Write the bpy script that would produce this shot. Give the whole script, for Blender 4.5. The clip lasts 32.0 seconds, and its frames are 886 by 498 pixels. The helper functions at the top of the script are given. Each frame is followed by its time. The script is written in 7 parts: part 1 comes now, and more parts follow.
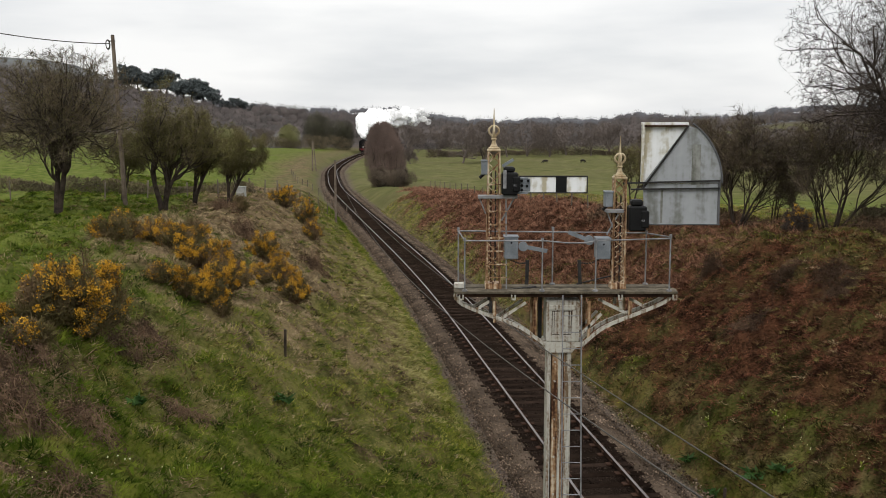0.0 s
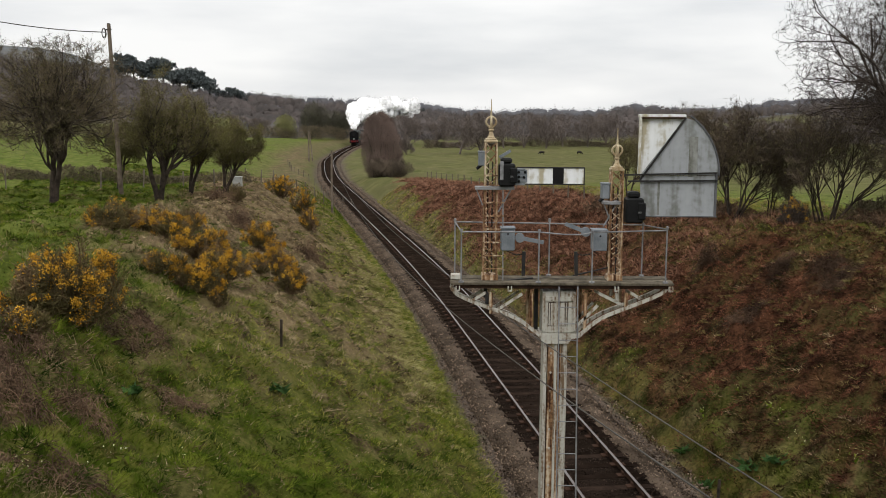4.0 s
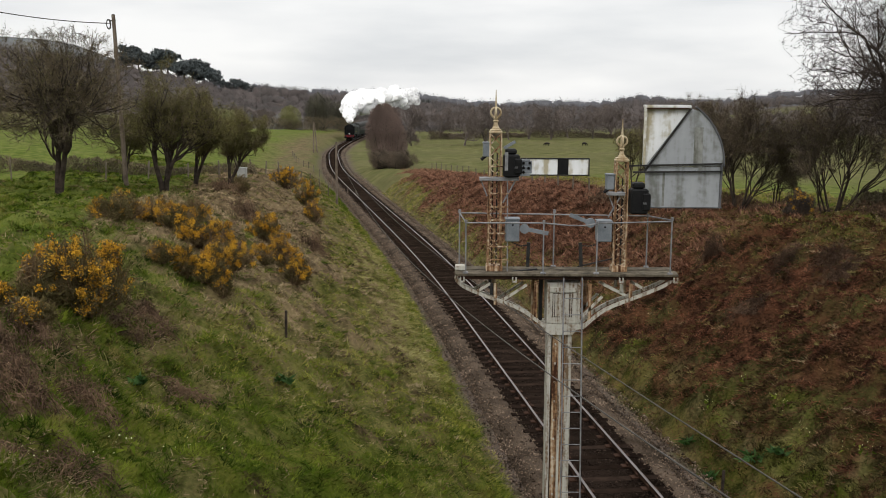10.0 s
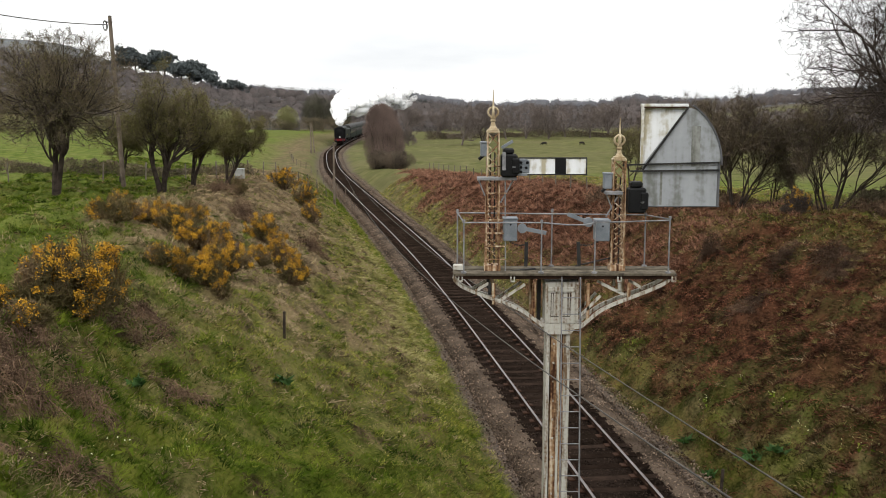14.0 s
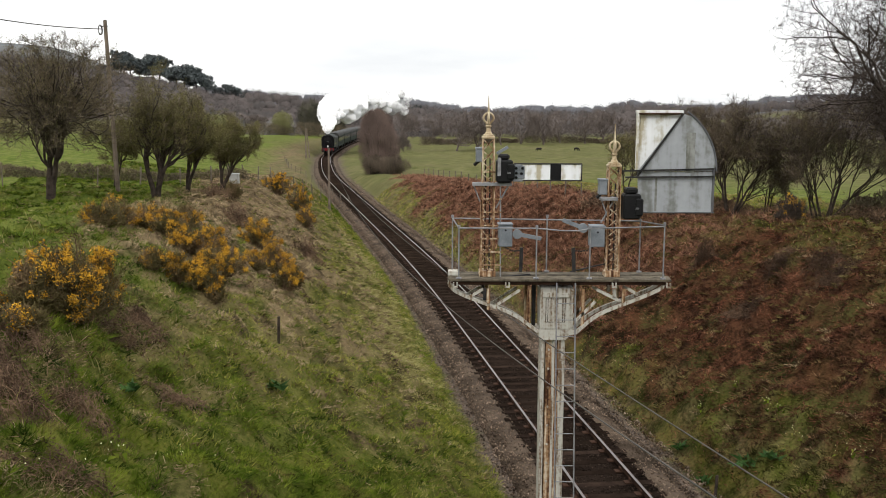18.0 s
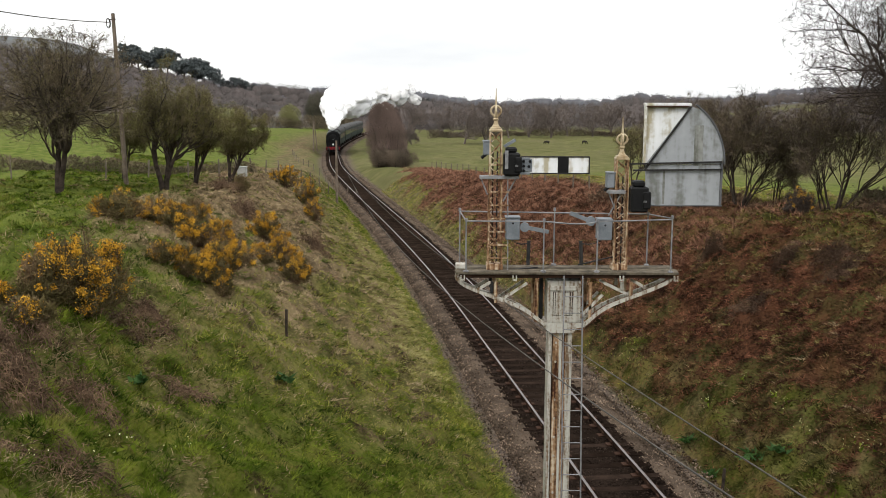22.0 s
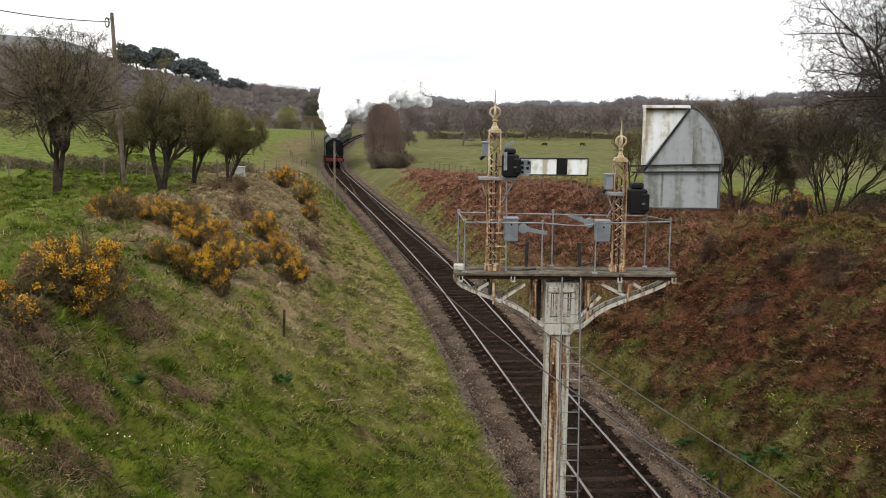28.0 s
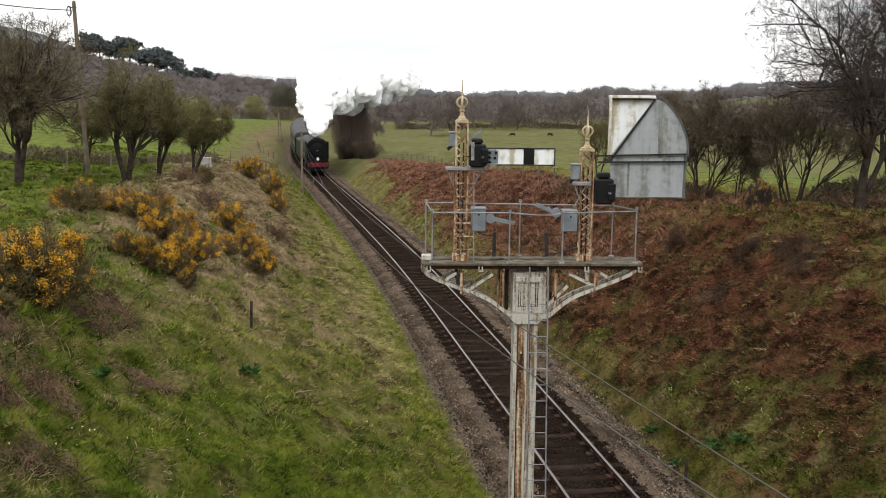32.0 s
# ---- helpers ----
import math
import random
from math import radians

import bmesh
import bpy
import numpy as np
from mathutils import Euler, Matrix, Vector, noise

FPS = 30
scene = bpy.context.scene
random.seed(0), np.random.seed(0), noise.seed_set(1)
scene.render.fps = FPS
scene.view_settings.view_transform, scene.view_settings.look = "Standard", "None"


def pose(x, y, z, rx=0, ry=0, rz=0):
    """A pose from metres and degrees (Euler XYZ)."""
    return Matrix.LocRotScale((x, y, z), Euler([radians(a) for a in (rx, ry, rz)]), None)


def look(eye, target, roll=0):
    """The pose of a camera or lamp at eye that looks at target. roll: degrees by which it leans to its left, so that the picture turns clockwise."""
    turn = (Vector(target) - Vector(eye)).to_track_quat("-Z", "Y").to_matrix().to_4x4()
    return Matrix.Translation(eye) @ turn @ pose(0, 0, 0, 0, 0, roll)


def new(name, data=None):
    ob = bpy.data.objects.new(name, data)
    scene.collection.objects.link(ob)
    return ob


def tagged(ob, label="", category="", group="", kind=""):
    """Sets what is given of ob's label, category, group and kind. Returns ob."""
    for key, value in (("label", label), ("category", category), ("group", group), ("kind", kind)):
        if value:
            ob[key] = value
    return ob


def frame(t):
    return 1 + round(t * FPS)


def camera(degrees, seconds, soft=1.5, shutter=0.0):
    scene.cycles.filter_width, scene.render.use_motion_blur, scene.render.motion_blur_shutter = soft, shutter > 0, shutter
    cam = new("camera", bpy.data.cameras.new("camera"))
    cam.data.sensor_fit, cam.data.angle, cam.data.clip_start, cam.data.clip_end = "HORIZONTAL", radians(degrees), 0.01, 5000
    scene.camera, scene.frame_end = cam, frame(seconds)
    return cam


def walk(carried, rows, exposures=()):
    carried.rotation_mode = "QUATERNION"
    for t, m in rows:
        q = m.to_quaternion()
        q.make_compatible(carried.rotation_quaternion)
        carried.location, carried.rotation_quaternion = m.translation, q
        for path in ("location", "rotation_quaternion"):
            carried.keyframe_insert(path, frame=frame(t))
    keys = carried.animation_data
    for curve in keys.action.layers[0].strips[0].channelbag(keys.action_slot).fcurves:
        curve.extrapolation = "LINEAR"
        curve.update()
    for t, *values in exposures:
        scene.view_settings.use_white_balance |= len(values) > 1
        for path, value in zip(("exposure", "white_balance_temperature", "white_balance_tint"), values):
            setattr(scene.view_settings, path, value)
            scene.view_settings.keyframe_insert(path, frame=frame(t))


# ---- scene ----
# One place: a railway cutting seen from a bridge. x right, y ahead, z up, rail tops at z = 0.
cam = camera(49.52, 32.0, 0.95)
PATH = [
    (0, 0.004, -0.006, 8.610, 0.040, -7.485, -0.010),
    (0.5, 0.001, -0.006, 8.607, -0.036, -7.450, 0.004),
    (1, 0.004, -0.003, 8.605, -0.087, -7.802, 0.021),
    (1.5, 0.008, 0.002, 8.607, -0.168, -7.833, 0.026),
    (2, -0.000, -0.013, 8.608, 0.042, -7.913, 0.113),
    (2.5, 0.004, -0.004, 8.600, -0.176, -8.096, 0.187),
    (3, 0.000, -0.013, 8.610, -0.050, -8.093, 0.140),
    (3.5, -0.006, 0.001, 8.611, -0.221, -8.024, 0.347),
    (5.5, 0.000, -0.007, 8.602, -0.049, -8.244, 0.067),
    (6, 0.002, 0.006, 8.600, -0.013, -8.524, 0.077),
    (6.5, -0.007, 0.001, 8.608, 0.158, -8.366, 0.069),
    (7, -0.001, -0.001, 8.603, 0.256, -8.235, 0.084),
    (7.5, -0.000, -0.016, 8.599, 0.203, -8.186, 0.081),
    (8, -0.003, 0.004, 8.600, 0.211, -8.253, 0.054),
    (8.5, -0.002, -0.008, 8.602, 0.203, -8.295, 0.103),
    (9, -0.006, -0.010, 8.602, 0.130, -8.488, 0.266),
    (9.5, -0.009, -0.002, 8.601, 0.066, -8.592, 0.282),
    (10, -0.002, -0.002, 8.600, 0.085, -8.535, 0.288),
    (10.5, -0.009, 0.008, 8.607, 0.062, -8.521, 0.238),
    (11, -0.003, 0.003, 8.606, 0.061, -8.373, 0.094),
    (11.5, 0.003, -0.001, 8.600, 0.088, -8.337, 0.057),
    (12, 0.001, 0.003, 8.606, 0.044, -8.376, 0.096),
    (12.5, -0.005, -0.009, 8.601, -0.004, -8.515, 0.115),
    (13, -0.000, 0.000, 8.600, -0.000, -8.663, -0.000),
    (13.5, -0.002, 0.010, 8.603, 0.013, -8.666, 0.020),
    (14, -0.003, 0.008, 8.600, -0.040, -8.540, 0.018),
    (14.5, 0.006, -0.001, 8.605, -0.043, -8.549, 0.027),
    (16.5, 0.001, -0.007, 8.592, -0.406, -8.435, 0.203),
    (17, -0.002, 0.000, 8.597, -0.391, -8.442, 0.183),
    (17.5, 0.002, 0.008, 8.600, -0.404, -8.487, 0.309),
    (18, -0.010, 0.008, 8.602, -0.362, -8.219, 0.229),
    (18.5, -0.001, 0.000, 8.596, -0.198, -8.118, 0.016),
    (19, -0.006, -0.007, 8.599, -0.302, -8.380, 0.186),
    (19.5, -0.001, 0.003, 8.594, -0.400, -8.645, 0.203),
    (20, -0.003, 0.003, 8.594, -0.506, -8.763, 0.143),
    (20.5, -0.006, 0.017, 8.595, -0.157, -8.799, -0.030),
    (21, 0.004, 0.016, 8.592, 0.115, -8.672, -0.091),
    (21.5, -0.004, 0.010, 8.596, 0.158, -8.612, 0.012),
    (22, -0.004, 0.006, 8.600, 0.094, -8.628, 0.194),
    (22.5, -0.015, -0.003, 8.597, 0.243, -8.401, 0.340),
    (23, -0.007, -0.010, 8.596, -0.130, -8.531, 0.370),
    (23.5, -0.015, -0.010, 8.599, -0.052, -8.466, 0.473),
    (24, -0.013, 0.008, 8.596, 0.209, -8.349, 0.344),
    (24.5, -0.015, -0.003, 8.606, 0.209, -8.278, 0.293),
    (25, -0.018, 0.005, 8.604, 0.426, -8.173, 0.105),
    (25.5, -0.012, -0.011, 8.603, 0.454, -8.334, -0.039),
    (27.5, -0.018, 0.002, 8.596, -0.052, -8.513, 0.429),
    (28, -0.022, -0.007, 8.593, -0.062, -8.542, 0.514),
    (28.5, -0.016, -0.007, 8.599, -0.090, -8.534, 0.321),
    (29, -0.015, -0.015, 8.601, -0.312, -8.577, 0.272),
    (29.5, -0.015, 0.002, 8.588, -0.629, -8.839, 0.324),
    (30, -0.014, -0.007, 8.593, -0.886, -8.967, 0.434),
    (30.5, -0.015, -0.002, 8.593, -0.920, -8.883, 0.388),
    (31, -0.019, -0.004, 8.592, -1.156, -8.848, 0.353),
    (31.5, -0.011, -0.015, 8.587, -1.482, -8.989, 0.449),
    (32, -0.010, -0.007, 8.590, -1.977, -9.098, 0.551),
]


def aim(x, y, z, yaw, pitch, roll):
    a, b = radians(yaw), radians(pitch)
    ahead = Vector((-math.sin(a) * math.cos(b), math.cos(a) * math.cos(b), math.sin(b)))
    return look((x, y, z), Vector((x, y, z)) + ahead * 10, roll)


walk(cam, [(t, aim(*p)) for t, *p in PATH],
     exposures=[(0, -0.2), (13, -0.21), (14, 0.12), (17, 0.12), (25, 0.16), (32, 0.18)])

# ---- sky and sun: bright overcast ----
world = bpy.data.worlds.new("overcast_sky")
scene.world = world
world.use_nodes = True
wn, wl = world.node_tree.nodes, world.node_tree.links
SUN_EL, SUN_ROT = radians(42), radians(200)
sky = wn.new("ShaderNodeTexSky")
sky.sky_type, sky.sun_disc, sky.sun_elevation, sky.sun_rotation = "NISHITA", False, SUN_EL, SUN_ROT
dim = wn.new("ShaderNodeVectorMath")
dim.operation = "SCALE"
dim.inputs["Scale"].default_value = 0.09
wl.new(sky.outputs[0], dim.inputs[0])
co = wn.new("ShaderNodeTexCoord")
mp = wn.new("ShaderNodeMapping")
mp.inputs["Scale"].default_value = (1.0, 1.0, 5.0)
wl.new(co.outputs["Generated"], mp.inputs["Vector"])
nz = wn.new("ShaderNodeTexNoise")
nz.inputs["Scale"].default_value, nz.inputs["Detail"].default_value, nz.inputs["Roughness"].default_value = 2.6, 6.0, 0.5
wl.new(mp.outputs[0], nz.inputs["Vector"])
cr = wn.new("ShaderNodeValToRGB")
cr.color_ramp.elements[0].position, cr.color_ramp.elements[0].color = 0.33, (0.86, 0.88, 0.905, 1)
cr.color_ramp.elements[1].position, cr.color_ramp.elements[1].color = 0.58, (1.17, 1.165, 1.155, 1)
wl.new(nz.outputs[0], cr.inputs[0])
mx = wn.new("ShaderNodeMix")
mx.data_type = "RGBA"
mx.inputs["Factor"].default_value = 0.93
wl.new(dim.outputs[0], mx.inputs["A"])
wl.new(cr.outputs[0], mx.inputs["B"])
wl.new(mx.outputs["Result"], wn["Background"].inputs["Color"])
sep = wn.new("ShaderNodeSeparateXYZ")
wl.new(co.outputs["Generated"], sep.inputs[0])
lift = wn.new("ShaderNodeMapRange")  # an overcast sky is brightest overhead
lift.inputs["From Min"].default_value, lift.inputs["From Max"].default_value = 0.1, 1.0
lift.inputs["To Min"].default_value, lift.inputs["To Max"].default_value = 1.0, 1.9
wl.new(sep.outputs["Z"], lift.inputs["Value"])
wl.new(lift.outputs[0], wn["Background"].inputs["Strength"])
sun = new("sun", bpy.data.lights.new("sun", "SUN"))
sun.data.energy, sun.data.angle, sun.data.color = 1.15, radians(25), (1.0, 0.96, 0.9)
sun.matrix_world = look((0, 0, 0), (math.sin(SUN_ROT) * -1, math.cos(SUN_ROT) * -1, -math.tan(SUN_EL)))


# ---- materials ----
def surf(name, c1, c2, scale=3.0, rough=0.8, bump=0.2, metal=0.0, fine=40.0, island=0.0, rnd=0.0, third=None, spec=0.12, translucent=0.0, run=0.0):
    """A procedural surface: two colours mixed by broad and fine noise, a bump, and a spread of value by island or by object."""
    m = bpy.data.materials.new(name)
    m.use_nodes = True
    n, l = m.node_tree.nodes, m.node_tree.links
    b = n["Principled BSDF"]
    tc = n.new("ShaderNodeTexCoord")
    geo = n.new("ShaderNodeNewGeometry")
    a = n.new("ShaderNodeTexNoise")
    a.inputs["Scale"].default_value, a.inputs["Detail"].default_value = scale, 4.0
    l.new(geo.outputs["Position"] if island or scale < 0.6 else tc.outputs["Object"], a.inputs["Vector"])
    if run:
        mp_ = n.new("ShaderNodeMapping")
        mp_.inputs["Scale"].default_value = (run, run, 0.35)
        l.new(tc.outputs["Object"], mp_.inputs["Vector"])
        l.new(mp_.outputs[0], a.inputs["Vector"])
    f = n.new("ShaderNodeTexNoise")
    f.inputs["Scale"].default_value, f.inputs["Detail"].default_value = fine, 3.0
    l.new(tc.outputs["Object"], f.inputs["Vector"])
    add = n.new("ShaderNodeMath")
    add.operation = "MULTIPLY_ADD"
    add.inputs[1].default_value = 0.4
    l.new(f.outputs[0], add.inputs[0])
    l.new(a.outputs[0], add.inputs[2])
    ramp = n.new("ShaderNodeValToRGB")
    e = ramp.color_ramp.elements
    e[0].position, e[0].color = 0.52, (*c1, 1)
    e[1].position, e[1].color = 0.86, (*c2, 1)
    if third:
        x = e.new(0.7)
        x.color = (*third, 1)
    l.new(add.outputs[0], ramp.inputs[0])
    out = ramp.outputs[0]
    if island or rnd:
        src = geo.outputs["Random Per Island"]
        if rnd:
            src = n.new("ShaderNodeObjectInfo").outputs["Random"]
        mr = n.new("ShaderNodeMapRange")
        k = island or rnd
        mr.inputs["To Min"].default_value, mr.inputs["To Max"].default_value = 1 - k, 1 + k
        l.new(src, mr.inputs["Value"])
        hs = n.new("ShaderNodeHueSaturation")
        l.new(mr.outputs[0], hs.inputs["Value"])
        l.new(out, hs.inputs["Color"])
        out = hs.outputs[0]
    l.new(out, b.inputs["Base Color"])
    b.inputs["Roughness"].default_value, b.inputs["Metallic"].default_value = rough, metal
    b.inputs["Specular IOR Level"].default_value = spec
    if bump:
        bp = n.new("ShaderNodeBump")
        bp.inputs["Strength"].default_value, bp.inputs["Distance"].default_value = bump, 0.02
        l.new(f.outputs[0], bp.inputs["Height"])
        l.new(bp.outputs[0], b.inputs["Normal"])
    if translucent:
        tr = n.new("ShaderNodeBsdfTranslucent")
        l.new(out, tr.inputs["Color"])
        mixs = n.new("ShaderNodeMixShader")
        mixs.inputs[0].default_value = translucent
        l.new(b.outputs[0], mixs.inputs[1])
        l.new(tr.outputs[0], mixs.inputs[2])
        l.new(mixs.outputs[0], n["Material Output"].inputs["Surface"])
    return m


def turf(name, greens, browns, share, patch=0.9, fine=4.0, island=0.2, translucent=0.2):
    """Blades in patches: two ramps of three colours by fine noise, the second over a share of the ground."""
    m = bpy.data.materials.new(name)
    m.use_nodes = True
    n, l = m.node_tree.nodes, m.node_tree.links
    geo = n.new("ShaderNodeNewGeometry")

    def noise_at(scale, rough):
        t = n.new("ShaderNodeTexNoise")
        t.inputs["Scale"].default_value, t.inputs["Detail"].default_value, t.inputs["Roughness"].default_value = scale, 2.5, rough
        l.new(geo.outputs["Position"], t.inputs["Vector"])
        return t.outputs[0]

    val = noise_at(fine, 0.5)
    cols = []
    for c in (greens, browns):
        r = n.new("ShaderNodeValToRGB")
        e = r.color_ramp.elements
        e[0].position, e[0].color = 0.35, (*c[0], 1)
        e[1].position, e[1].color = 0.66, (*c[2], 1)
        e.new(0.5).color = (*c[1], 1)
        l.new(val, r.inputs[0])
        cols.append(r.outputs[0])
    mr = n.new("ShaderNodeMapRange")
    mr.inputs["From Min"].default_value, mr.inputs["From Max"].default_value = 0.62 - 0.25 * share, 0.72 - 0.25 * share
    l.new(noise_at(patch, 0.6), mr.inputs["Value"])
    mx_ = n.new("ShaderNodeMix")
    mx_.data_type = "RGBA"
    l.new(mr.outputs[0], mx_.inputs["Factor"])
    l.new(cols[0], mx_.inputs["A"])
    l.new(cols[1], mx_.inputs["B"])
    hs = n.new("ShaderNodeHueSaturation")
    mr = n.new("ShaderNodeMapRange")
    mr.inputs["To Min"].default_value, mr.inputs["To Max"].default_value = 1 - island, 1 + island
    l.new(geo.outputs["Random Per Island"], mr.inputs["Value"])
    l.new(mr.outputs[0], hs.inputs["Value"])
    l.new(mx_.outputs["Result"], hs.inputs["Color"])
    b = n["Principled BSDF"]
    l.new(hs.outputs[0], b.inputs["Base Color"])
    b.inputs["Roughness"].default_value, b.inputs["Specular IOR Level"].default_value = 0.9, 0.05
    tr = n.new("ShaderNodeBsdfTranslucent")
    l.new(hs.outputs[0], tr.inputs["Color"])
    mixs = n.new("ShaderNodeMixShader")
    mixs.inputs[0].default_value = translucent
    l.new(b.outputs[0], mixs.inputs[1])
    l.new(tr.outputs[0], mixs.inputs[2])
    l.new(mixs.outputs[0], n["Material Output"].inputs["Surface"])
    return m


M_BARK = surf("bark", (0.02, 0.015, 0.0115), (0.06, 0.046, 0.036), 4, 0.9, 0.6, fine=30)
M_TWIG_OLIVE = surf("olive_twigs", (0.075, 0.061, 0.04), (0.155, 0.122, 0.08), 0.5, 0.9, 0, island=0.3)
M_LEAF_OLIVE = surf("budding_leaves", (0.085, 0.084, 0.024), (0.185, 0.168, 0.055), 0.6, 0.85, 0, island=0.3, translucent=0.3)
M_TWIG_BROWN = surf("brown_twigs", (0.06, 0.047, 0.034), (0.125, 0.096, 0.068), 0.5, 0.9, 0, island=0.3)
M_TWIG_DARK = surf("dark_twigs", (0.035, 0.028, 0.023), (0.08, 0.062, 0.05), 0.5, 0.9, 0, island=0.3)
M_TWIG_RED = surf("willow_twigs", (0.105, 0.076, 0.063), (0.17, 0.12, 0.1), 0.5, 0.9, 0, island=0.12)
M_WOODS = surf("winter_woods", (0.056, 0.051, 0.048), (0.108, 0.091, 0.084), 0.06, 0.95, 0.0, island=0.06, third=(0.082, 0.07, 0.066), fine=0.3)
# Distance haze is put into this colour: paler and bluer than nearer woods.
M_WOODS_HAZE = surf("haze_tinted_far_woods", (0.085, 0.088, 0.098), (0.135, 0.134, 0.142), 0.03, 0.95, 0, island=0.05, fine=0.15)
# Haze over the hill is put into the needles: a lighter, greyer green.
M_PINE = surf("pine_needles", (0.054, 0.064, 0.066), (0.1, 0.114, 0.111), 0.1, 0.9, 0, island=0.25)
M_FRESH = surf("fresh_leaves", (0.15, 0.15, 0.06), (0.27, 0.26, 0.12), 0.3, 0.85, 0, island=0.2, translucent=0.3)
# Dark and bright ramp ends put tuft shadows and highlights into both grasses.
M_GRASS = turf("grass_blades", ((0.014, 0.03, 0.003), (0.064, 0.096, 0.008), (0.15, 0.178, 0.022)), ((0.075, 0.07, 0.017), (0.128, 0.112, 0.03), (0.2, 0.17, 0.055)), 0.26, patch=0.7, fine=2.4, island=0.1, translucent=0.3)
M_GRASS_PALE = turf("pale_olive_grass", ((0.075, 0.09, 0.01), (0.19, 0.195, 0.03), (0.3, 0.285, 0.065)), ((0.135, 0.116, 0.034), (0.21, 0.18, 0.06), (0.3, 0.255, 0.105)), 0.4, patch=0.6, fine=2.0, island=0.12, translucent=0.3)
M_GRASS_DARK = turf("coarse_bank_grass", ((0.012, 0.012, 0.003), (0.036, 0.034, 0.008), (0.088, 0.079, 0.02)), ((0.02, 0.012, 0.006), (0.055, 0.031, 0.016), (0.115, 0.068, 0.034)), 0.6, translucent=0.2)
M_DRY = turf("dry_grass_blades", ((0.15, 0.108, 0.061), (0.265, 0.196, 0.116), (0.4, 0.31, 0.19)), ((0.105, 0.067, 0.04), (0.19, 0.125, 0.078), (0.3, 0.21, 0.132)), 0.4, fine=2.6, island=0.14, translucent=0.25)
M_STRAW = turf("pale_straw_blades", ((0.15, 0.135, 0.04), (0.27, 0.245, 0.09), (0.4, 0.36, 0.155)), ((0.1, 0.105, 0.025), (0.2, 0.195, 0.06), (0.31, 0.29, 0.115)), 0.35, island=0.2, translucent=0.3)
M_BRACKEN = turf("dead_bracken", ((0.042, 0.01581, 0.0093), (0.12, 0.04743, 0.02604), (0.215, 0.09765, 0.0558)), ((0.028, 0.01209, 0.00744), (0.066, 0.02976, 0.01674), (0.13, 0.06324, 0.03627)), 0.6, fine=2.6, island=0.22, translucent=0.15)
M_BRACKEN_PALE = turf("pale_dead_bracken", ((0.1, 0.049, 0.031), (0.23, 0.117, 0.074), (0.35, 0.194, 0.127)), ((0.062, 0.03, 0.018), (0.13, 0.064, 0.039), (0.22, 0.12, 0.075)), 0.36, fine=2.2, island=0.2, translucent=0.15)
M_LITTER = turf("bracken_litter", ((0.0115, 0.00432, 0.0027), (0.044, 0.01512, 0.00792), (0.1, 0.0369, 0.0189)), ((0.0125, 0.00765, 0.00324), (0.034, 0.0198, 0.0072), (0.072, 0.0432, 0.0171)), 0.32, fine=2.6, island=0.2, translucent=0.1)
M_GORSE_G = surf("gorse_spines", (0.07, 0.05, 0.024), (0.17, 0.115, 0.062), 1.0, 0.9, 0, island=0.3, third=(0.095, 0.08, 0.03))
M_GORSE_Y = surf("gorse_flowers", (0.32, 0.15, 0.01), (0.62, 0.35, 0.03), 2.5, 0.7, 0, island=0.25)
M_TWIG_FAR = surf("far_twigs", (0.1, 0.082, 0.072), (0.17, 0.138, 0.122), 0.3, 0.9, 0, island=0.25)
M_BRAMBLE = surf("dead_bramble_stems", (0.05, 0.03, 0.018), (0.2, 0.13, 0.08), 2.0, 0.9, 0, island=0.35, third=(0.125, 0.08, 0.051))
M_DOCK = surf("dock_leaves", (0.02, 0.048, 0.012), (0.046, 0.098, 0.022), 6.0, 0.6, 0, island=0.25, translucent=0.2)
M_PRIM = surf("primrose_petals", (0.6, 0.6, 0.3), (0.8, 0.8, 0.5), 1.5, 0.7, 0, island=0.15)
M_STEEL = surf("rail_head", (0.17, 0.15, 0.142), (0.27, 0.245, 0.235), 0.5, 0.42, 0.0, metal=1.0)
M_RUST = surf("rusty_iron", (0.02, 0.012, 0.009), (0.055, 0.03, 0.02), 2, 0.85, 0.3, spec=0.05)
M_SLEEPER = surf("creosoted_timber", (0.007, 0.005, 0.004), (0.03, 0.02, 0.015), 2.5, 1.0, 0.6, fine=25, rnd=0.4, spec=0.0)
M_BALLAST = surf("ballast_stone", (0.045, 0.032, 0.023), (0.24, 0.178, 0.132), 2.0, 0.95, 0, island=0.65, spec=0.0)
M_CREAM = surf("rust_streaked_cream_paint", (0.55, 0.465, 0.34), (0.045, 0.018, 0.009), 3.2, 0.6, 0.2, fine=16, third=(0.26, 0.15, 0.078), run=5.0)
M_CREAM_TOP = surf("cream_paint", (0.5, 0.42, 0.29), (0.27, 0.19, 0.1), 5, 0.55, 0.1)
M_WHITE = surf("weathered_white_paint", (0.46, 0.45, 0.4), (0.15, 0.1, 0.06), 3.0, 0.6, 0.2, fine=22, third=(0.4, 0.38, 0.33), run=6.0)
M_BOARD = surf("sighting_board_paint", (0.32, 0.333, 0.346), (0.165, 0.17, 0.157), 1.3, 0.55, 0.1, fine=9, third=(0.285, 0.298, 0.311), run=3.5)
M_BOARDW = surf("white_board_paint", (0.74, 0.75, 0.76), (0.4, 0.36, 0.26), 1.5, 0.55, 0.1, fine=9, third=(0.68, 0.69, 0.69), run=4.0)
M_STAIN = surf("algae_stain", (0.1, 0.1, 0.082), (0.26, 0.265, 0.25), 3, 0.8, 0.1, fine=12, run=4.0)
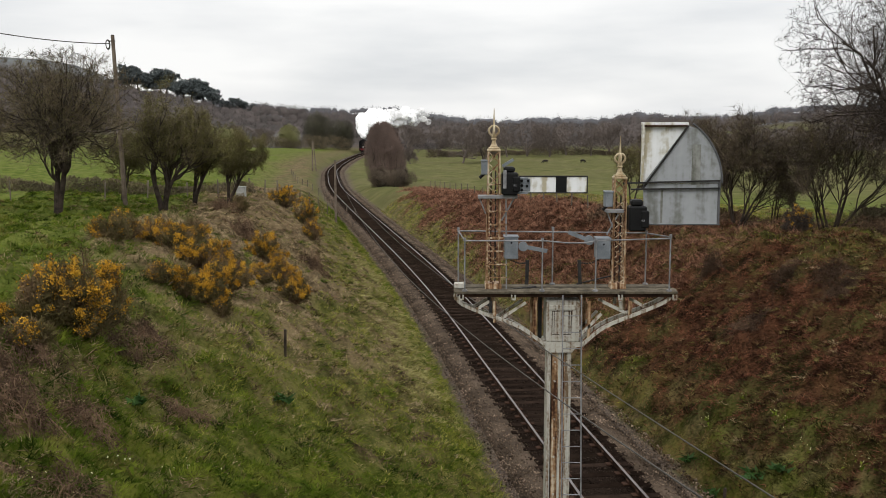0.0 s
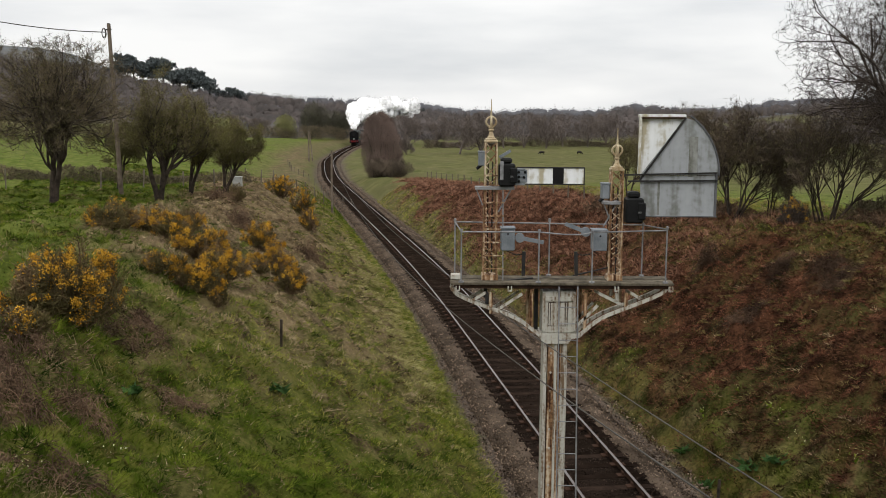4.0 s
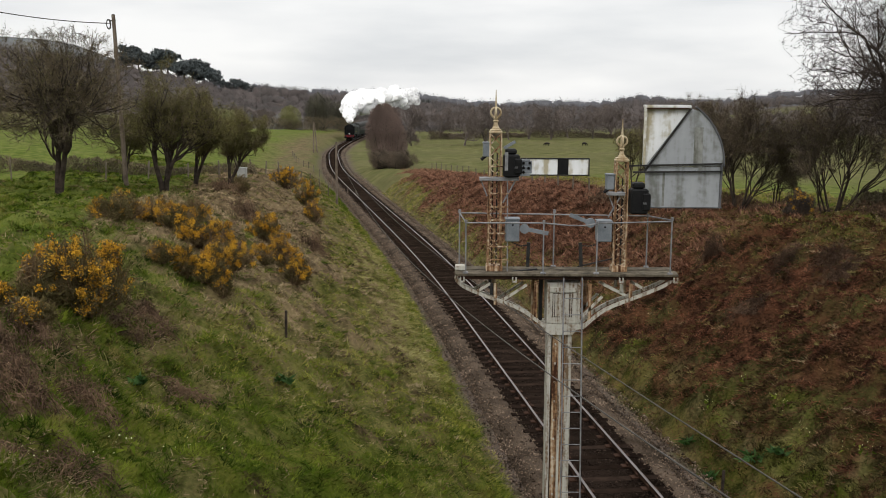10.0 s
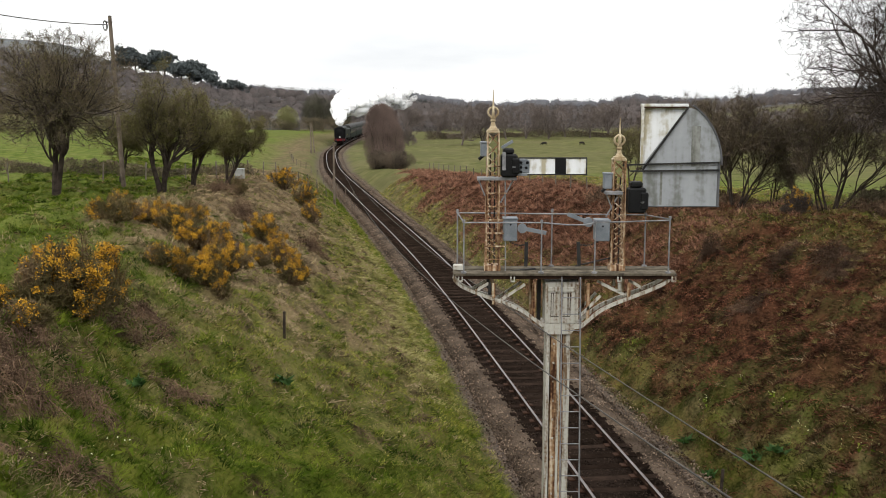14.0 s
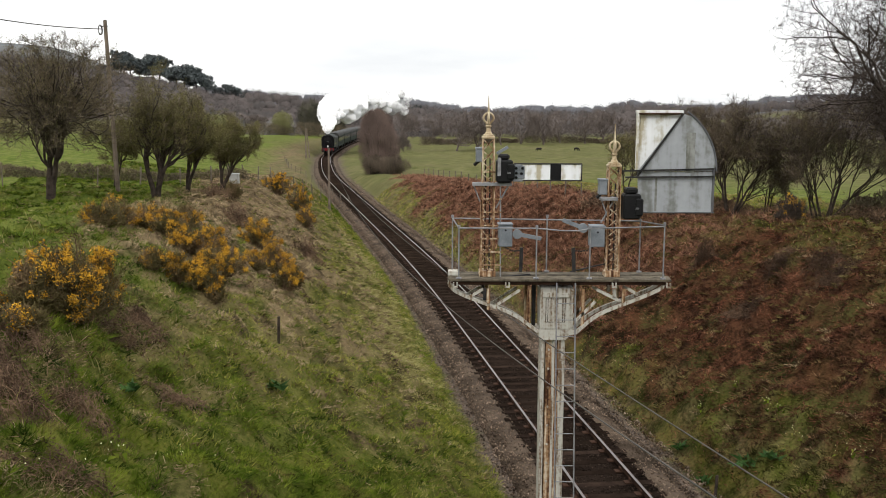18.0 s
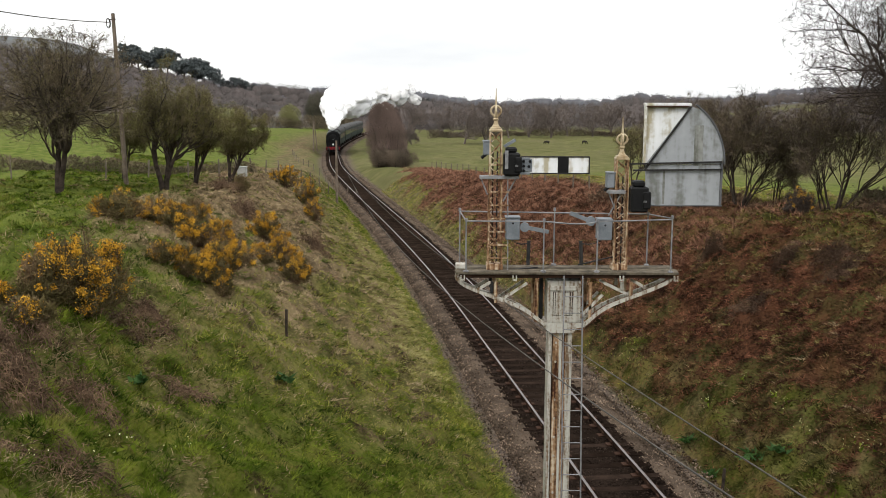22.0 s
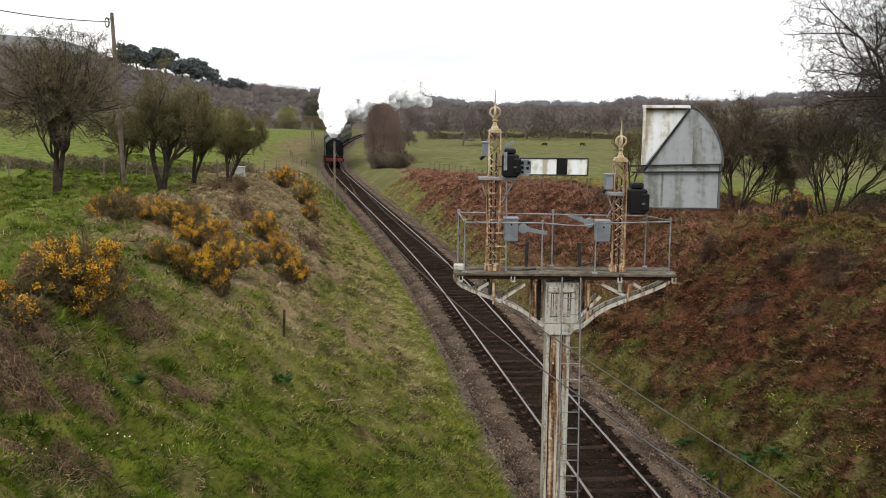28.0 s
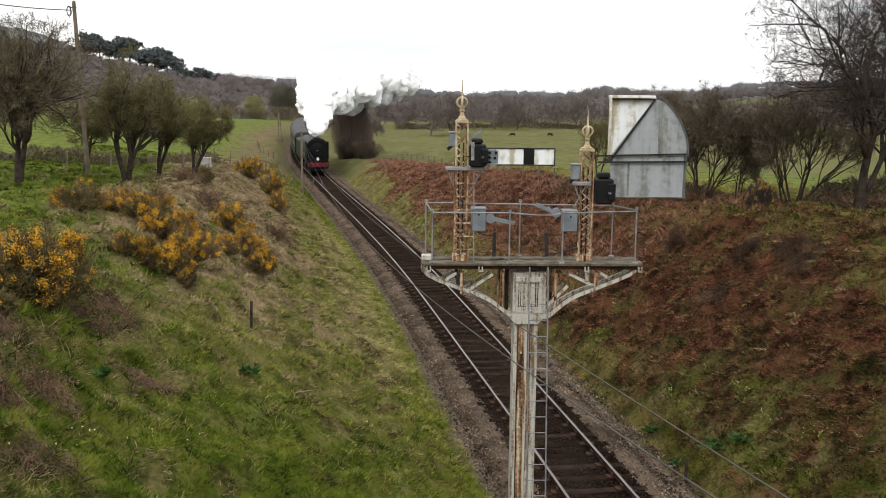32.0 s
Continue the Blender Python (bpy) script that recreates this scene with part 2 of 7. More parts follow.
M_BLACK = surf("black_enamel", (0.005, 0.005, 0.0055), (0.012, 0.012, 0.012), 3, 0.55, 0.1, spec=0.12)
M_GREY = surf("grey_enamel", (0.125, 0.14, 0.155), (0.205, 0.222, 0.24), 4, 0.5, 0.15)
M_GALV = surf("galvanised_steel", (0.16, 0.16, 0.165), (0.28, 0.28, 0.285), 6, 0.55, 0.1, metal=0.3)
M_DECK = surf("weathered_deck_boards", (0.042, 0.035, 0.025), (0.14, 0.118, 0.085), 5, 0.95, 0.6, fine=30, rnd=0.3)
M_DARKSTEEL = surf("dark_steel", (0.014, 0.014, 0.015), (0.04, 0.037, 0.034), 4, 0.6, 0.15)
M_POLE = surf("weathered_pole_timber", (0.09, 0.07, 0.053), (0.19, 0.152, 0.118), 2, 0.9, 0.5, fine=20)
M_WIRE = surf("cable_sheath", (0.05, 0.045, 0.04), (0.09, 0.082, 0.072), 2, 0.6, 0)
M_FENCE = surf("fence_timber", (0.09, 0.075, 0.06), (0.18, 0.15, 0.12), 2, 0.9, 0.4, rnd=0.25)
M_CABINET = surf("cabinet_paint", (0.36, 0.365, 0.345), (0.25, 0.255, 0.24), 3, 0.6, 0.1)
M_COW = surf("black_hide", (0.012, 0.01, 0.009), (0.03, 0.026, 0.022), 3, 0.8, 0)
M_LOCO = surf("black_loco_paint", (0.004, 0.004, 0.0045), (0.009, 0.009, 0.009), 2, 0.65, 0.05, spec=0.06)
M_LOCOG = surf("dark_green_loco_paint", (0.007, 0.011, 0.008), (0.013, 0.019, 0.013), 2, 0.5, 0.05, spec=0.1)
M_RED = surf("red_buffer_beam", (0.15, 0.01, 0.014), (0.1, 0.008, 0.011), 3, 0.6, 0.05)
M_DISC = surf("white_disc_enamel", (0.62, 0.62, 0.6), (0.55, 0.55, 0.53), 3, 0.5, 0)
M_COACH = surf("green_coach_paint", (0.01, 0.017, 0.012), (0.018, 0.027, 0.019), 1, 0.7, 0.05, spec=0.1)
M_ROOF = surf("dark_grey_coach_roof", (0.035, 0.035, 0.034), (0.07, 0.069, 0.066), 1, 0.8, 0.1)
M_GLASS = surf("window_glass", (0.03, 0.035, 0.04), (0.05, 0.055, 0.06), 1, 0.08, 0, spec=0.8)
M_TILE = surf("roof_slates", (0.075, 0.07, 0.068), (0.13, 0.12, 0.115), 1, 0.8, 0.2)
M_WALLW = surf("white_render_wall", (0.16, 0.155, 0.145), (0.12, 0.117, 0.11), 0.8, 0.85, 0.1)
M_HEDGE = surf("winter_hedge", (0.085, 0.07, 0.045), (0.17, 0.13, 0.085), 0.7, 0.95, 0, island=0.2, third=(0.12, 0.098, 0.062))


# ---- the lie of the land ----
TRACK_Y = (-60, 0, 21.3, 34.5, 45.3, 60, 80, 95, 111, 126, 138, 152, 173, 207, 240, 283, 330, 380)
TRACK_X = (14.5, 6.6, 3.98, 2.16, 0.6, -1.85, -5.55, -8.35, -11.3, -13.92, -15.7, -17.5, -19.95, -22.1, -23.0, -23.0, -21.0, -16.0)


def spline(xs, ys):
    """A smooth curve through the points, as a function of numpy arrays."""
    xs, ys = np.array(xs, float), np.array(ys, float)
    h = np.diff(xs)
    n = len(xs)
    a, r = np.zeros((n, n)), np.zeros(n)
    a[0, 0] = a[-1, -1] = 1
    for i in range(1, n - 1):
        a[i, i - 1:i + 2] = h[i - 1], 2 * (h[i - 1] + h[i]), h[i]
        r[i] = 6 * ((ys[i + 1] - ys[i]) / h[i] - (ys[i] - ys[i - 1]) / h[i - 1])
    m = np.linalg.solve(a, r)

    def at(x):
        x = np.asarray(x, float)
        i = np.clip(np.searchsorted(xs, x) - 1, 0, n - 2)
        t, hh = np.clip(x, xs[0], xs[-1]) - xs[i], h[i]
        slope = (ys[i + 1] - ys[i]) / hh - hh * (2 * m[i] + m[i + 1]) / 6
        return ys[i] + t * (slope + t * (m[i] / 2 + t * (m[i + 1] - m[i]) / (6 * hh)))

    return at


xc = spline(TRACK_Y, TRACK_X)


def heading(y):
    return (xc(np.asarray(y) + 0.5) - xc(np.asarray(y) - 0.5))


def hash2(i, j):
    v = np.sin(i * 127.1 + j * 311.7) * 43758.5453
    return v - np.floor(v)


def vnoise(x, y):
    """Smooth value noise, 0 to 1, on numpy arrays."""
    x, y = np.asarray(x, float), np.asarray(y, float)
    i, j = np.floor(x), np.floor(y)
    u, v = x - i, y - j
    u, v = u * u * (3 - 2 * u), v * v * (3 - 2 * v)
    a = hash2(i, j) * (1 - u) + hash2(i + 1, j) * u
    b = hash2(i, j + 1) * (1 - u) + hash2(i + 1, j + 1) * u
    return a * (1 - v) + b * v


def fbm(x, y):
    return (vnoise(x, y) + 0.5 * vnoise(2.1 * x + 7, 2.1 * y + 3) + 0.25 * vnoise(4.3 * x + 1, 4.3 * y + 9)) / 1.75


def step(a, b, x):
    t = np.clip((x - a) / (b - a), 0, 1)
    return t * t * (3 - 2 * t)


def softmin(a, b, k=0.8):
    h = np.clip(0.5 + 0.5 * (b - a) / k, 0, 1)
    return b * (1 - h) + a * h - k * h * (1 - h)


def offset(x, y):
    """Distance to the right of the track's centre line."""
    return (x - xc(y)) * np.cos(np.arctan(heading(y)))


def hill(x, y):
    """Wooded hills round the valley: height of the ground."""
    r = np.hypot(x, y) + 1e-6
    az = np.where(y > 1, x / np.maximum(y, 1), np.sign(x) * 3)
    ridge = np.interp(az, (-1.5, -0.6, -0.46, -0.38, -0.326, -0.285, -0.24, -0.226, -0.179, -0.138, -0.085, -0.05, 0.0, 0.027, 0.068, 0.098, 0.156, 0.2, 0.25, 0.298, 0.345, 0.39, 0.6, 1.5),
                      (44, 42, 37, 31, 27, 23, 15, 12, 12.5, 8.5, 6.5, 8, 3.5, 1, -0.5, 1.5, 0.5, 5.5, 3, 2.5, 8, 10, 13, 20))
    far = np.interp(az, (-1.5, -0.6, -0.46, -0.425, -0.385, -0.36, -0.33, -0.3, -0.22, -0.138, -0.09, -0.05, 0.0, 0.027, 0.068, 0.098, 0.156, 0.2, 0.25, 0.298, 0.345, 0.39, 0.6, 1.5),
                    (120, 118, 121, 121, 113, 99, 78, 50, 36, 22, 24, 25, 9, 4, 1, 7, 3, 16, 8, 10, 24, 27, 36, 60))
    near = ridge * step(330, 720, r) * (1 - 0.6 * step(800, 1300, r))
    return near + far * step(1300, 2100, r) + (fbm(x / 60, y / 60) - 0.5) * 6 * step(300, 700, r)


def ground_z(x, y):
    x, y = np.asarray(x, float), np.asarray(y, float)
    u = offset(x, y)
    hl = np.interp(y, (-60, 10, 30, 45, 64, 85, 110, 140, 200), (6, 6, 5.4, 4.7, 4.0, 2.7, 1.3, 0.3, 0.0))
    up = np.interp(y, (0, 45, 80, 130, 200, 320), (5.6, 4.7, 4.5, 4.3, 3.5, 0.5))
    hl = hl + (up - hl) * step(-14, -45, x - 0.12 * y * 0)
    hr = np.interp(y, (-60, 20, 38, 53, 77, 105, 130, 180), (5.6, 5.2, 4.4, 3.9, 2.9, 1.5, 0.4, 0.0))
    hr = hr * (1 - 0.75 * step(10, 60, u) * step(30, 70, y))
    left = softmin((-u - 2.3) * 0.6, hl)
    right = softmin((u - 2.9) * 0.66, hr)
    bank = np.where(u < 0, left, right)
    bank = np.maximum(bank, 0) * step(2.0, 3.1, np.abs(u))
    rough_ = (fbm(x * 0.9, y * 0.9) - 0.5) * 0.5 + (vnoise(x * 1.5 + 5, y * 1.5) - 0.5) * 0.22 + (fbm(x * 0.22, y * 0.22) - 0.5) * 0.7
    rough_ = rough_ + np.where(u > 4, (vnoise(x * 0.8 + 2, y * 0.8 + 7) - 0.5) * 0.35, 0)
    tuft = (vnoise(x * 2.1 + 3, y * 2.1 + 8) ** 2 - 0.33) * 0.42 + (vnoise(x * 4.6, y * 4.6 + 2) - 0.5) * 0.1
    rough_ = rough_ + tuft * step(75, 45, y)
    keep = step(2.6, 4.2, np.abs(u)) * (1 - 0.5 * step(60, 160, np.abs(x) + y))
    cess = -0.42 + 0.2 * step(2.0, 3.2, np.abs(u))
    ditch = -0.42 * np.exp(-((u - 3.0) / 0.5) ** 2) * step(140, 60, y)
    return cess + bank + rough_ * keep + ditch + hill(x, y)


def gz(x, y):
    return float(ground_z(np.array([x]), np.array([y]))[0])


def axis(dense_a, dense_b, d, far, grow=1.09):
    mid = list(np.arange(dense_a, dense_b + 1e-6, d))
    up, s = [mid[-1]], d
    while up[-1] < far:
        s = min(s * grow, 120)
        up.append(up[-1] + s)
    dn, s = [mid[0]], d
    while dn[-1] > -far:
        s = min(s * grow, 120)
        dn.append(dn[-1] - s)
    return np.array(dn[:0:-1] + mid + up[1:])


def mesh_np(name, verts, faces, mats, smooth=False, normals=None):
    """A mesh from arrays: faces is one array of quads or of triangles; a crown's own normals shade its twigs as one soft mass."""
    me = bpy.data.meshes.new(name)
    verts, faces = np.asarray(verts, np.float32), np.asarray(faces, np.int32)
    k = faces.shape[1]
    me.vertices.add(len(verts))
    me.vertices.foreach_set("co", verts.ravel())
    me.loops.add(faces.size)
    me.loops.foreach_set("vertex_index", faces.ravel())
    me.polygons.add(len(faces))
    me.polygons.foreach_set("loop_start", np.arange(0, faces.size, k, dtype=np.int32))
    me.polygons.foreach_set("loop_total", np.full(len(faces), k, np.int32))
    if smooth or normals is not None:
        me.polygons.foreach_set("use_smooth", np.ones(len(faces), bool))
    for m in mats if isinstance(mats, (list, tuple)) else [mats]:
        me.materials.append(m)
    me.update(calc_edges=True)
    if normals is not None:
        me.normals_split_custom_set_from_vertices(np.asarray(normals, np.float32))
    return me


# ---- ground: one sheet to the horizon, its cover given by three weights ----
def graded(stops, far):
    """Grid lines: steps widen from stop to stop, then grow to the horizon."""
    out = []
    for (a, d), (b, _) in zip(stops, stops[1:]):
        out += list(np.arange(a, b - d * 0.4, d))
    rest = axis(stops[0][0], stops[-1][0], stops[-1][1], far)
    return np.array([v for v in rest if v < stops[0][0] - 1e-6] + out + [v for v in rest if v >= stops[-1][0] - 1e-6])


gx = graded(((-28, 0.5), (-12, 0.22), (14, 0.5), (28, 0.5)), 4200)
gy = graded(((6, 0.22), (38, 0.32), (60, 0.55), (110, 0.8)), 4200)
GX, GY = np.meshgrid(gx, gy)
GZ = ground_z(GX, GY)
gv = np.stack([GX, GY, GZ], -1).reshape(-1, 3)
ii = np.arange(len(gy) - 1)[:, None] * len(gx) + np.arange(len(gx) - 1)[None]
gf = np.stack([ii, ii + 1, ii + 1 + len(gx), ii + len(gx)], -1).reshape(-1, 4)


def bracken_shade_w(x, y):
    """Where dead bracken covers the ground: the far bank, thinning to its foot, and a painted ditch shade."""
    u = offset(x, y)
    n, m = fbm(x * 0.35 + 3, y * 0.35), fbm(x * 1.1 + 9, y * 1.1)
    low = np.interp(y, (10, 20, 30, 45, 60, 68, 80, 94, 110), (5.5, 5.1, 4.6, 4.5, 3.9, 3.6, 4.2, 5.0, 6.4))
    full = step(-0.6, 1.6, u - low - (n - 0.5) * 3.5 - (m - 0.5) * 2.5)
    litter = 0.92 * step(0.3, 0.5, m) * (0.4 + 0.6 * step(17, 21, y + 5 * (n - 0.5))) * step(2.9, 3.6, u) * step(60, 40, y)
    # A dark strip along the ditch paints the shade under the bank's toe.
    full = np.maximum(full, 0.45 * step(2.5, 2.8, u) * step(3.9, 3.5, u) * step(52, 42, y))
    top = np.interp(y, (10, 30, 40, 55, 110), (19, 13.5, 11.2, 10.4, 9.5))
    mossy = 1 - 0.5 * step(7.0, 9.5, u + (m - 0.5) * 4) * step(48, 38, y) * step(0.35, 0.55, n + 0.04 * (u - 8))
    return mossy * np.clip(np.maximum(full, litter), 0, 1) * step(top + 2, top, u + (n - 0.5) * 3) * step(118, 96, y)


def dry_w(x, y):
    """Where last year's grass stands brown: round the gorse, and in small patches on both banks."""
    u = offset(x, y)
    n = fbm(x * 0.3 + 11, y * 0.3 + 5)
    m = fbm(x * 1.7 + 31, y * 1.7 + 17)
    shoulder = step(-5.6, -7.4, u + (n - 0.5) * 4) * step(-15, -11.5, u + (n - 0.5) * 4) * step(20, 28, y) * step(110, 85, y)
    corner = step(-7.6, -9.0, u + (n - 0.5) * 4) * step(32, 26, y)
    patch = step(0.52, 0.68, m) * step(-2.6, -5.0, u) * (0.35 + 0.35 * step(20, 32, y))
    toe = np.exp(-((u + 4.0) / 0.75) ** 2) * step(24, 30, y) * step(62, 48, y) * step(0.25, 0.5, m)
    left_ = np.clip(0.32 * step(15, 24, y) * step(-3, -4.5, u) * step(-12, -9, u) + toe + shoulder * np.maximum(step(0.32, 0.54, m) * 0.85, step(24, 34, y) * step(0.15, 0.4, m)) + 0.35 * corner * step(0.4, 0.65, m) + patch * 0.35, 0, 1)
    right_ = np.clip(0.2 + 1.2 * (m - 0.42), 0, 1) * step(130, 70, y) * step(16, 11, u)
    rough_ = 0.9 * step(-2.6, -4.0, u) * step(-10, -7.5, u) * step(75, 95, y) * step(230, 180, y) * step(0.3, 0.6, m)
    return np.where(u < 0, np.maximum(left_, rough_), right_)


def lush_w(x, y):
    """The greener pasture behind the hawthorns."""
    right_ = 0.75 * step(13.5, 16, x) * step(38, 42, y) * step(130, 80, y) * step(13, 16, offset(x, y))
    return right_ + step(-5, -10, x) * step(340, 290, y) * step(-6.5, -9.5, offset(x, y)) * (0.7 + 0.5 * fbm(x * 0.12, y * 0.12))


def stone_w(x, y):
    return step(2.75, 2.2, np.abs(offset(x, y) - 0.12) + (fbm(x, y) - 0.5) * 0.8) * step(600, 400, y)


gm = mesh_np("ground", gv, gf, [], True)
zone = gm.color_attributes.new("cover", "FLOAT_COLOR", "POINT")
fx, fy = gv[:, 0], gv[:, 1]
zone.data.foreach_set("color", np.stack([bracken_shade_w(fx, fy), dry_w(fx, fy), stone_w(fx, fy), lush_w(fx, fy)], -1).astype(np.float32).ravel())


def wooded(x, y):
    """Where woods stand on the hills; meadows lie between."""
    r, az = np.hypot(x, y), x / np.maximum(y, 1)
    open_ = ((az > 0.27) & (az < 0.40) & (r > 420) & (r < 640)) | ((az > 0.0) & (az < 0.25) & (r < 372)) | ((az < -0.3) & (r < 420))
    return (r > 335) & (r < 1000) & (y > 0) & ~open_


wood = gm.attributes.new("wood", "FLOAT", "POINT")
wood.data.foreach_set("value", wooded(fx, fy).astype(np.float32))


def ground_material():
    m = bpy.data.materials.new("turf_bracken_and_stone")
    m.use_nodes = True
    n, l = m.node_tree.nodes, m.node_tree.links
    geo = n.new("ShaderNodeNewGeometry")

    def noise_tex(s, d=4.0):
        t = n.new("ShaderNodeTexNoise")
        t.inputs["Scale"].default_value, t.inputs["Detail"].default_value = s, d
        l.new(geo.outputs["Position"], t.inputs["Vector"])
        return t

    def ramp(src, *stops):
        r = n.new("ShaderNodeValToRGB")
        e = r.color_ramp.elements
        for k, (p, c) in enumerate(stops):
            x = e[k] if k < 2 else e.new(p)
            x.position, x.color = p, (*c, 1)
        l.new(src, r.inputs[0])
        return r.outputs[0]

    def mixc(f, a, b):
        k = n.new("ShaderNodeMix")
        k.data_type = "RGBA"
        l.new(f, k.inputs["Factor"])
        l.new(a, k.inputs["A"])
        l.new(b, k.inputs["B"])
        return k.outputs["Result"]

    broad, mid, fine = noise_tex(0.05, 8), noise_tex(1.3, 6), noise_tex(11, 7)
    comb = n.new("ShaderNodeMath")
    comb.operation = "MULTIPLY_ADD"
    comb.inputs[1].default_value = 0.6
    l.new(fine.outputs[0], comb.inputs[0])
    l.new(mid.outputs[0], comb.inputs[2])
    near = ramp(comb.outputs[0], (0.55, (0.026, 0.036, 0.004)), (0.95, (0.1, 0.105, 0.02)), (0.75, (0.055, 0.07, 0.009)))
    brown = ramp(comb.outputs[0], (0.6, (0.012, 0.009, 0.004)), (0.9, (0.1, 0.078, 0.036)), (0.75, (0.042, 0.032, 0.014)))
    near = mixc(ramp(noise_tex(0.8, 5).outputs[0], (0.56, (0, 0, 0)), (0.66, (1, 1, 1))), near, brown)
    meadow = ramp(broad.outputs[0], (0.35, (0.084, 0.085, 0.033)), (0.65, (0.112, 0.1, 0.049)), (0.5, (0.097, 0.093, 0.04)))
    rank = ramp(noise_tex(0.45, 7).outputs[0], (0.36, (0.058, 0.064, 0.018)), (0.68, (0.15, 0.135, 0.062)), (0.5, (0.1, 0.104, 0.036)))
    meadow = mixc(ramp(noise_tex(0.11, 4).outputs[0], (0.4, (0.12, 0.12, 0.12)), (0.6, (0.75, 0.75, 0.75))), meadow, rank)
    sep = n.new("ShaderNodeSeparateXYZ")
    l.new(geo.outputs["Position"], sep.inputs[0])
    far = n.new("ShaderNodeMapRange")
    far.inputs["From Min"].default_value, far.inputs["From Max"].default_value = 36, 75
    l.new(sep.outputs["Y"], far.inputs["Value"])
    turf = mixc(far.outputs[0], near, meadow)
    at = n.new("ShaderNodeAttribute")
    at.attribute_name = "cover"
    # Far ground turns blue-grey with distance: haze is put into its colour.
    haze_tint = ramp(broad.outputs[0], (0.4, (0.105, 0.114, 0.12)), (0.6, (0.14, 0.145, 0.147)))
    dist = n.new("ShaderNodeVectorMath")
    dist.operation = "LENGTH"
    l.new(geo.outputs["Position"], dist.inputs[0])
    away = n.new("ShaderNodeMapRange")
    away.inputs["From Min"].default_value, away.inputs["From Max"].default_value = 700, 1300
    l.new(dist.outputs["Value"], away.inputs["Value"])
    turf = mixc(away.outputs[0], turf, haze_tint)
    wa = n.new("ShaderNodeAttribute")
    wa.attribute_name = "wood"
    floor_ = ramp(noise_tex(0.13, 4).outputs[0], (0.35, (0.045, 0.039, 0.037)), (0.65, (0.1, 0.083, 0.078)))
    turf = mixc(wa.outputs["Fac"], turf, floor_)
    fern = ramp(comb.outputs[0], (0.6, (0.008, 0.0045, 0.003)), (0.9, (0.075, 0.034, 0.018)), (0.75, (0.028, 0.0135, 0.0075)))
    moss = ramp(comb.outputs[0], (0.6, (0.008, 0.008, 0.003)), (0.9, (0.058, 0.05, 0.017)), (0.75, (0.024, 0.022, 0.008)))
    fern = mixc(ramp(noise_tex(0.6, 5).outputs[0], (0.5, (0, 0, 0)), (0.6, (1, 1, 1))), fern, moss)
    tall = ramp(comb.outputs[0], (0.6, (0.026, 0.0105, 0.006)), (0.9, (0.19, 0.1, 0.062)), (0.75, (0.1, 0.05, 0.03)))
    fern = mixc(far.outputs[0], fern, tall)
    dry = ramp(comb.outputs[0], (0.6, (0.035, 0.026, 0.014)), (0.9, (0.17, 0.125, 0.07)))
    stone = ramp(noise_tex(14, 2).outputs[0], (0.35, (0.05, 0.038, 0.03)), (0.7, (0.155, 0.12, 0.096)))
    s3 = n.new("ShaderNodeSeparateColor")
    l.new(at.outputs["Color"], s3.inputs[0])
    lush = ramp(comb.outputs[0], (0.5, (0.042, 0.064, 0.01)), (0.95, (0.12, 0.138, 0.032)), (0.72, (0.074, 0.1, 0.018)))
    c = mixc(at.outputs["Alpha"], turf, lush)
    c = mixc(s3.outputs[1], c, dry)
    c = mixc(s3.outputs[0], c, fern)
    c = mixc(s3.outputs[2], c, stone)
    b = n["Principled BSDF"]
    l.new(c, b.inputs["Base Color"])
    b.inputs["Roughness"].default_value, b.inputs["Specular IOR Level"].default_value = 1.0, 0.02
    bp = n.new("ShaderNodeBump")
    bp.inputs["Strength"].default_value, bp.inputs["Distance"].default_value = 0.7, 0.12
    l.new(comb.outputs[0], bp.inputs["Height"])
    l.new(bp.outputs[0], b.inputs["Normal"])
    return m


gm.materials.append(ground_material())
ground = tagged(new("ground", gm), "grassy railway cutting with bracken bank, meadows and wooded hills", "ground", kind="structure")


# ---- small builders ----
def part(name, bm, material, parent=None, label=""):
    """Links a bmesh as one mesh object under a thing or a part."""
    me = bpy.data.meshes.new(name)
    bm.to_mesh(me)
    bm.free()
    me.materials.append(material)
    ob = new(name, me)
    if parent:
        ob.parent = parent
    if label:
        ob["label"] = label
    return ob


def thing(name, m, label, category, group=""):
    e = new(name)
    e.matrix_world = m
    e.empty_display_size = 0.2
    return tagged(e, label, category, group)


def linked(name, me, parent, loc=(0, 0, 0), rz=0.0, label=""):
    ob = new(name, me)
    ob.parent = parent
    ob.location, ob.rotation_euler = loc, (0, 0, rz)
    if label:
        ob["label"] = label
    return ob


def box(bm, x0, x1, y0, y1, z0, z1, bevel=0.0):
    r = bmesh.ops.create_cube(bm, size=1.0, matrix=Matrix.LocRotScale(((x0 + x1) / 2, (y0 + y1) / 2, (z0 + z1) / 2), None, (abs(x1 - x0), abs(y1 - y0), abs(z1 - z0))))
    if bevel:
        es = list({e for v in r["verts"] for e in v.link_edges})
        bmesh.ops.bevel(bm, geom=es, offset=bevel, segments=1, affect="EDGES")
    return bm


def rod(bm, a, b, r, r2=None, seg=8):
    """A round bar from a to b."""
    a, b = Vector(a), Vector(b)
    d = b - a
    m = Matrix.Translation((a + b) / 2) @ d.to_track_quat("Z", "Y").to_matrix().to_4x4()
    bmesh.ops.create_cone(bm, cap_ends=True, segments=seg, radius1=r, radius2=r if r2 is None else r2, depth=d.length, matrix=m)
    return bm


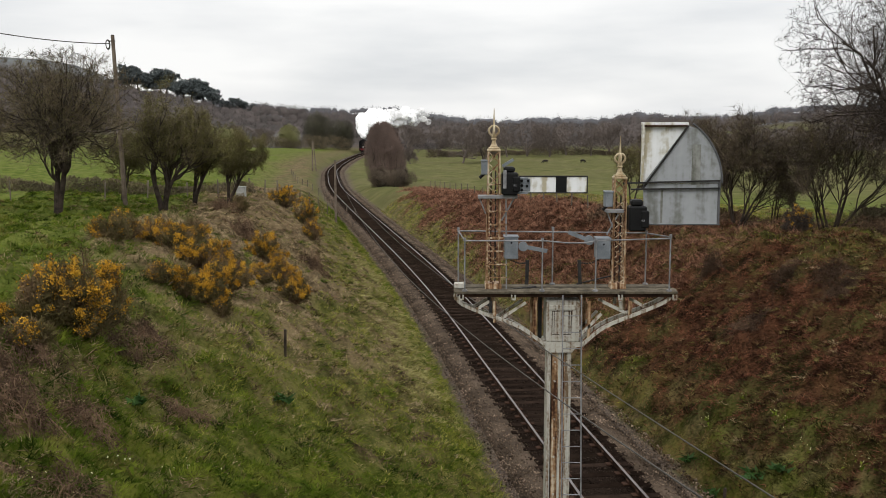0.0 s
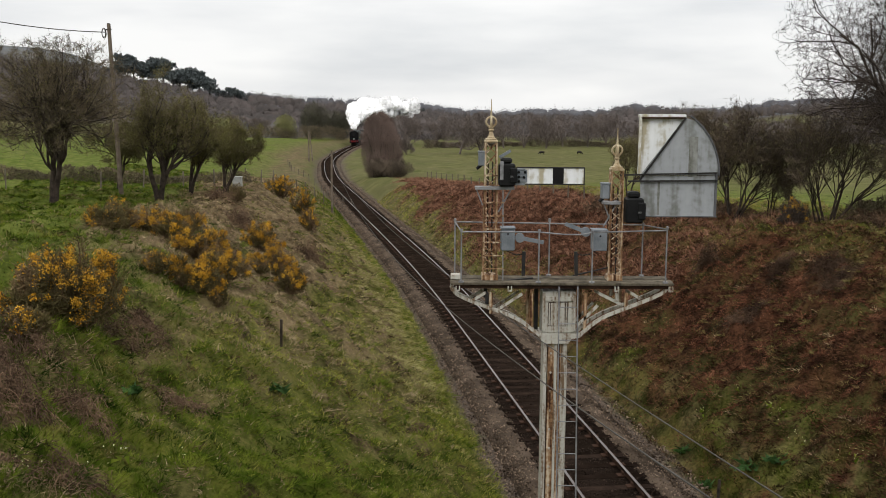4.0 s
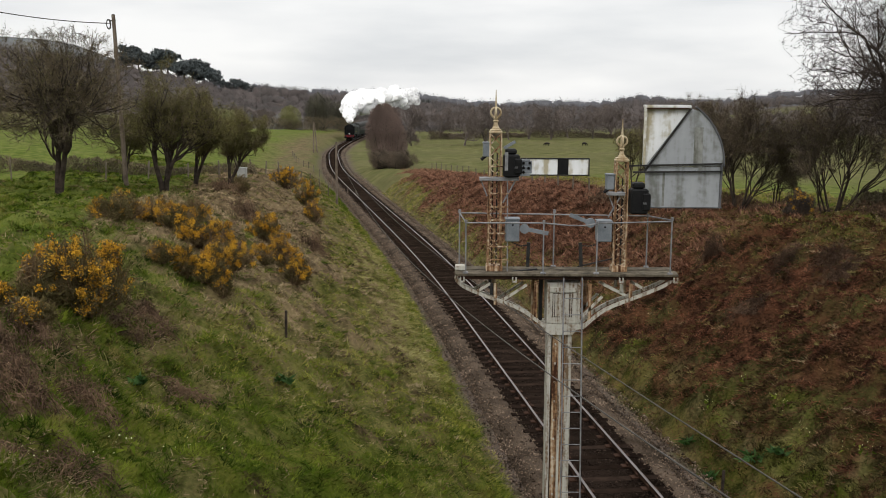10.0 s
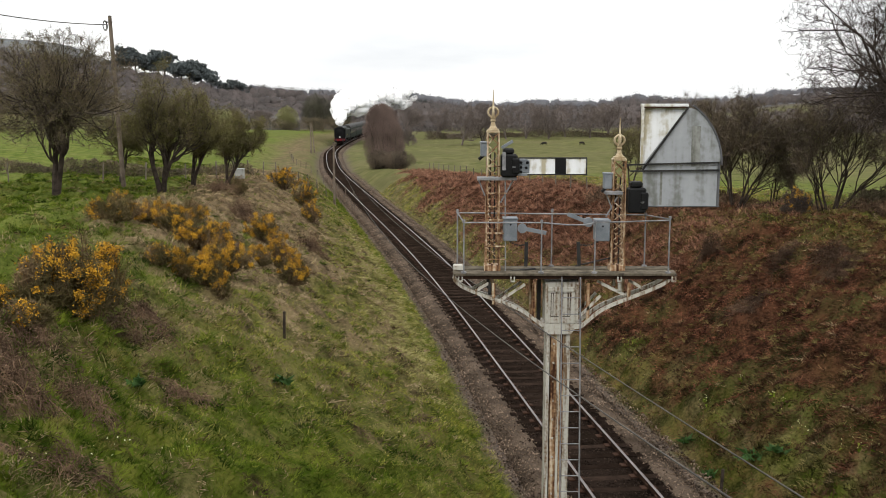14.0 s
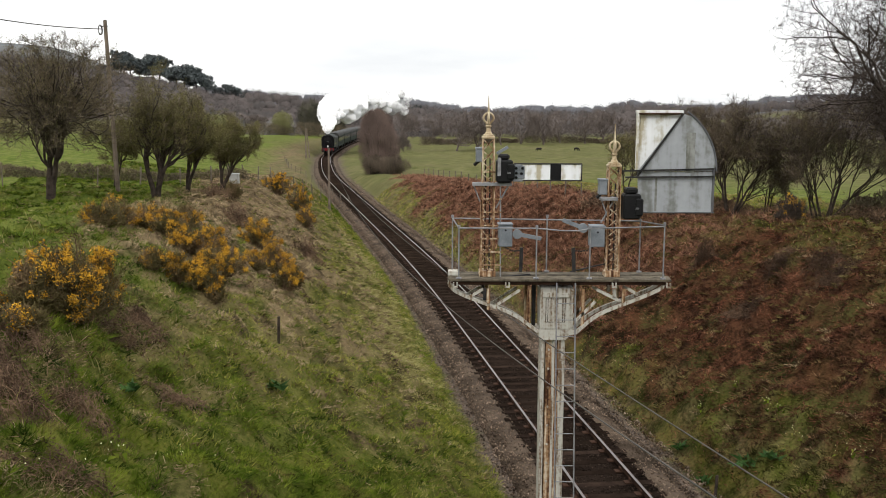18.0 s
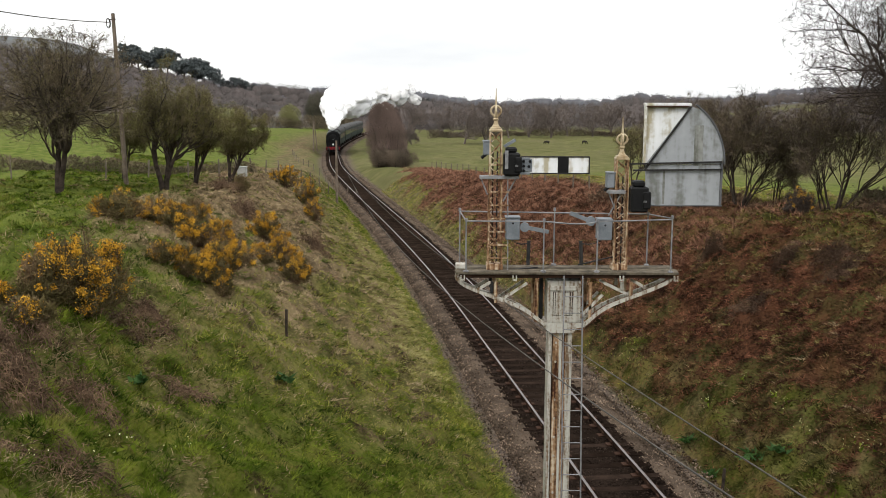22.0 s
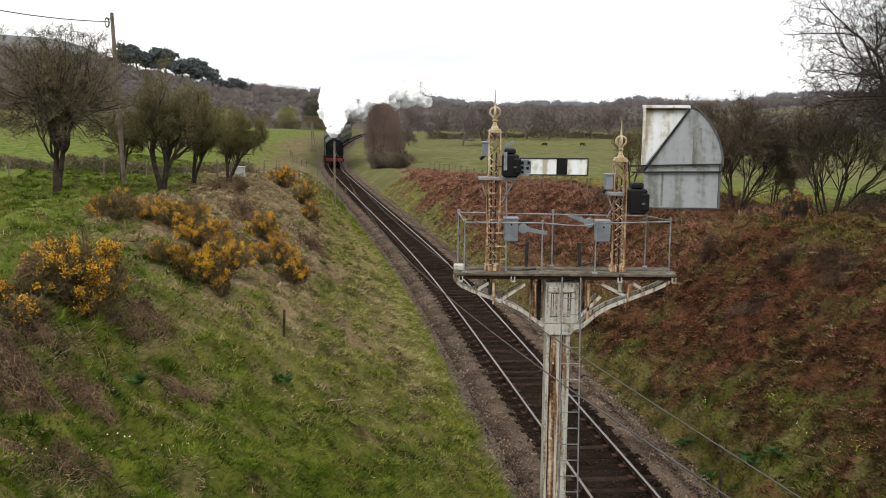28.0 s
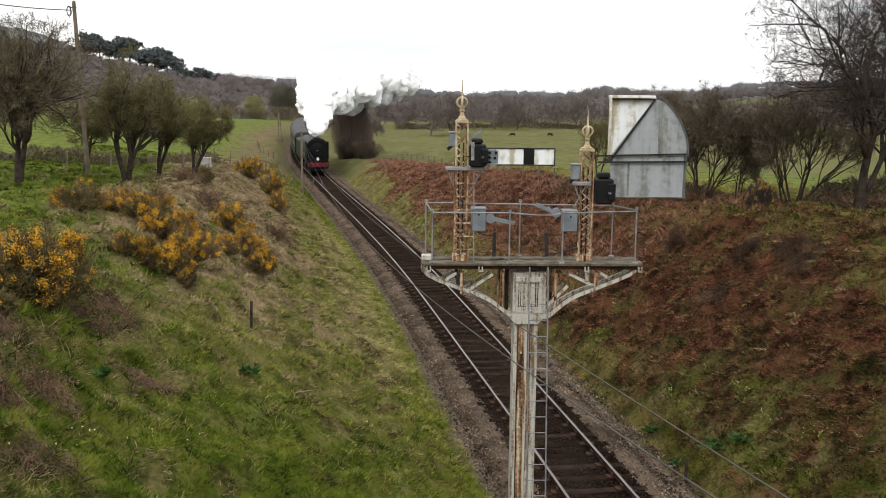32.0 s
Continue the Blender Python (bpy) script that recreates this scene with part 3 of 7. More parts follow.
def bar(bm, a, b, w, t):
    """A flat bar from a to b, w wide in the vertical plane and t thick along y."""
    a, b = Vector(a), Vector(b)
    d = b - a
    m = Matrix.Translation((a + b) / 2) @ Matrix.Rotation(math.atan2(d.z, d.x), 4, (0, -1, 0))
    bmesh.ops.create_cube(bm, size=1.0, matrix=m @ Matrix.Diagonal((d.length, t, w, 1)))
    return bm


def lathe(bm, prof, seg=14, at=(0, 0, 0)):
    """A turned shape from (radius, height) pairs."""
    rings = []
    for r, z in prof:
        rings.append([bm.verts.new((at[0] + r * math.cos(2 * math.pi * k / seg), at[1] + r * math.sin(2 * math.pi * k / seg), at[2] + z)) for k in range(seg)])
    for a, b in zip(rings, rings[1:]):
        for k in range(seg):
            bm.faces.new((a[k], a[(k + 1) % seg], b[(k + 1) % seg], b[k]))
    bm.faces.new(rings[0][::-1])
    bm.faces.new(rings[-1])
    return bm


def prism(bm, pts, y0, y1):
    """A plate with outline pts in x and z, from y0 to y1."""
    a = [bm.verts.new((x, y0, z)) for x, z in pts]
    b = [bm.verts.new((x, y1, z)) for x, z in pts]
    bm.faces.new(a)
    bm.faces.new(b[::-1])
    for k in range(len(pts)):
        j = (k + 1) % len(pts)
        bm.faces.new((a[j], a[k], b[k], b[j]))
    bmesh.ops.recalc_face_normals(bm, faces=bm.faces)
    return bm


def tube(pts, r, seg=5):
    """Vertices and quads of a round wire along pts."""
    pts = np.asarray(pts, float)
    d = np.gradient(pts, axis=0)
    d /= np.linalg.norm(d, axis=1)[:, None]
    ref = np.eye(3)[np.argmin(np.abs(d).mean(0))]
    side = np.cross(d, ref)
    side /= np.linalg.norm(side, axis=1)[:, None] + 1e-9
    up = np.cross(side, d)
    a = 2 * np.pi * np.arange(seg) / seg
    r = np.broadcast_to(np.asarray(r, float), (len(pts),))
    v = pts[:, None] + r[:, None, None] * (np.cos(a)[None, :, None] * side[:, None] + np.sin(a)[None, :, None] * up[:, None])
    i = np.arange(len(pts) - 1)[:, None] * seg
    k = np.arange(seg)[None]
    q = np.stack([i + k, i + (k + 1) % seg, i + seg + (k + 1) % seg, i + seg + k], -1).reshape(-1, 4)
    return v.reshape(-1, 3), q


def slivers(base, direction, length, width, rng, bend=0.0):
    """One thin leaf, blade or twig (a narrow triangle) from each base."""
    n = len(base)
    side = np.cross(direction, rng.normal(size=(n, 3)))
    side /= np.linalg.norm(side, axis=1)[:, None] + 1e-9
    w = (np.asarray(width) * np.ones(n))[:, None] * 0.5
    tip = base + direction * (np.asarray(length) * np.ones(n))[:, None]
    tip[:, 2] -= bend * np.asarray(length)
    v = np.stack([base - side * w * 1.25, base + side * w * 1.25, tip], 1)
    return v.reshape(-1, 3), np.arange(3 * n).reshape(-1, 3)


def facing(v, f, normals):
    """Turns each lone triangle so that its face agrees with its corner normals."""
    p = v.reshape(-1, 3, 3)
    n = np.cross(p[:, 1] - p[:, 0], p[:, 2] - p[:, 0])
    away = (n * normals.reshape(-1, 3, 3)[:, 0]).sum(1) < 0
    f = f.copy()
    f[away] = f[away][:, ::-1]
    return v, f


def joined(chunks):
    vs, fs, n = [], [], 0
    for v, f in chunks:
        vs.append(v)
        fs.append(f + n)
        n += len(v)
    return np.concatenate(vs), np.concatenate(fs)


def unit(v):
    return v / (np.linalg.norm(v, axis=-1, keepdims=True) + 1e-9)


# ---- railway track ----
track = tagged(new("railway_track"), "single railway track of bullhead rails on dark timber sleepers", "track", kind="structure")
TY = np.concatenate([np.arange(-20, 30, 0.5), np.arange(30, 120, 1.0), np.arange(120, 381, 2.0)])
TH = heading(TY)
NX, NY = 1 / np.sqrt(1 + TH ** 2), -TH / np.sqrt(1 + TH ** 2)


def along(profile, off):
    """Sweeps a closed (across, up) profile along the track, off metres to the right of its centre."""
    k = len(profile)
    pr = np.array(profile)
    a = pr[:, 0] + off
    v = np.stack([xc(TY)[:, None] + NX[:, None] * a, TY[:, None] + NY[:, None] * a, np.broadcast_to(pr[:, 1], (len(TY), k))], -1)
    i, j = np.arange(len(TY) - 1)[:, None] * k, np.arange(k)[None]
    return v.reshape(-1, 3), np.stack([i + j, i + (j + 1) % k, i + k + (j + 1) % k, i + k + j], -1).reshape(-1, 4)


for off in (-0.752, 0.752):
    v, q = along(((-0.033, -0.012), (-0.01, -0.045), (-0.01, -0.1), (-0.03, -0.145), (0.03, -0.145), (0.01, -0.1), (0.01, -0.045), (0.033, -0.012)), off)
    rail = linked("rail", mesh_np("rail", v, q, M_RUST), track)
    v, q = along(((-0.033, -0.0115), (0.033, -0.0115), (0.033, -0.002), (0.024, 0.0), (-0.024, 0.0), (-0.033, -0.002)), off)
    linked("rail_head", mesh_np("rail_head", v, q, M_STEEL), rail, label="polished running surface")

bm = box(bmesh.new(), -1.3, 1.3, -0.125, 0.125, -0.28, -0.155, 0.008)
SLEEPER = bpy.data.meshes.new("sleeper")
bm.to_mesh(SLEEPER)
SLEEPER.materials.append(M_SLEEPER)
bm = box(bmesh.new(), -0.19, 0.19, -0.1, 0.1, -0.155, -0.12, 0.01)
box(bm, -0.07, -0.035, -0.09, 0.09, -0.12, -0.04, 0.008)
box(bm, 0.035, 0.075, -0.08, 0.08, -0.12, -0.03, 0.008)
bm.normal_update()
CHAIR = bpy.data.meshes.new("rail_chair")
bm.to_mesh(CHAIR)
bm.free()
CHAIR.materials.append(M_RUST)
rng = np.random.default_rng(5)
sy, count, far_sleepers = 14.0, 0, []
SV = np.array([(x, y, z) for z in (-0.28, -0.155) for x, y in ((-1.3, -0.12), (1.3, -0.12), (1.3, 0.12), (-1.3, 0.12))])
SF = np.array([(4, 5, 6, 7), (0, 1, 5, 4), (1, 2, 6, 5), (2, 3, 7, 6), (3, 0, 4, 7)])
SLEEPER_Y = []
while sy < 330:
    th = float(np.arctan(heading(sy)))
    jig = rng.normal(0, 0.012)
    SLEEPER_Y.append(sy)
    if count < 290:
        s = linked("sleeper", SLEEPER, track, (float(xc(sy)) + rng.normal(0, 0.02), sy, rng.normal(0, 0.006)), -th + jig)
        if count < 90:
            for off in (-0.752, 0.752):
                linked("rail_chair", CHAIR, s, (off, 0, 0))
    else:
        c, sn = math.cos(-th), math.sin(-th)
        far_sleepers.append((SV @ np.array([(c, sn, 0), (-sn, c, 0), (0, 0, 1)]) + (float(xc(sy)), sy, 0), SF))
    sy += 0.71 * math.cos(th)
    count += 1
v, q = joined(far_sleepers)
tagged(linked("far_sleepers", mesh_np("far_sleepers", v, q, M_SLEEPER), track), kind="stuff")
M_BED = surf("oily_ballast_bed", (0.007, 0.005, 0.0037), (0.024, 0.0165, 0.0125), 0.7, 1.0, 0.9, fine=22, spec=0.0)
M_SHOULDER = surf("ballast_shoulder", (0.034, 0.0245, 0.017), (0.115, 0.085, 0.062), 0.8, 0.95, 0.9, fine=24, spec=0.03)
bed = tagged(new("ballast_bed"), "brown stone ballast under the track", "ballast", kind="structure")
v, q = along(((-1.22, -0.4), (-1.22, -0.17), (-0.4, -0.165), (0.4, -0.165), (1.22, -0.17), (1.22, -0.4)), 0)
linked("bed_centre", mesh_np("bed_centre", v, q, M_BED), bed, label="oil-darkened ballast between the rails")
for s_, far_ in ((-1, 2.25), (1, 2.5)):
    v, q = along(((s_ * 1.2, -0.6), (s_ * 1.2, -0.166), (s_ * 1.62, -0.19), (s_ * far_, -0.6)), 0)
    linked("bed_shoulder", mesh_np("bed_shoulder", v, q, M_SHOULDER), bed)
M_BEDSTONE = surf("oily_ballast_stone", (0.007, 0.005, 0.004), (0.05, 0.035, 0.027), 2.0, 1.0, 0, island=0.6, spec=0.0)
n = 34000
yy = 15 + 60 * rng.random(n) ** 1.7
near_ = np.array(SLEEPER_Y)
k = np.clip(np.searchsorted(near_, yy), 1, len(near_) - 1)
yy = yy[np.minimum(yy - near_[k - 1], near_[k] - yy) > 0.15]
n = len(yy)
uu = rng.uniform(-1.2, 1.2, n)
th = heading(yy)
c = np.stack([xc(yy) + uu / np.sqrt(1 + th ** 2), yy - uu * th / np.sqrt(1 + th ** 2), np.full(n, -0.165)], -1)
tet = unit(rng.normal(size=(n, 4, 3))) * rng.uniform(0.02, 0.05, n)[:, None, None]
q = (np.arange(n)[:, None, None] * 4 + np.array([(0, 1, 2), (0, 3, 1), (1, 3, 2), (2, 3, 0)])[None]).reshape(-1, 3)
tagged(linked("oily_stones", mesh_np("oily_stones", (c[:, None] + tet).reshape(-1, 3), q, M_BEDSTONE), bed), kind="stuff")
n = 34000
yy = 15 + 110 * rng.random(n) ** 1.9
uu = rng.normal(0, 1, n)
uu = np.where(uu < 0, -1.12 - 1.25 * rng.random(n) ** 0.9, 1.12 + 1.6 * rng.random(n) ** 0.9)
th = heading(yy)
bx, by = xc(yy) + uu / np.sqrt(1 + th ** 2), yy - uu * th / np.sqrt(1 + th ** 2)
bz = np.interp(np.abs(uu), (0, 1.2, 1.62, 2.35, 3), (-0.165, -0.165, -0.19, -0.45, -0.36))
bz = np.maximum(bz, np.where(np.abs(uu) > 2.2, ground_z(bx, by), -1))
size = rng.uniform(0.022, 0.055, n)
tet = unit(rng.normal(size=(n, 4, 3))) * size[:, None, None]
v = (np.stack([bx, by, bz], -1)[:, None] + tet).reshape(-1, 3)
q = (np.arange(n)[:, None, None] * 4 + np.array([(0, 1, 2), (0, 3, 1), (1, 3, 2), (2, 3, 0)])[None]).reshape(-1, 3)
tagged(new("ballast_stones", mesh_np("ballast_stones", v, q, M_BALLAST)), "loose grey-brown ballast stones along the track", "ballast", kind="stuff")


# ---- bracket signal over the track ----
signal = thing("bracket_signal", pose(2.055, 17.3, 0), "cream lattice bracket semaphore signal with rusty stains", "railway signal")


def blk(name, mat, x0, x1, y0, y1, z0, z1, bevel=0.006, parent=signal, label=""):
    return part(name, box(bmesh.new(), x0, x1, y0, y1, z0, z1, bevel), mat, parent, label)


post = blk("post", M_CREAM, -0.073, 0.177, -0.16, 0.16, -0.6, 4.49, 0.01, label="rust-streaked cream steel post")
blk("flange", M_WHITE, -0.162, -0.094, -0.2, 0.2, -0.6, 4.49, 0.006, post)
blk("flange", M_WHITE, 0.042, 0.089, -0.19, 0.19, -0.6, 4.49, 0.006, post)
blk("flange", M_WHITE, 0.167, 0.276, -0.2, 0.2, -0.6, 4.49, 0.006, post)
for k in range(14):
    for xx in (-0.022, 0.195):
        part("rivet", rod(bmesh.new(), (xx, -0.215, 4.285 - 0.36 * k), (xx, -0.19, 4.285 - 0.36 * k), 0.02), M_WHITE, post)
bm = bmesh.new()
prism(bm, ((-0.254, 4.669), (0.496, 4.669), (0.498, 4.59), (0.345, 4.57), (0.282, 4.475), (-0.168, 4.475), (-0.225, 4.57), (-0.253, 4.59)), -0.26, 0.26)
capital = part("capital", bm, M_WHITE, signal, "white moulded post capital")
head = blk("head_casing", M_WHITE, -0.198, 0.404, -0.24, 0.24, 4.675, 5.441, 0.01, label="white panelled casing under the deck")
blk("rib", M_WHITE, -0.198, -0.146, -0.27, -0.24, 4.712, 5.410, 0.006, head)
for a in (-0.088, -0.052, 0.219, 0.257):
    blk("groove", M_RUST, a - 0.006, a + 0.006, -0.245, -0.238, 4.80, 5.235, 0.0, head)
for z0 in (4.80, 5.229):
    blk("groove", M_RUST, -0.088, 0.05, -0.245, -0.238, z0, z0 + 0.01, 0.0, head)
    blk("groove", M_RUST, 0.115, 0.257, -0.245, -0.238, z0, z0 + 0.01, 0.0, head)
blk("rib", M_WHITE, 0.061, 0.103, -0.27, -0.24, 4.712, 5.410, 0.006, head)
blk("rib", M_WHITE, 0.352, 0.404, -0.27, -0.24, 4.712, 5.410, 0.006, head)
blk("rib", M_WHITE, -0.150, 0.347, -0.265, -0.24, 5.262, 5.347, 0.006, head)

# deck
DZ = 5.625
for k in range(6):
    y0 = -0.42 + k * 0.145
    blk("deck_board", M_DECK, -1.859 - 0.01 * (k % 2), 2.125 + 0.02 * (k % 3), y0, y0 + 0.135, DZ - 0.045 - 0.004 * (k % 2), DZ - 0.004 * (k % 3), 0.006)
# The edge beams' dark colour stands in for shadow under the deck.
for y0 in (-0.36, 0.3):
    blk("deck_beam", M_RUST, -1.766, 2.042, y0, y0 + 0.07, DZ - 0.115, DZ - 0.047, 0.006, label="edge beam coloured dark for the shadow under the deck")
for a in (-1.735, -0.806, 1.103, 2.073):
    bm = bmesh.new()
    box(bm, a - 0.04, a - 0.02, -0.46, -0.4, DZ - 0.13, DZ - 0.06)
    box(bm, a + 0.02, a + 0.04, -0.46, -0.4, DZ - 0.13, DZ - 0.06)
    box(bm, a - 0.04, a + 0.04, -0.46, -0.4, DZ - 0.15, DZ - 0.13)
    part("hook", bm, M_WHITE, signal)
blk("junction_box", M_WHITE, -1.859, -1.673, -0.1, 0.1, DZ, DZ + 0.09, 0.01, label="white painted box")


def sweep_plate(pts, w, y0, y1, name, mat, parent=signal):
    """A curved flat brace through pts in the plane of the bracket."""
    p = np.array(pts, float)
    t = np.linspace(0, 1, len(p))
    cx_, cz_ = spline(t, p[:, 0]), spline(t, p[:, 1])
    s = np.linspace(0, 1, 15)
    x, z = cx_(s), cz_(s)
    dx, dz = np.gradient(x), np.gradient(z)
    ln = np.hypot(dx, dz)
    nx, nz = -dz / ln * w / 2, dx / ln * w / 2
    outline = list(zip(x + nx, z + nz)) + list(zip((x - nx)[::-1], (z - nz)[::-1]))
    bm = bmesh.new()
    for i in range(len(s) - 1):
        j = len(outline) - 1 - i
        vs = [[bm.verts.new((outline[k][0], yv, outline[k][1])) for k in (i, i + 1, j - 1, j)] for yv in (y0, y1)]
        bm.faces.new(vs[0])
        bm.faces.new(vs[1][::-1])
        for k in range(4):
            bm.faces.new((vs[0][(k + 1) % 4], vs[0][k], vs[1][k], vs[1][(k + 1) % 4]))
    bmesh.ops.remove_doubles(bm, verts=bm.verts, dist=0.0005)
    return part(name, bm, mat, parent)


def nearer(pts, y0):
    """Points of the bracket's middle plane brought forward to a face at y0."""
    k = max(-y0, 0) / 17.3
    return [(x * (1 - k), z + (8.6 - z) * k) for x, z in pts]


for y0 in (-0.33, 0.27):
    sweep_plate(nearer(((-1.827, 5.462), (-1.775, 5.326), (-1.287, 5.115), (-0.745, 4.914), (-0.431, 4.712), (-0.232, 4.563)), y0), 0.058, y0, y0 + 0.06, "curved_brace", M_WHITE)
    sweep_plate(nearer(((2.051, 5.483), (1.964, 5.357), (1.432, 5.125), (0.939, 4.924), (0.662, 4.733), (0.477, 4.563)), y0), 0.058, y0, y0 + 0.06, "curved_brace", M_WHITE)
    for a, b0, b1, mt in ((-1.133, 5.431, 5.041, M_CREAM), (-0.406, 5.431, 4.691, M_CREAM), (0.569, 5.431, 4.712, M_CREAM), (1.300, 5.431, 5.125, M_CREAM), (1.132, 5.431, 5.262, M_WHITE), (-1.206, 5.431, 5.220, M_DARKSTEEL)):
        part("strut", box(bmesh.new(), a - 0.03, a + 0.03, y0 + 0.01, y0 + 0.05, b1, b0, 0.005), mt, signal)
    for p0, p1 in (((-1.060, 5.030), (-0.585, 5.347)), ((-1.496, 5.220), (-1.248, 5.368)), ((0.824, 5.357), (1.259, 5.146)), ((1.402, 5.378), (1.589, 5.262)), ((0.396, 4.712), (0.806, 5.136))):
        p0, p1 = nearer((p0, p1), y0)
        part("diagonal", bar(bmesh.new(), (p0[0], y0 + 0.02, p0[1]), (p1[0], y0 + 0.02, p1[1]), 0.05, 0.02), M_WHITE, signal)
for a in (-0.270, 0.422):
    blk("hanger_plate", M_DARKSTEEL, a - 0.04, a + 0.03, 0.1, 0.16, 4.659, 5.431)

# railing
for a, yv, top in ((-1.779, 0.36, 6.658), (-1.676, -0.38, 6.555), (-0.294, -0.38, 6.555), (-0.028, 0.36, 6.668), (0.659, -0.38, 6.534), (1.702, 0.36, 6.596), (1.978, -0.38, 6.617)):
    p = part("railing_post", rod(bmesh.new(), (a, yv, DZ), (a, yv, top), 0.013), M_GALV, signal)
    part("knob", rod(bmesh.new(), (a, yv, top - 0.03), (a, yv, top + 0.03), 0.025), M_GALV, p)
    part("foot_plate", rod(bmesh.new(), (a, yv, DZ), (a, yv, DZ + 0.025), 0.05), M_GALV, p)
for pts in (((-1.779, 0.36, 6.627), (-0.028, 0.36, 6.606), (1.703, 0.36, 6.586)), ((-1.676, -0.38, 6.534), (-0.293, -0.38, 6.534), (0.158, -0.38, 6.493), (0.465, -0.38, 6.493), (0.659, -0.38, 6.534), (1.979, -0.38, 6.575)),
            ((-1.779, 0.36, 6.627), (-1.676, -0.38, 6.534)), ((1.702, 0.36, 6.586), (1.979, -0.38, 6.596))):
    v, q = tube(pts, 0.013, 6)
    linked("handrail", mesh_np("handrail", v, q, M_GALV, True), signal)


def doll(x, w0, w1, z0, z1, label):
    """A tapering lattice doll post with cap and pierced finial."""
    d = thing("lattice_doll", Matrix.Identity(4), label, "")
    d.parent = signal
    h = z1 - z0
    for sx_ in (-1, 1):
        for sy_ in (-1, 1):
            bm = bmesh.new()
            a = Vector((x + sx_ * w0 / 2, sy_ * w0 / 2, z0))
            b = Vector((x + sx_ * w1 / 2, sy_ * w1 / 2, z1))
            rod(bm, a, b, 0.023, 0.021, 4)
            part("corner_angle", bm, M_CREAM, d)
    n = int(h / (w0 * 0.8))
    for face in range(4):
        bm = bmesh.new()
        for k in range(n):
            for s in (-1, 1):
                za, zb = z0 + h * k / n, z0 + h * (k + 1) / n
                wa, wb = w0 + (w1 - w0) * k / n, w0 + (w1 - w0) * (k + 1) / n
                if face < 2:
                    yv = (face * 2 - 1)
                    bar(bm, (x - s * wa / 2, yv * wa / 2 + 0.006 * s, za), (x + s * wb / 2, yv * wb / 2 + 0.006 * s, zb), 0.014, 0.01)
                else:
                    xv = (face - 2) * 2 - 1
                    rod(bm, (x + xv * wa / 2, -s * wa / 2, za), (x + xv * wb / 2, s * wb / 2, zb), 0.008, None, 4)
        part("lacing", bm, M_CREAM, d)
    for dx, mt in ((0.035, M_DARKSTEEL), (-0.045, M_RUST)):
        part("conduit", rod(bmesh.new(), (x + dx, 0.01, z0), (x + dx, 0.01, z0 + h * 0.86), 0.014, None, 6), mt, d)
    bm = box(bmesh.new(), x - w1 * 0.6, x + w1 * 0.6, -w1 * 0.6, w1 * 0.6, z1, z1 + 0.045, 0.01)
    box(bm, x - w1 * 0.5, x + w1 * 0.5, -w1 * 0.5, w1 * 0.5, z1 + 0.045, z1 + 0.075, 0.008)
    part("cap", bm, M_CREAM_TOP, d)
    box_ = bmesh.new()
    box(box_, x - w0 * 0.62, x + w0 * 0.62, -w0 * 0.62, w0 * 0.62, z0 - 0.01, z0 + 0.1, 0.01)
    part("base_plate", box_, M_CREAM, d)
    zf = z1 + 0.075
    bm = lathe(bmesh.new(), ((0.07, 0), (0.068, 0.02), (0.048, 0.05), (0.034, 0.12), (0.05, 0.135), (0.056, 0.15), (0.034, 0.165), (0.045, 0.185), (0.046, 0.2), (0.028, 0.215), (0.02, 0.27)), 14, (x, 0, zf))
    part("finial_base", bm, M_CREAM_TOP, d)
    for k in range(2):
        s = np.linspace(-0.35, math.pi + 0.35, 15)
        c, r = zf + 0.29, 0.09
        pts = np.stack([x + r * np.cos(s) * (1 if k == 0 else 0.02), r * np.cos(s) * (0.02 if k == 0 else 1), c + r * np.sin(s)], -1)
        pts = np.concatenate([[(x, 0, zf + 0.17)], pts, [(x, 0, zf + 0.17)]])
        v, q = tube(pts, 0.019, 6)
        linked("finial_hoop", mesh_np("finial_hoop", v, q, M_CREAM_TOP, True), d)
    part("spike", rod(bmesh.new(), (x, 0, zf + 0.22), (x, 0, zf + 0.69), 0.03, 0.006, 6), M_CREAM_TOP, d)
    return d


doll(-1.151, 0.24, 0.195, DZ, 8.101, "tall rusty cream lattice doll with finial")
doll(1.116, 0.225, 0.2, DZ, 7.607, "shorter rusty cream lattice doll with finial")

# semaphore arm of the tall doll, seen from behind
arm = blk("semaphore_arm", M_BOARDW, -0.694, 0.504, -0.2, -0.185, 7.374, 7.667, 0.004, label="white semaphore arm with a black stripe")
blk("black_stripe", M_BLACK, -0.054, 0.139, -0.206, -0.2, 7.384, 7.657, 0.0, arm)
for a, b, c, d in ((-0.706, 0.511, 7.657, 7.678), (-0.703, 0.518, 7.363, 7.384), (0.494, 0.514, 7.384, 7.657)):
    blk("edge_strip", M_DARKSTEEL, a, b, -0.212, -0.178, c, d, 0.0, arm)
casting = blk("arm_casting", M_GREY, -0.897, -0.511, -0.225, -0.205, 7.404, 7.627, 0.008, label="grey arm casting with bolts")
for a, b in ((-0.664, 7.587), (-0.552, 7.587), (-0.663, 7.505), (-0.571, 7.495), (-0.662, 7.424)):
    part("bolt", rod(bmesh.new(), (a, -0.25, b), (a, -0.22, b), 0.026), M_BLACK, casting)
for z0, z1 in ((7.353, 7.394), (7.617, 7.647), (7.495, 7.526)):
    blk("casting_web", M_GREY, -0.878, -0.548, -0.235, -0.2, z0, z1, 0.004, casting)


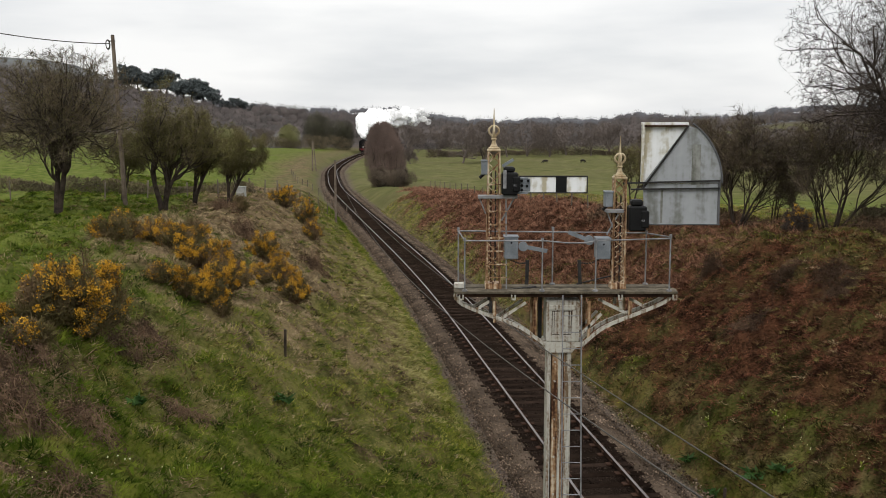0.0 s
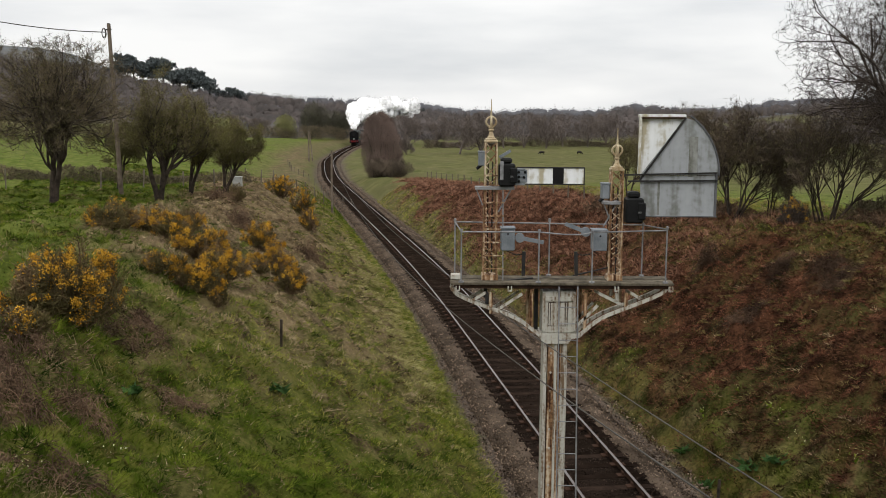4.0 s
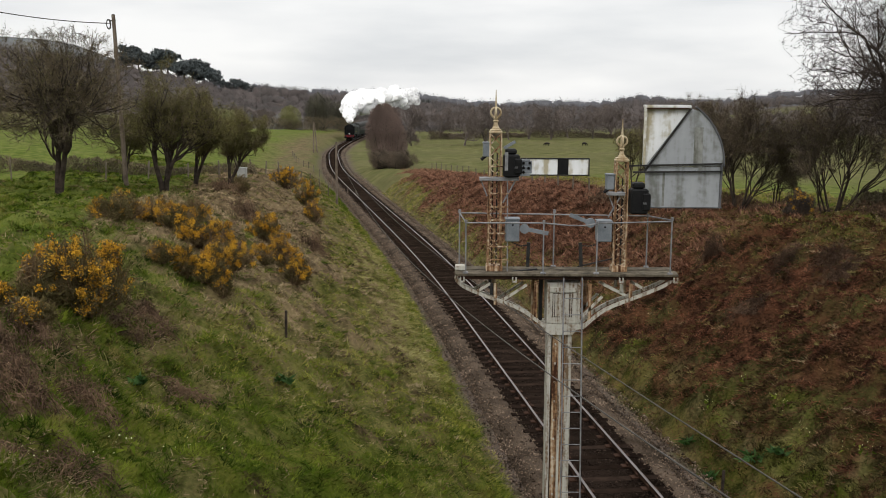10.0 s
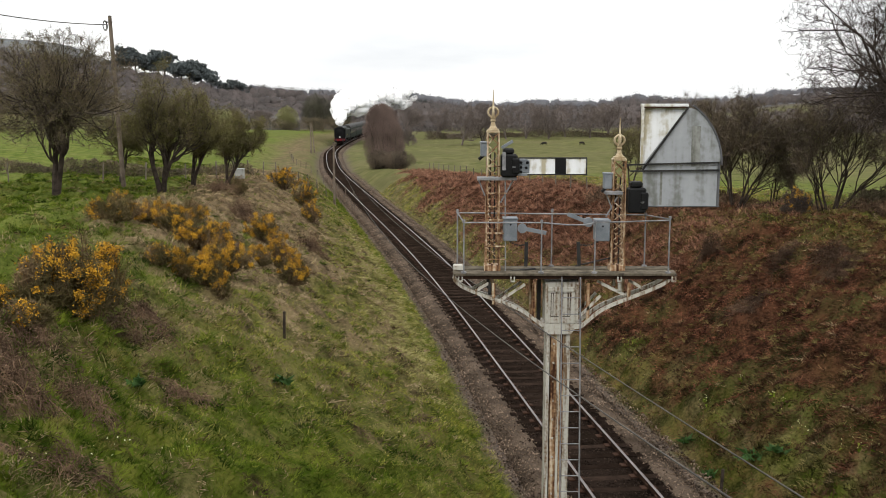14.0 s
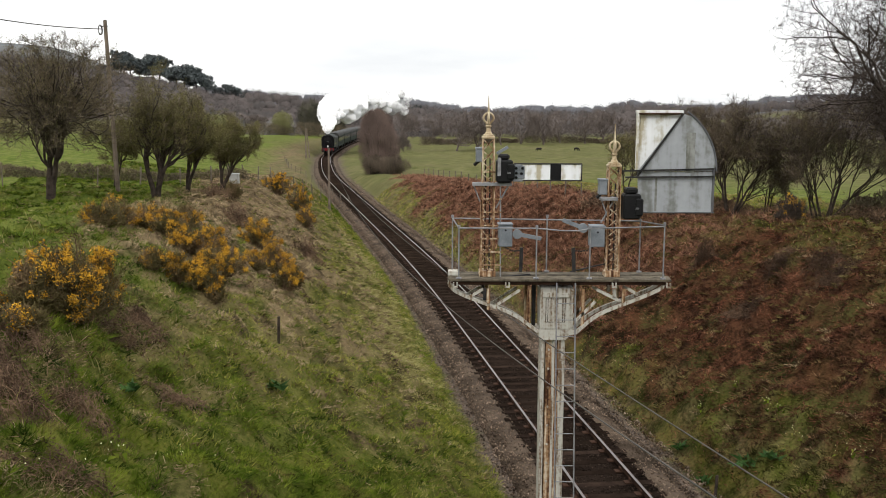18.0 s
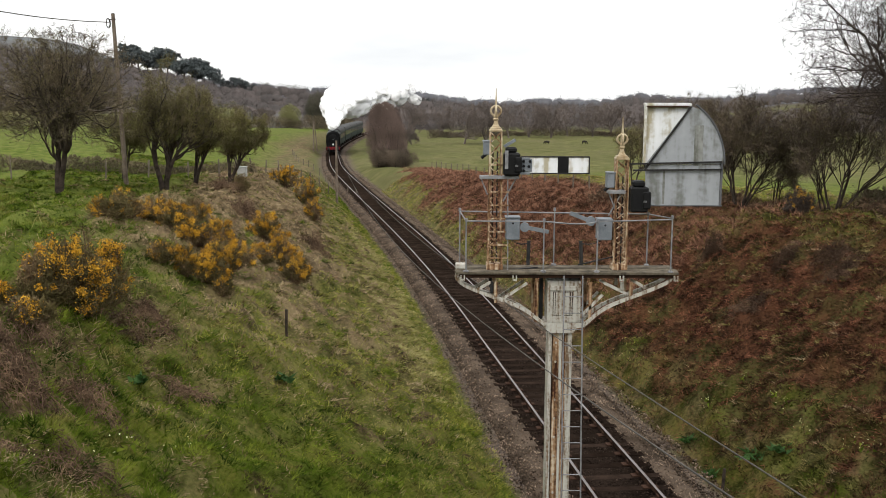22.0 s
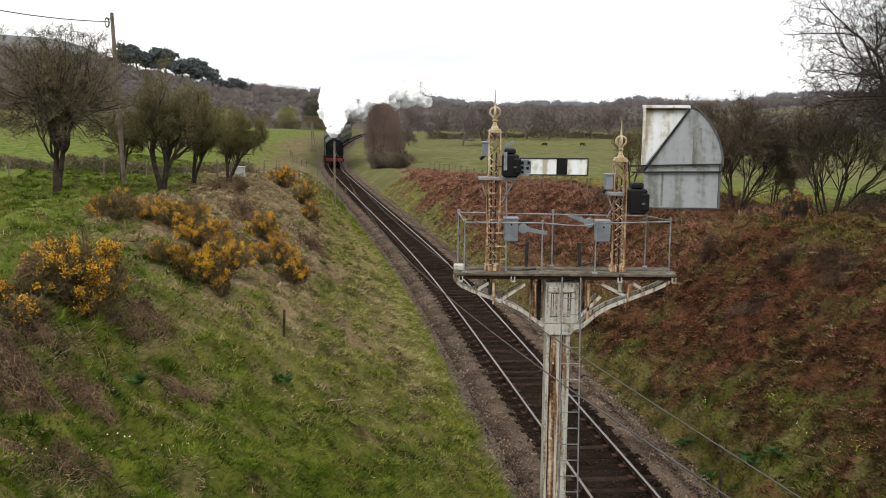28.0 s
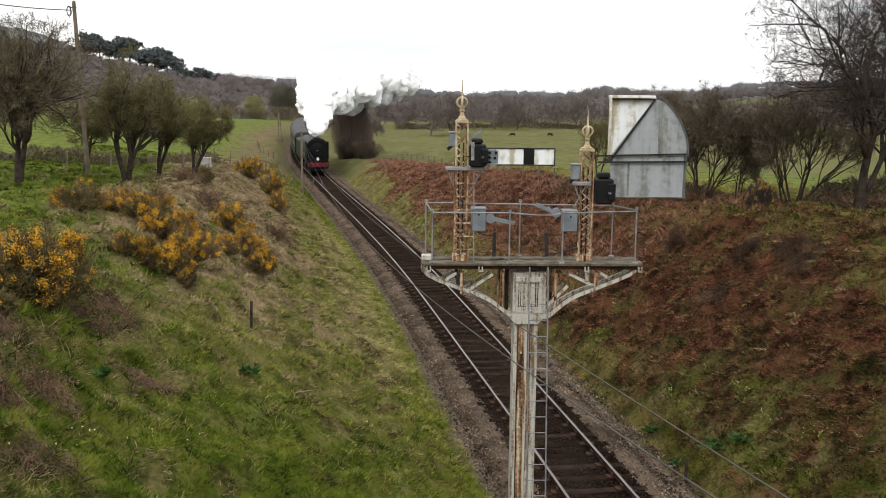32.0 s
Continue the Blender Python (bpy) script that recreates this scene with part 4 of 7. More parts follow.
def lamp(x0, x1, z0, z1):
    """A black signal lamp case with a domed lid and a pale plate."""
    w, h = x1 - x0, z1 - z0
    b = blk("lamp_case", M_BLACK, x0, x1, -0.3, -0.02, z0, z0 + h * 0.8, 0.03, label="black signal lamp case")
    blk("lid", M_BLACK, x0 + w * 0.12, x1 - w * 0.2, -0.27, -0.05, z0 + h * 0.8, z1, 0.03, b)
    blk("side_box", M_BLACK, x1 - w * 0.35, x1 + w * 0.1, -0.33, -0.1, z0 + h * 0.12, z0 + h * 0.66, 0.02, b)
    for dz in (0.0, 0.03):
        blk("label_bar", M_GALV, x0 + w * 0.66, x0 + w * 0.86, -0.336, -0.33, z0 + h * 0.33 + dz * 0.6, z0 + h * 0.345 + dz * 0.6, 0.0, b)
    return b


lamp(-1.020, -0.725, 7.333, 7.839)
blk("lamp_glass", M_GALV, -1.000, -0.939, -0.31, -0.3, 7.455, 7.779, 0.004, label="pale reflecting strip")
lamp(1.251, 1.568, 6.689, 7.251)
for a, b, c, d in ((-1.375, -1.235, 7.688, 7.920), (0.846, 0.989, 7.109, 7.363)):
    r = blk("relay_box", M_GREY, a, b, -0.1, 0.1, c, d, 0.012, label="grey relay box")
    blk("cover", M_GREY, a - 0.01, b + 0.01, -0.11, 0.11, d, d + 0.03, 0.006, r)
    part("stay", rod(bmesh.new(), (a - 0.03, 0, c - 0.06), (a + 0.06, 0, c + 0.02), 0.03), M_BLACK, r)
for a, b, zz in ((-1.434, -0.731, 7.282), (0.862, 1.168, 7.027)):
    p = blk("bracket_plate", M_GALV, a, b, -0.2, 0.05, zz - 0.015, zz + 0.04, 0.005)
    part("stay", rod(bmesh.new(), (b - 0.05, -0.1, zz), (b - 0.28, -0.1, zz - 0.42), 0.014), M_GALV, p)
    part("stay", rod(bmesh.new(), (a + 0.02, -0.1, zz), (a + 0.14, -0.1, zz - 0.3), 0.012), M_GALV, p)
part("horn", bar(bmesh.new(), (-1.002, -0.05, 7.839), (-0.800, -0.05, 7.960), 0.05, 0.05), M_GREY, signal)
for k in range(8):
    blk("step_bar", M_CREAM, -1.281, -0.909, -0.165, -0.15, DZ + 0.2 + 0.24 * k, DZ + 0.222 + 0.24 * k, 0.0)
# rod down the tall doll and motors with balance levers
part("down_rod", rod(bmesh.new(), (-0.915, -0.14, DZ), (-0.935, -0.14, 7.262), 0.012), M_GALV, signal)
for bx0, bx1, bz0, bz1, wx, wz, tx, tz in ((-0.957, -0.711, 6.172, 6.565, -0.619, 6.400, -0.186, 6.317), (0.695, 0.951, 6.172, 6.534, 0.566, 6.514, 0.196, 6.658)):
    mo = blk("motor_box", M_GREY, bx0, bx1, -0.2, 0.1, bz0, bz1, 0.015, label="grey signal motor box with balance lever")
    blk("motor_lid", M_GREY, bx0 - 0.012, bx1 + 0.012, -0.212, 0.11, bz1, bz1 + 0.025, 0.006, mo)
    part("wheel", rod(bmesh.new(), (wx, -0.17, wz), (wx, -0.1, wz), 0.085, None, 18), M_GREY, mo)
    part("lever", bar(bmesh.new(), (wx, -0.14, wz), (tx, -0.14, tz), 0.07, 0.03), M_GREY, mo)
    part("plate_mark", rod(bmesh.new(), ((bx0 + bx1) / 2, -0.206, bz1 - 0.09), ((bx0 + bx1) / 2, -0.2, bz1 - 0.09), 0.018), M_BLACK, mo)
for p0, p1, p2 in (((-0.863, 6.172), (-0.531, 6.100), (-0.541, 5.693)), ((0.802, 6.172), (0.407, 6.100), (0.431, 5.703))):
    bm = bmesh.new()
    for k in range(9):
        f = k / 8
        cx0, cz0 = p0[0] + (p1[0] - p0[0]) * f, p0[1] + (p1[1] - p0[1]) * f - 0.05 * math.sin(math.pi * f)
        rod(bm, (cx0 - 0.018, -0.05, cz0 - 0.008 * (k % 2)), (cx0 + 0.018, -0.05, cz0), 0.013, None, 5)
    part("chain", bm, M_DARKSTEEL, signal)
    part("crank", bar(bmesh.new(), (p1[0], -0.05, p1[1] + 0.04), (p2[0], -0.05, p2[1]), 0.06, 0.05), M_DARKSTEEL, signal)
part("point_rod", bar(bmesh.new(), (-0.857, -0.05, 5.599), (-0.362, -0.05, 5.651), 0.03, 0.04), M_DARKSTEEL, signal)
part("point_rod", bar(bmesh.new(), (0.379, 0.05, 5.682), (1.077, 0.05, 5.850), 0.02, 0.03), M_DARKSTEEL, signal)

# ladder
ladder = thing("ladder", Matrix.Identity(4), "grey steel ladder with round rungs", "")
ladder.parent = signal
LT = -0.5
for a, b in ((0.066, 0.076), (0.396, 0.437)):
    part("stile", rod(bmesh.new(), (a, LT, DZ - 0.05), (b, LT - 0.35, -0.5), 0.014, None, 6), M_GALV, ladder)
for k in range(19):
    zz = DZ - 0.42 - 0.295 * k
    f = (DZ - 0.05 - zz) / (DZ + 0.45)
    part("rung", rod(bmesh.new(), (0.066 + 0.01 * f, LT - 0.35 * f, zz), (0.396 + 0.04 * f, LT - 0.35 * f, zz), 0.009, None, 5), M_GALV, ladder)

M_EDGE = surf("dull_steel_edge", (0.06, 0.062, 0.066), (0.12, 0.12, 0.125), 4, 0.6, 0.1)
# sighting board behind the short doll's arm
board = thing("sighting_board", Matrix.Identity(4), "pale grey quadrant sighting board with algae streaks", "")
board.parent = signal
BY = 0.12
arc = [(1.574, 7.526), (2.343, 8.560)]
for k in range(1, 12):
    a = radians(51 - 51 * k / 12)
    arc.append((1.619 + 1.375 * math.cos(a) * (1 + 0.00 * k), 7.526 + 1.3 * math.sin(a) + 0.03 * math.sin(a)))
arc += [(2.931, 7.556), (2.931, 7.526)]
part("quadrant_panel", prism(bmesh.new(), arc, BY, BY + 0.02), M_BOARD, board)
part("corner_panel", prism(bmesh.new(), ((1.543, 7.516), (1.526, 8.610), (2.375, 8.610), (2.396, 8.421), (1.723, 7.516)), BY + 0.06, BY + 0.08), M_BOARDW, board, "stained white corner panel")
part("lower_panel", prism(bmesh.new(), ((1.571, 7.516), (2.948, 7.516), (2.964, 6.776), (1.594, 6.776)), BY + 0.002, BY + 0.024), M_BOARD, board)
for a, b, c, d, mt in ((1.507, 2.352, 8.570, 8.620, M_BOARDW), (1.524, 1.564, 7.516, 8.570, M_BOARDW), (1.548, 2.333, 8.540, 8.565, M_RUST), (2.927, 2.967, 6.771, 7.556, M_EDGE), (1.584, 2.985, 6.761, 6.781, M_EDGE)):
    blk("frame_strip", mt, a, b, BY - 0.03, BY + 0.05, c, d, 0.004, board)
part("diagonal_strut", bar(bmesh.new(), (1.553, BY - 0.02, 7.424), (2.353, BY - 0.02, 8.560), 0.035, 0.03), M_DARKSTEEL, board)
part("support_bar", bar(bmesh.new(), (1.195, BY - 0.04, 7.526), (2.940, BY - 0.04, 7.571), 0.03, 0.03), M_DARKSTEEL, board)
part("support_bar", bar(bmesh.new(), (1.340, BY - 0.04, 7.414), (2.946, BY - 0.04, 7.434), 0.03, 0.03), M_DARKSTEEL, board)
s = radians(53)
ring = [(1.619 + (1.362 + o) * math.cos(s * (1 - k / 14)), 7.526 + (1.322 + o) * math.sin(s * (1 - k / 14))) for o in (0.0, 0.025) for k in (range(15) if o == 0 else range(14, -1, -1))]
bm = bmesh.new()
for i in range(14):
    j = 29 - i
    prism(bm, (ring[i], ring[i + 1], ring[j - 1], ring[j]), BY - 0.03, BY + 0.05)
part("curved_edge", bm, M_EDGE, board)
blk("streak", M_STAIN, 2.435, 2.593, BY - 0.003, BY - 0.001, 7.495, 8.221, 0.0, board, "green-grey algae streak")
blk("streak", M_STAIN, 1.890, 1.931, BY - 0.002, BY + 0.0, 6.802, 7.394, 0.0, board, "green-grey algae streak")


# ---- trees, bushes and hedges ----
def bow(a, b, rng, wob, n=5):
    """A bent line from a to b."""
    a, b = np.asarray(a, float), np.asarray(b, float)
    t = np.linspace(0, 1, n)[:, None]
    ln = np.linalg.norm(b - a)
    c = (a + b) / 2 + rng.normal(0, wob * ln, 3) + (0, 0, 0.12 * ln)
    p = (1 - t) ** 2 * a + 2 * t * (1 - t) * c + t * t * b
    p[1:-1] += rng.normal(0, wob * ln * 0.22, (n - 2, 3))
    return p


def limbs_of(p, d, ln, n, gnarl, up, centre, radii, rng):
    """Bent branches, all of one order at once, that turn along the crown's edge."""
    pts, h = [p], (ln / (n - 1))[:, None]
    for _ in range(n - 1):
        d = unit(d + rng.normal(0, gnarl, d.shape) + (0, 0, up))
        e = (p - centre) / radii
        out = np.linalg.norm(e, axis=1, keepdims=True)
        edge = 0.86 + 0.3 * vnoise(e[:, :1] * 2.1 + 5, e[:, 2:] * 2.1 + e[:, 1:2] * 1.7)
        pull = np.clip((out - edge) / 0.2, 0, 1)
        d = unit(d - 0.9 * pull * unit(e))
        p = p + d * h * (1 - 0.4 * pull)
        pts.append(p)
    return np.stack(pts, 1)


def tubes(pts, r, seg):
    """Round wood along many lines at once; pts is (lines, points, 3) and r (lines, points)."""
    d = unit(np.gradient(pts, axis=1))
    ref = np.where(np.abs(d[:, :1, 2:]) > 0.7, (1.0, 0, 0), (0, 0, 1.0))
    side = unit(np.cross(d, np.broadcast_to(ref, d.shape)))
    up = np.cross(side, d)
    a = 2 * np.pi * np.arange(seg) / seg
    v = pts[:, :, None] + r[:, :, None, None] * (np.cos(a)[:, None] * side[:, :, None] + np.sin(a)[:, None] * up[:, :, None])
    m, n = pts.shape[:2]
    i = (np.arange(m)[:, None, None] * n + np.arange(n - 1)[None, :, None]) * seg
    k = np.arange(seg)[None, None]
    q = np.stack([i + k, i + (k + 1) % seg, i + seg + (k + 1) % seg, i + seg + k], -1)
    return v.reshape(-1, 3), q.reshape(-1, 4)


def tree(name, x, y, label, seed, stems, crown, kids, mat_twig, twigs, leaves=0, mat_leaf=None, group="", leaf=0.05, tw=0.011, tl=0.4, gnarl=0.2, up=0.06, spread=(18, 62), reach=(1.35, 0.75, 0.42, 0.3), low=0.6, wood=None, bole=1.5):
    """Stems (foot, lean, length, thickness), then orders of branches that fill an uneven crown (offset, height, two radii), twigs and leaves."""
    rng = np.random.default_rng(seed)
    t = thing(name, pose(x, y, gz(x, y) - 0.12), label, "tree", group)
    cx_, cz_, rx, rz = crown
    centre, radii, size = np.array((cx_, 0, cz_)), np.array((rx, rx, rz)), (rx + rz) / 2
    chunks = []
    p = np.array([(f, rng.normal(0, 0.05), 0) for f, _, _, _ in stems], float)
    d = unit(np.array([(lean, rng.normal(0, 0.12), 1) for _, lean, _, _ in stems]))
    ln, r = np.array([st[2] for st in stems], float), np.array([st[3] for st in stems], float)
    pts = limbs_of(p, d, ln, 8, gnarl * 0.45, 0.03, centre, radii * 9, rng)
    pts[:, :, :2] *= (np.linspace(0, 1, 8) ** (bole - 1))[None, :, None]
    rad = r[:, None] * np.linspace(1, 0.62, 8) * (1 + 0.55 * np.exp(-np.arange(8) * 1.4))
    chunks.append(tubes(pts, rad, 9))
    for lev, count in enumerate(kids):
        m, n = pts.shape[:2]
        who = np.repeat(np.arange(m), count)
        s = rng.uniform(low if lev == 0 else 0.25, 1.0, len(who))
        if lev == 0:
            s[::count] = 1.0
        i = np.clip((s * (n - 1)).astype(int), 0, n - 2)
        f = (s * (n - 1) - i)[:, None]
        at = pts[who, i] * (1 - f) + pts[who, i + 1] * f
        along_ = unit(pts[who, i + 1] - pts[who, i])
        perp = unit(np.cross(along_, rng.normal(size=along_.shape)))
        perp = unit(perp + 0.45 * unit((at - centre) / radii))
        ang = np.radians(rng.uniform(*spread, len(who)))[:, None]
        dirs = unit(along_ * np.cos(ang) + perp * np.sin(ang))
        ln = size * reach[lev] * rng.uniform(0.55, 1.25, len(who)) * (1.15 - 0.35 * s)
        r0 = rad[who, i] * rng.uniform(0.45, 0.74, len(who))
        n2 = (8, 7, 5, 4)[lev]
        pts = limbs_of(at, dirs, ln, n2, gnarl, up, centre, radii, rng)
        rad = np.maximum(r0[:, None] * np.linspace(1, 0.35, n2), 0.0035)
        chunks.append(tubes(pts, rad, (7, 5, 3, 3)[lev]))
    linked("trunk", mesh_np("trunk", *joined(chunks), wood or M_BARK, True), t)
    P = pts[:, 1:].reshape(-1, 3)
    D = unit(np.gradient(pts, axis=1)[:, 1:].reshape(-1, 3))
    n = len(P) * twigs
    i = rng.integers(0, len(P), n)
    d = unit(D[i] * 0.7 + rng.normal(0, 0.55, (n, 3)) + (0, 0, 0.08))
    ln = tl * rng.uniform(0.35, 1.3, n)
    base = P[i] + rng.normal(0, 0.02, (n, 3))
    linked("crown", mesh_np("crown", *slivers(base, d, ln, tw, rng, 0.06), mat_twig), t)
    if leaves:
        n2 = len(P) * leaves
        j = rng.integers(0, n, n2)
        b = base[j] + d[j] * (ln[j] * rng.random(n2))[:, None] + rng.normal(0, 0.05, (n2, 3))
        tagged(linked("foliage", mesh_np("foliage", *slivers(b, unit(rng.normal(size=(n2, 3))), leaf * rng.uniform(0.6, 1.4, n2), leaf * 0.8, rng), mat_leaf), t), kind="stuff")
    return t


GL = "trees along the bank top"
tree("hawthorn_tree", -17.3, 43.0, "bare gnarled hawthorn with a forked trunk and budding twigs", 11, ((-0.04, -0.16, 2.5, 0.15), (0.06, 0.16, 2.9, 0.14)), (0.05, 4.85, 4.2, 2.0), (12, 8, 5), M_TWIG_OLIVE, 7, 3, M_LEAF_OLIVE, GL, 0.04, 0.013, 0.42, 0.28, 0.06, reach=(1.6, 0.85, 0.45))
tree("hawthorn_tree", -13.5, 46.2, "dense olive-green hawthorn with a dark forked trunk", 12, ((-0.08, -0.22, 2.6, 0.15), (0.0, 0.02, 3.0, 0.15), (0.08, 0.3, 2.5, 0.12)), (0.1, 4.4, 2.1, 2.15), (7, 6, 4), M_TWIG_OLIVE, 7, 15, M_LEAF_OLIVE, GL, 0.045, up=0.17, reach=(1.5, 0.75, 0.42))
tree("hawthorn_tree", -13.0, 50.0, "small olive-green hawthorn leaning over the bank", 13, ((-0.03, -0.1, 2.1, 0.11), (0.05, 0.25, 2.0, 0.1)), (0.75, 3.6, 1.45, 1.75), (7, 6, 4), M_TWIG_OLIVE, 6, 16, M_LEAF_OLIVE, GL, 0.05, up=0.15)
tree("hawthorn_tree", -12.4, 55.5, "rounded olive-green hawthorn beside a grey cabinet", 14, ((-0.05, -0.12, 1.7, 0.11), (0.06, 0.2, 1.8, 0.12)), (0.35, 3.15, 1.6, 1.5), (7, 6, 4), M_TWIG_OLIVE, 6, 14, M_LEAF_OLIVE, GL, 0.052, up=0.13, reach=(1.45, 0.75, 0.42))
tree("hawthorn_tree", -17.6, 52.5, "young olive hawthorn beside the telegraph pole", 15, ((0.0, 0.0, 2.2, 0.09), (0.05, 0.3, 1.9, 0.07)), (0.2, 3.3, 1.6, 1.5), (6, 5, 5), M_TWIG_OLIVE, 6, 12, M_LEAF_OLIVE, GL, 0.05)
tree("hawthorn_tree", -23.5, 46.0, "bare brown hawthorn at the field edge", 16, ((0.0, -0.1, 2.2, 0.15), (0.1, 0.25, 2.2, 0.13)), (0.2, 4.2, 2.8, 2.1), (7, 6, 5), M_TWIG_BROWN, 6, 4, M_LEAF_OLIVE, GL)
GR = "trees along the far bank"
VASE = dict(gnarl=0.17, up=0.07, spread=(12, 42), low=0.45, reach=(1.1, 0.62, 0.36), bole=1.0)
tree("field_tree", 12.7, 41.5, "bare multi-stemmed thorn tree on the bank top", 21, ((-0.12, -0.25, 1.6, 0.047), (-0.03, -0.05, 2.0, 0.058), (0.05, 0.22, 1.9, 0.055), (0.14, 0.5, 1.8, 0.051), (0.2, 0.8, 1.5, 0.039)), (0.5, 2.95, 2.2, 2.3), (7, 6, 4), M_TWIG_BROWN, 8, 2, M_LEAF_OLIVE, GR, 0.035, **VASE)
tree("field_tree", 11.0, 44.5, "bare brown thorn tree behind the signal", 22, ((-0.1, -0.25, 1.8, 0.047), (0.0, 0.05, 2.2, 0.055), (0.1, 0.3, 2.0, 0.047)), (0.1, 3.6, 1.9, 2.9), (9, 7, 4), M_TWIG_BROWN, 8, 2, M_LEAF_OLIVE, GR, 0.035, **VASE)
tree("field_tree", 14.5, 42.0, "slender bare thorn tree at the fence", 23, ((-0.08, -0.12, 1.3, 0.031), (0.0, 0.06, 1.5, 0.039), (0.06, 0.2, 1.2, 0.031)), (0.0, 1.95, 0.75, 1.4), (4, 3, 3), M_TWIG_OLIVE, 2, 1, M_LEAF_OLIVE, GR, 0.035, **VASE)
tree("field_tree", 15.6, 38.6, "spreading bare thorn tree with many stems", 24, ((-0.25, -0.6, 1.7, 0.039), (-0.14, -0.35, 1.8, 0.047), (-0.05, -0.1, 2.0, 0.055), (0.05, 0.1, 2.0, 0.055), (0.14, 0.4, 2.0, 0.070), (0.2, 0.75, 2.2, 0.058)), (0.1, 2.75, 2.35, 2.05), (6, 5, 4), M_TWIG_BROWN, 6, 2, M_LEAF_OLIVE, GR, 0.035, **VASE)
tree("bare_tree", 17.75, 37.2, "tall bare tree with a spreading crown of fine twigs", 31, ((0.0, -0.02, 6.2, 0.17), (0.12, 0.3, 4.6, 0.12)), (0.5, 7.2, 4.5, 4.7), (14, 8, 6, 4), M_TWIG_DARK, 4, 0, None, GR, tw=0.011, tl=0.26, gnarl=0.2, up=0.06, spread=(25, 62), low=0.36)
tree("bare_tree", 20.6, 40.5, "bare tree behind another at the bank top", 32, ((-0.1, -0.2, 3.6, 0.1), (0.0, 0.1, 4.2, 0.12), (0.1, 0.3, 3.6, 0.09)), (0.0, 5.2, 3.4, 3.8), (8, 6, 4, 3), M_TWIG_DARK, 2, 0, None, GR, tw=0.012, tl=0.34, spread=(20, 55))
tree("field_tree", 12.0, 61.0, "olive-brown thorn tree at the meadow fence", 26, ((-0.08, -0.2, 1.5, 0.06), (0.05, 0.2, 1.6, 0.06)), (0.0, 2.5, 1.35, 2.1), (7, 5, 4), M_TWIG_OLIVE, 5, 6, M_LEAF_OLIVE, GR, **VASE)


def crown_cloud(name, pts, h, r, label, mat, n, seed, sliver=0.06, wide=0.04, low=0.0):
    """Far woods as one mass: rounded bare crowns of many small upright clumps of twigs."""
    rng = np.random.default_rng(seed)
    k = len(pts)
    pts, h, r = np.asarray(pts, float), np.asarray(h) * np.ones(k), np.asarray(r) * np.ones(k)
    idx = np.repeat(np.arange(k), n)
    g = unit(rng.normal(size=(len(idx), 3)) + (0, -0.4, 0.3)) 
    lump = (0.8 + 0.45 * vnoise(g[:, 0] * 2 + idx * 3.7, g[:, 2] * 2 + g[:, 1] * 2)) * rng.random(len(idx)) ** 0.35
    c = pts[idx] + np.stack([g[:, 0] * r[idx] * lump, g[:, 1] * r[idx] * lump, h[idx] * (low + (1 - low) * (0.45 + 0.5 * g[:, 2] * lump))], -1)
    d = unit(rng.normal(0, 0.55, g.shape) + g * (0.5, 0.5, 0.2) + (0, 0, 0.8))
    v2, f2 = slivers(c, d, h[idx] * sliver * rng.uniform(0.5, 1.2, len(idx)), h[idx] * wide * rng.uniform(0.4, 1.2, len(idx)), rng)
    nm2 = np.repeat(unit(g * (0.3, 0.3, 0.5) + (0, -0.5, 0.6)), 3, 0)
    v2, f2 = facing(v2, f2, nm2)
    bm = bmesh.new()
    bmesh.ops.create_icosphere(bm, subdivisions=2, radius=1)
    bv = np.array([v.co for v in bm.verts])
    bf = np.array([[v.index for v in f.verts] for f in bm.faces])
    bm.free()
    mid = bv[bf].mean(1)
    bf = bf[(mid[:, 2] > -0.6) & (mid[:, 1] < 0.4)]
    used, flat = np.unique(bf, return_inverse=True)
    bv, bf = bv[used], flat.reshape(-1, 3)
    i = np.arange(k)[:, None]
    lump = 0.42 + 0.36 * vnoise(bv[None, :, 0] * 2 + i * 3.7, bv[None, :, 2] * 2 + bv[None, :, 1] * 2)
    v1 = pts[:, None] + np.stack([bv[None, :, 0] * r[:, None] * lump, bv[None, :, 1] * r[:, None] * lump, h[:, None] * (low + (1 - low) * (0.42 + 0.5 * bv[None, :, 2] * lump))], -1)
    f1 = (bf[None] + (np.arange(k) * len(bv))[:, None, None]).reshape(-1, 3)
    nm1 = np.tile(unit(bv * (0.25, 0.2, 0.4) + (0, -0.5, 0.6)), (k, 1))
    ob = new(name, mesh_np(name, *joined([(v1.reshape(-1, 3), f1), (v2, f2)]), mat, normals=np.concatenate([nm1, nm2])))
    return tagged(ob, label, "trees", kind="stuff")


def place(xs, ys, dz=0.0):
    xs, ys = np.asarray(xs, float), np.asarray(ys, float)
    return np.stack([xs, ys, ground_z(xs, ys) + dz], -1)


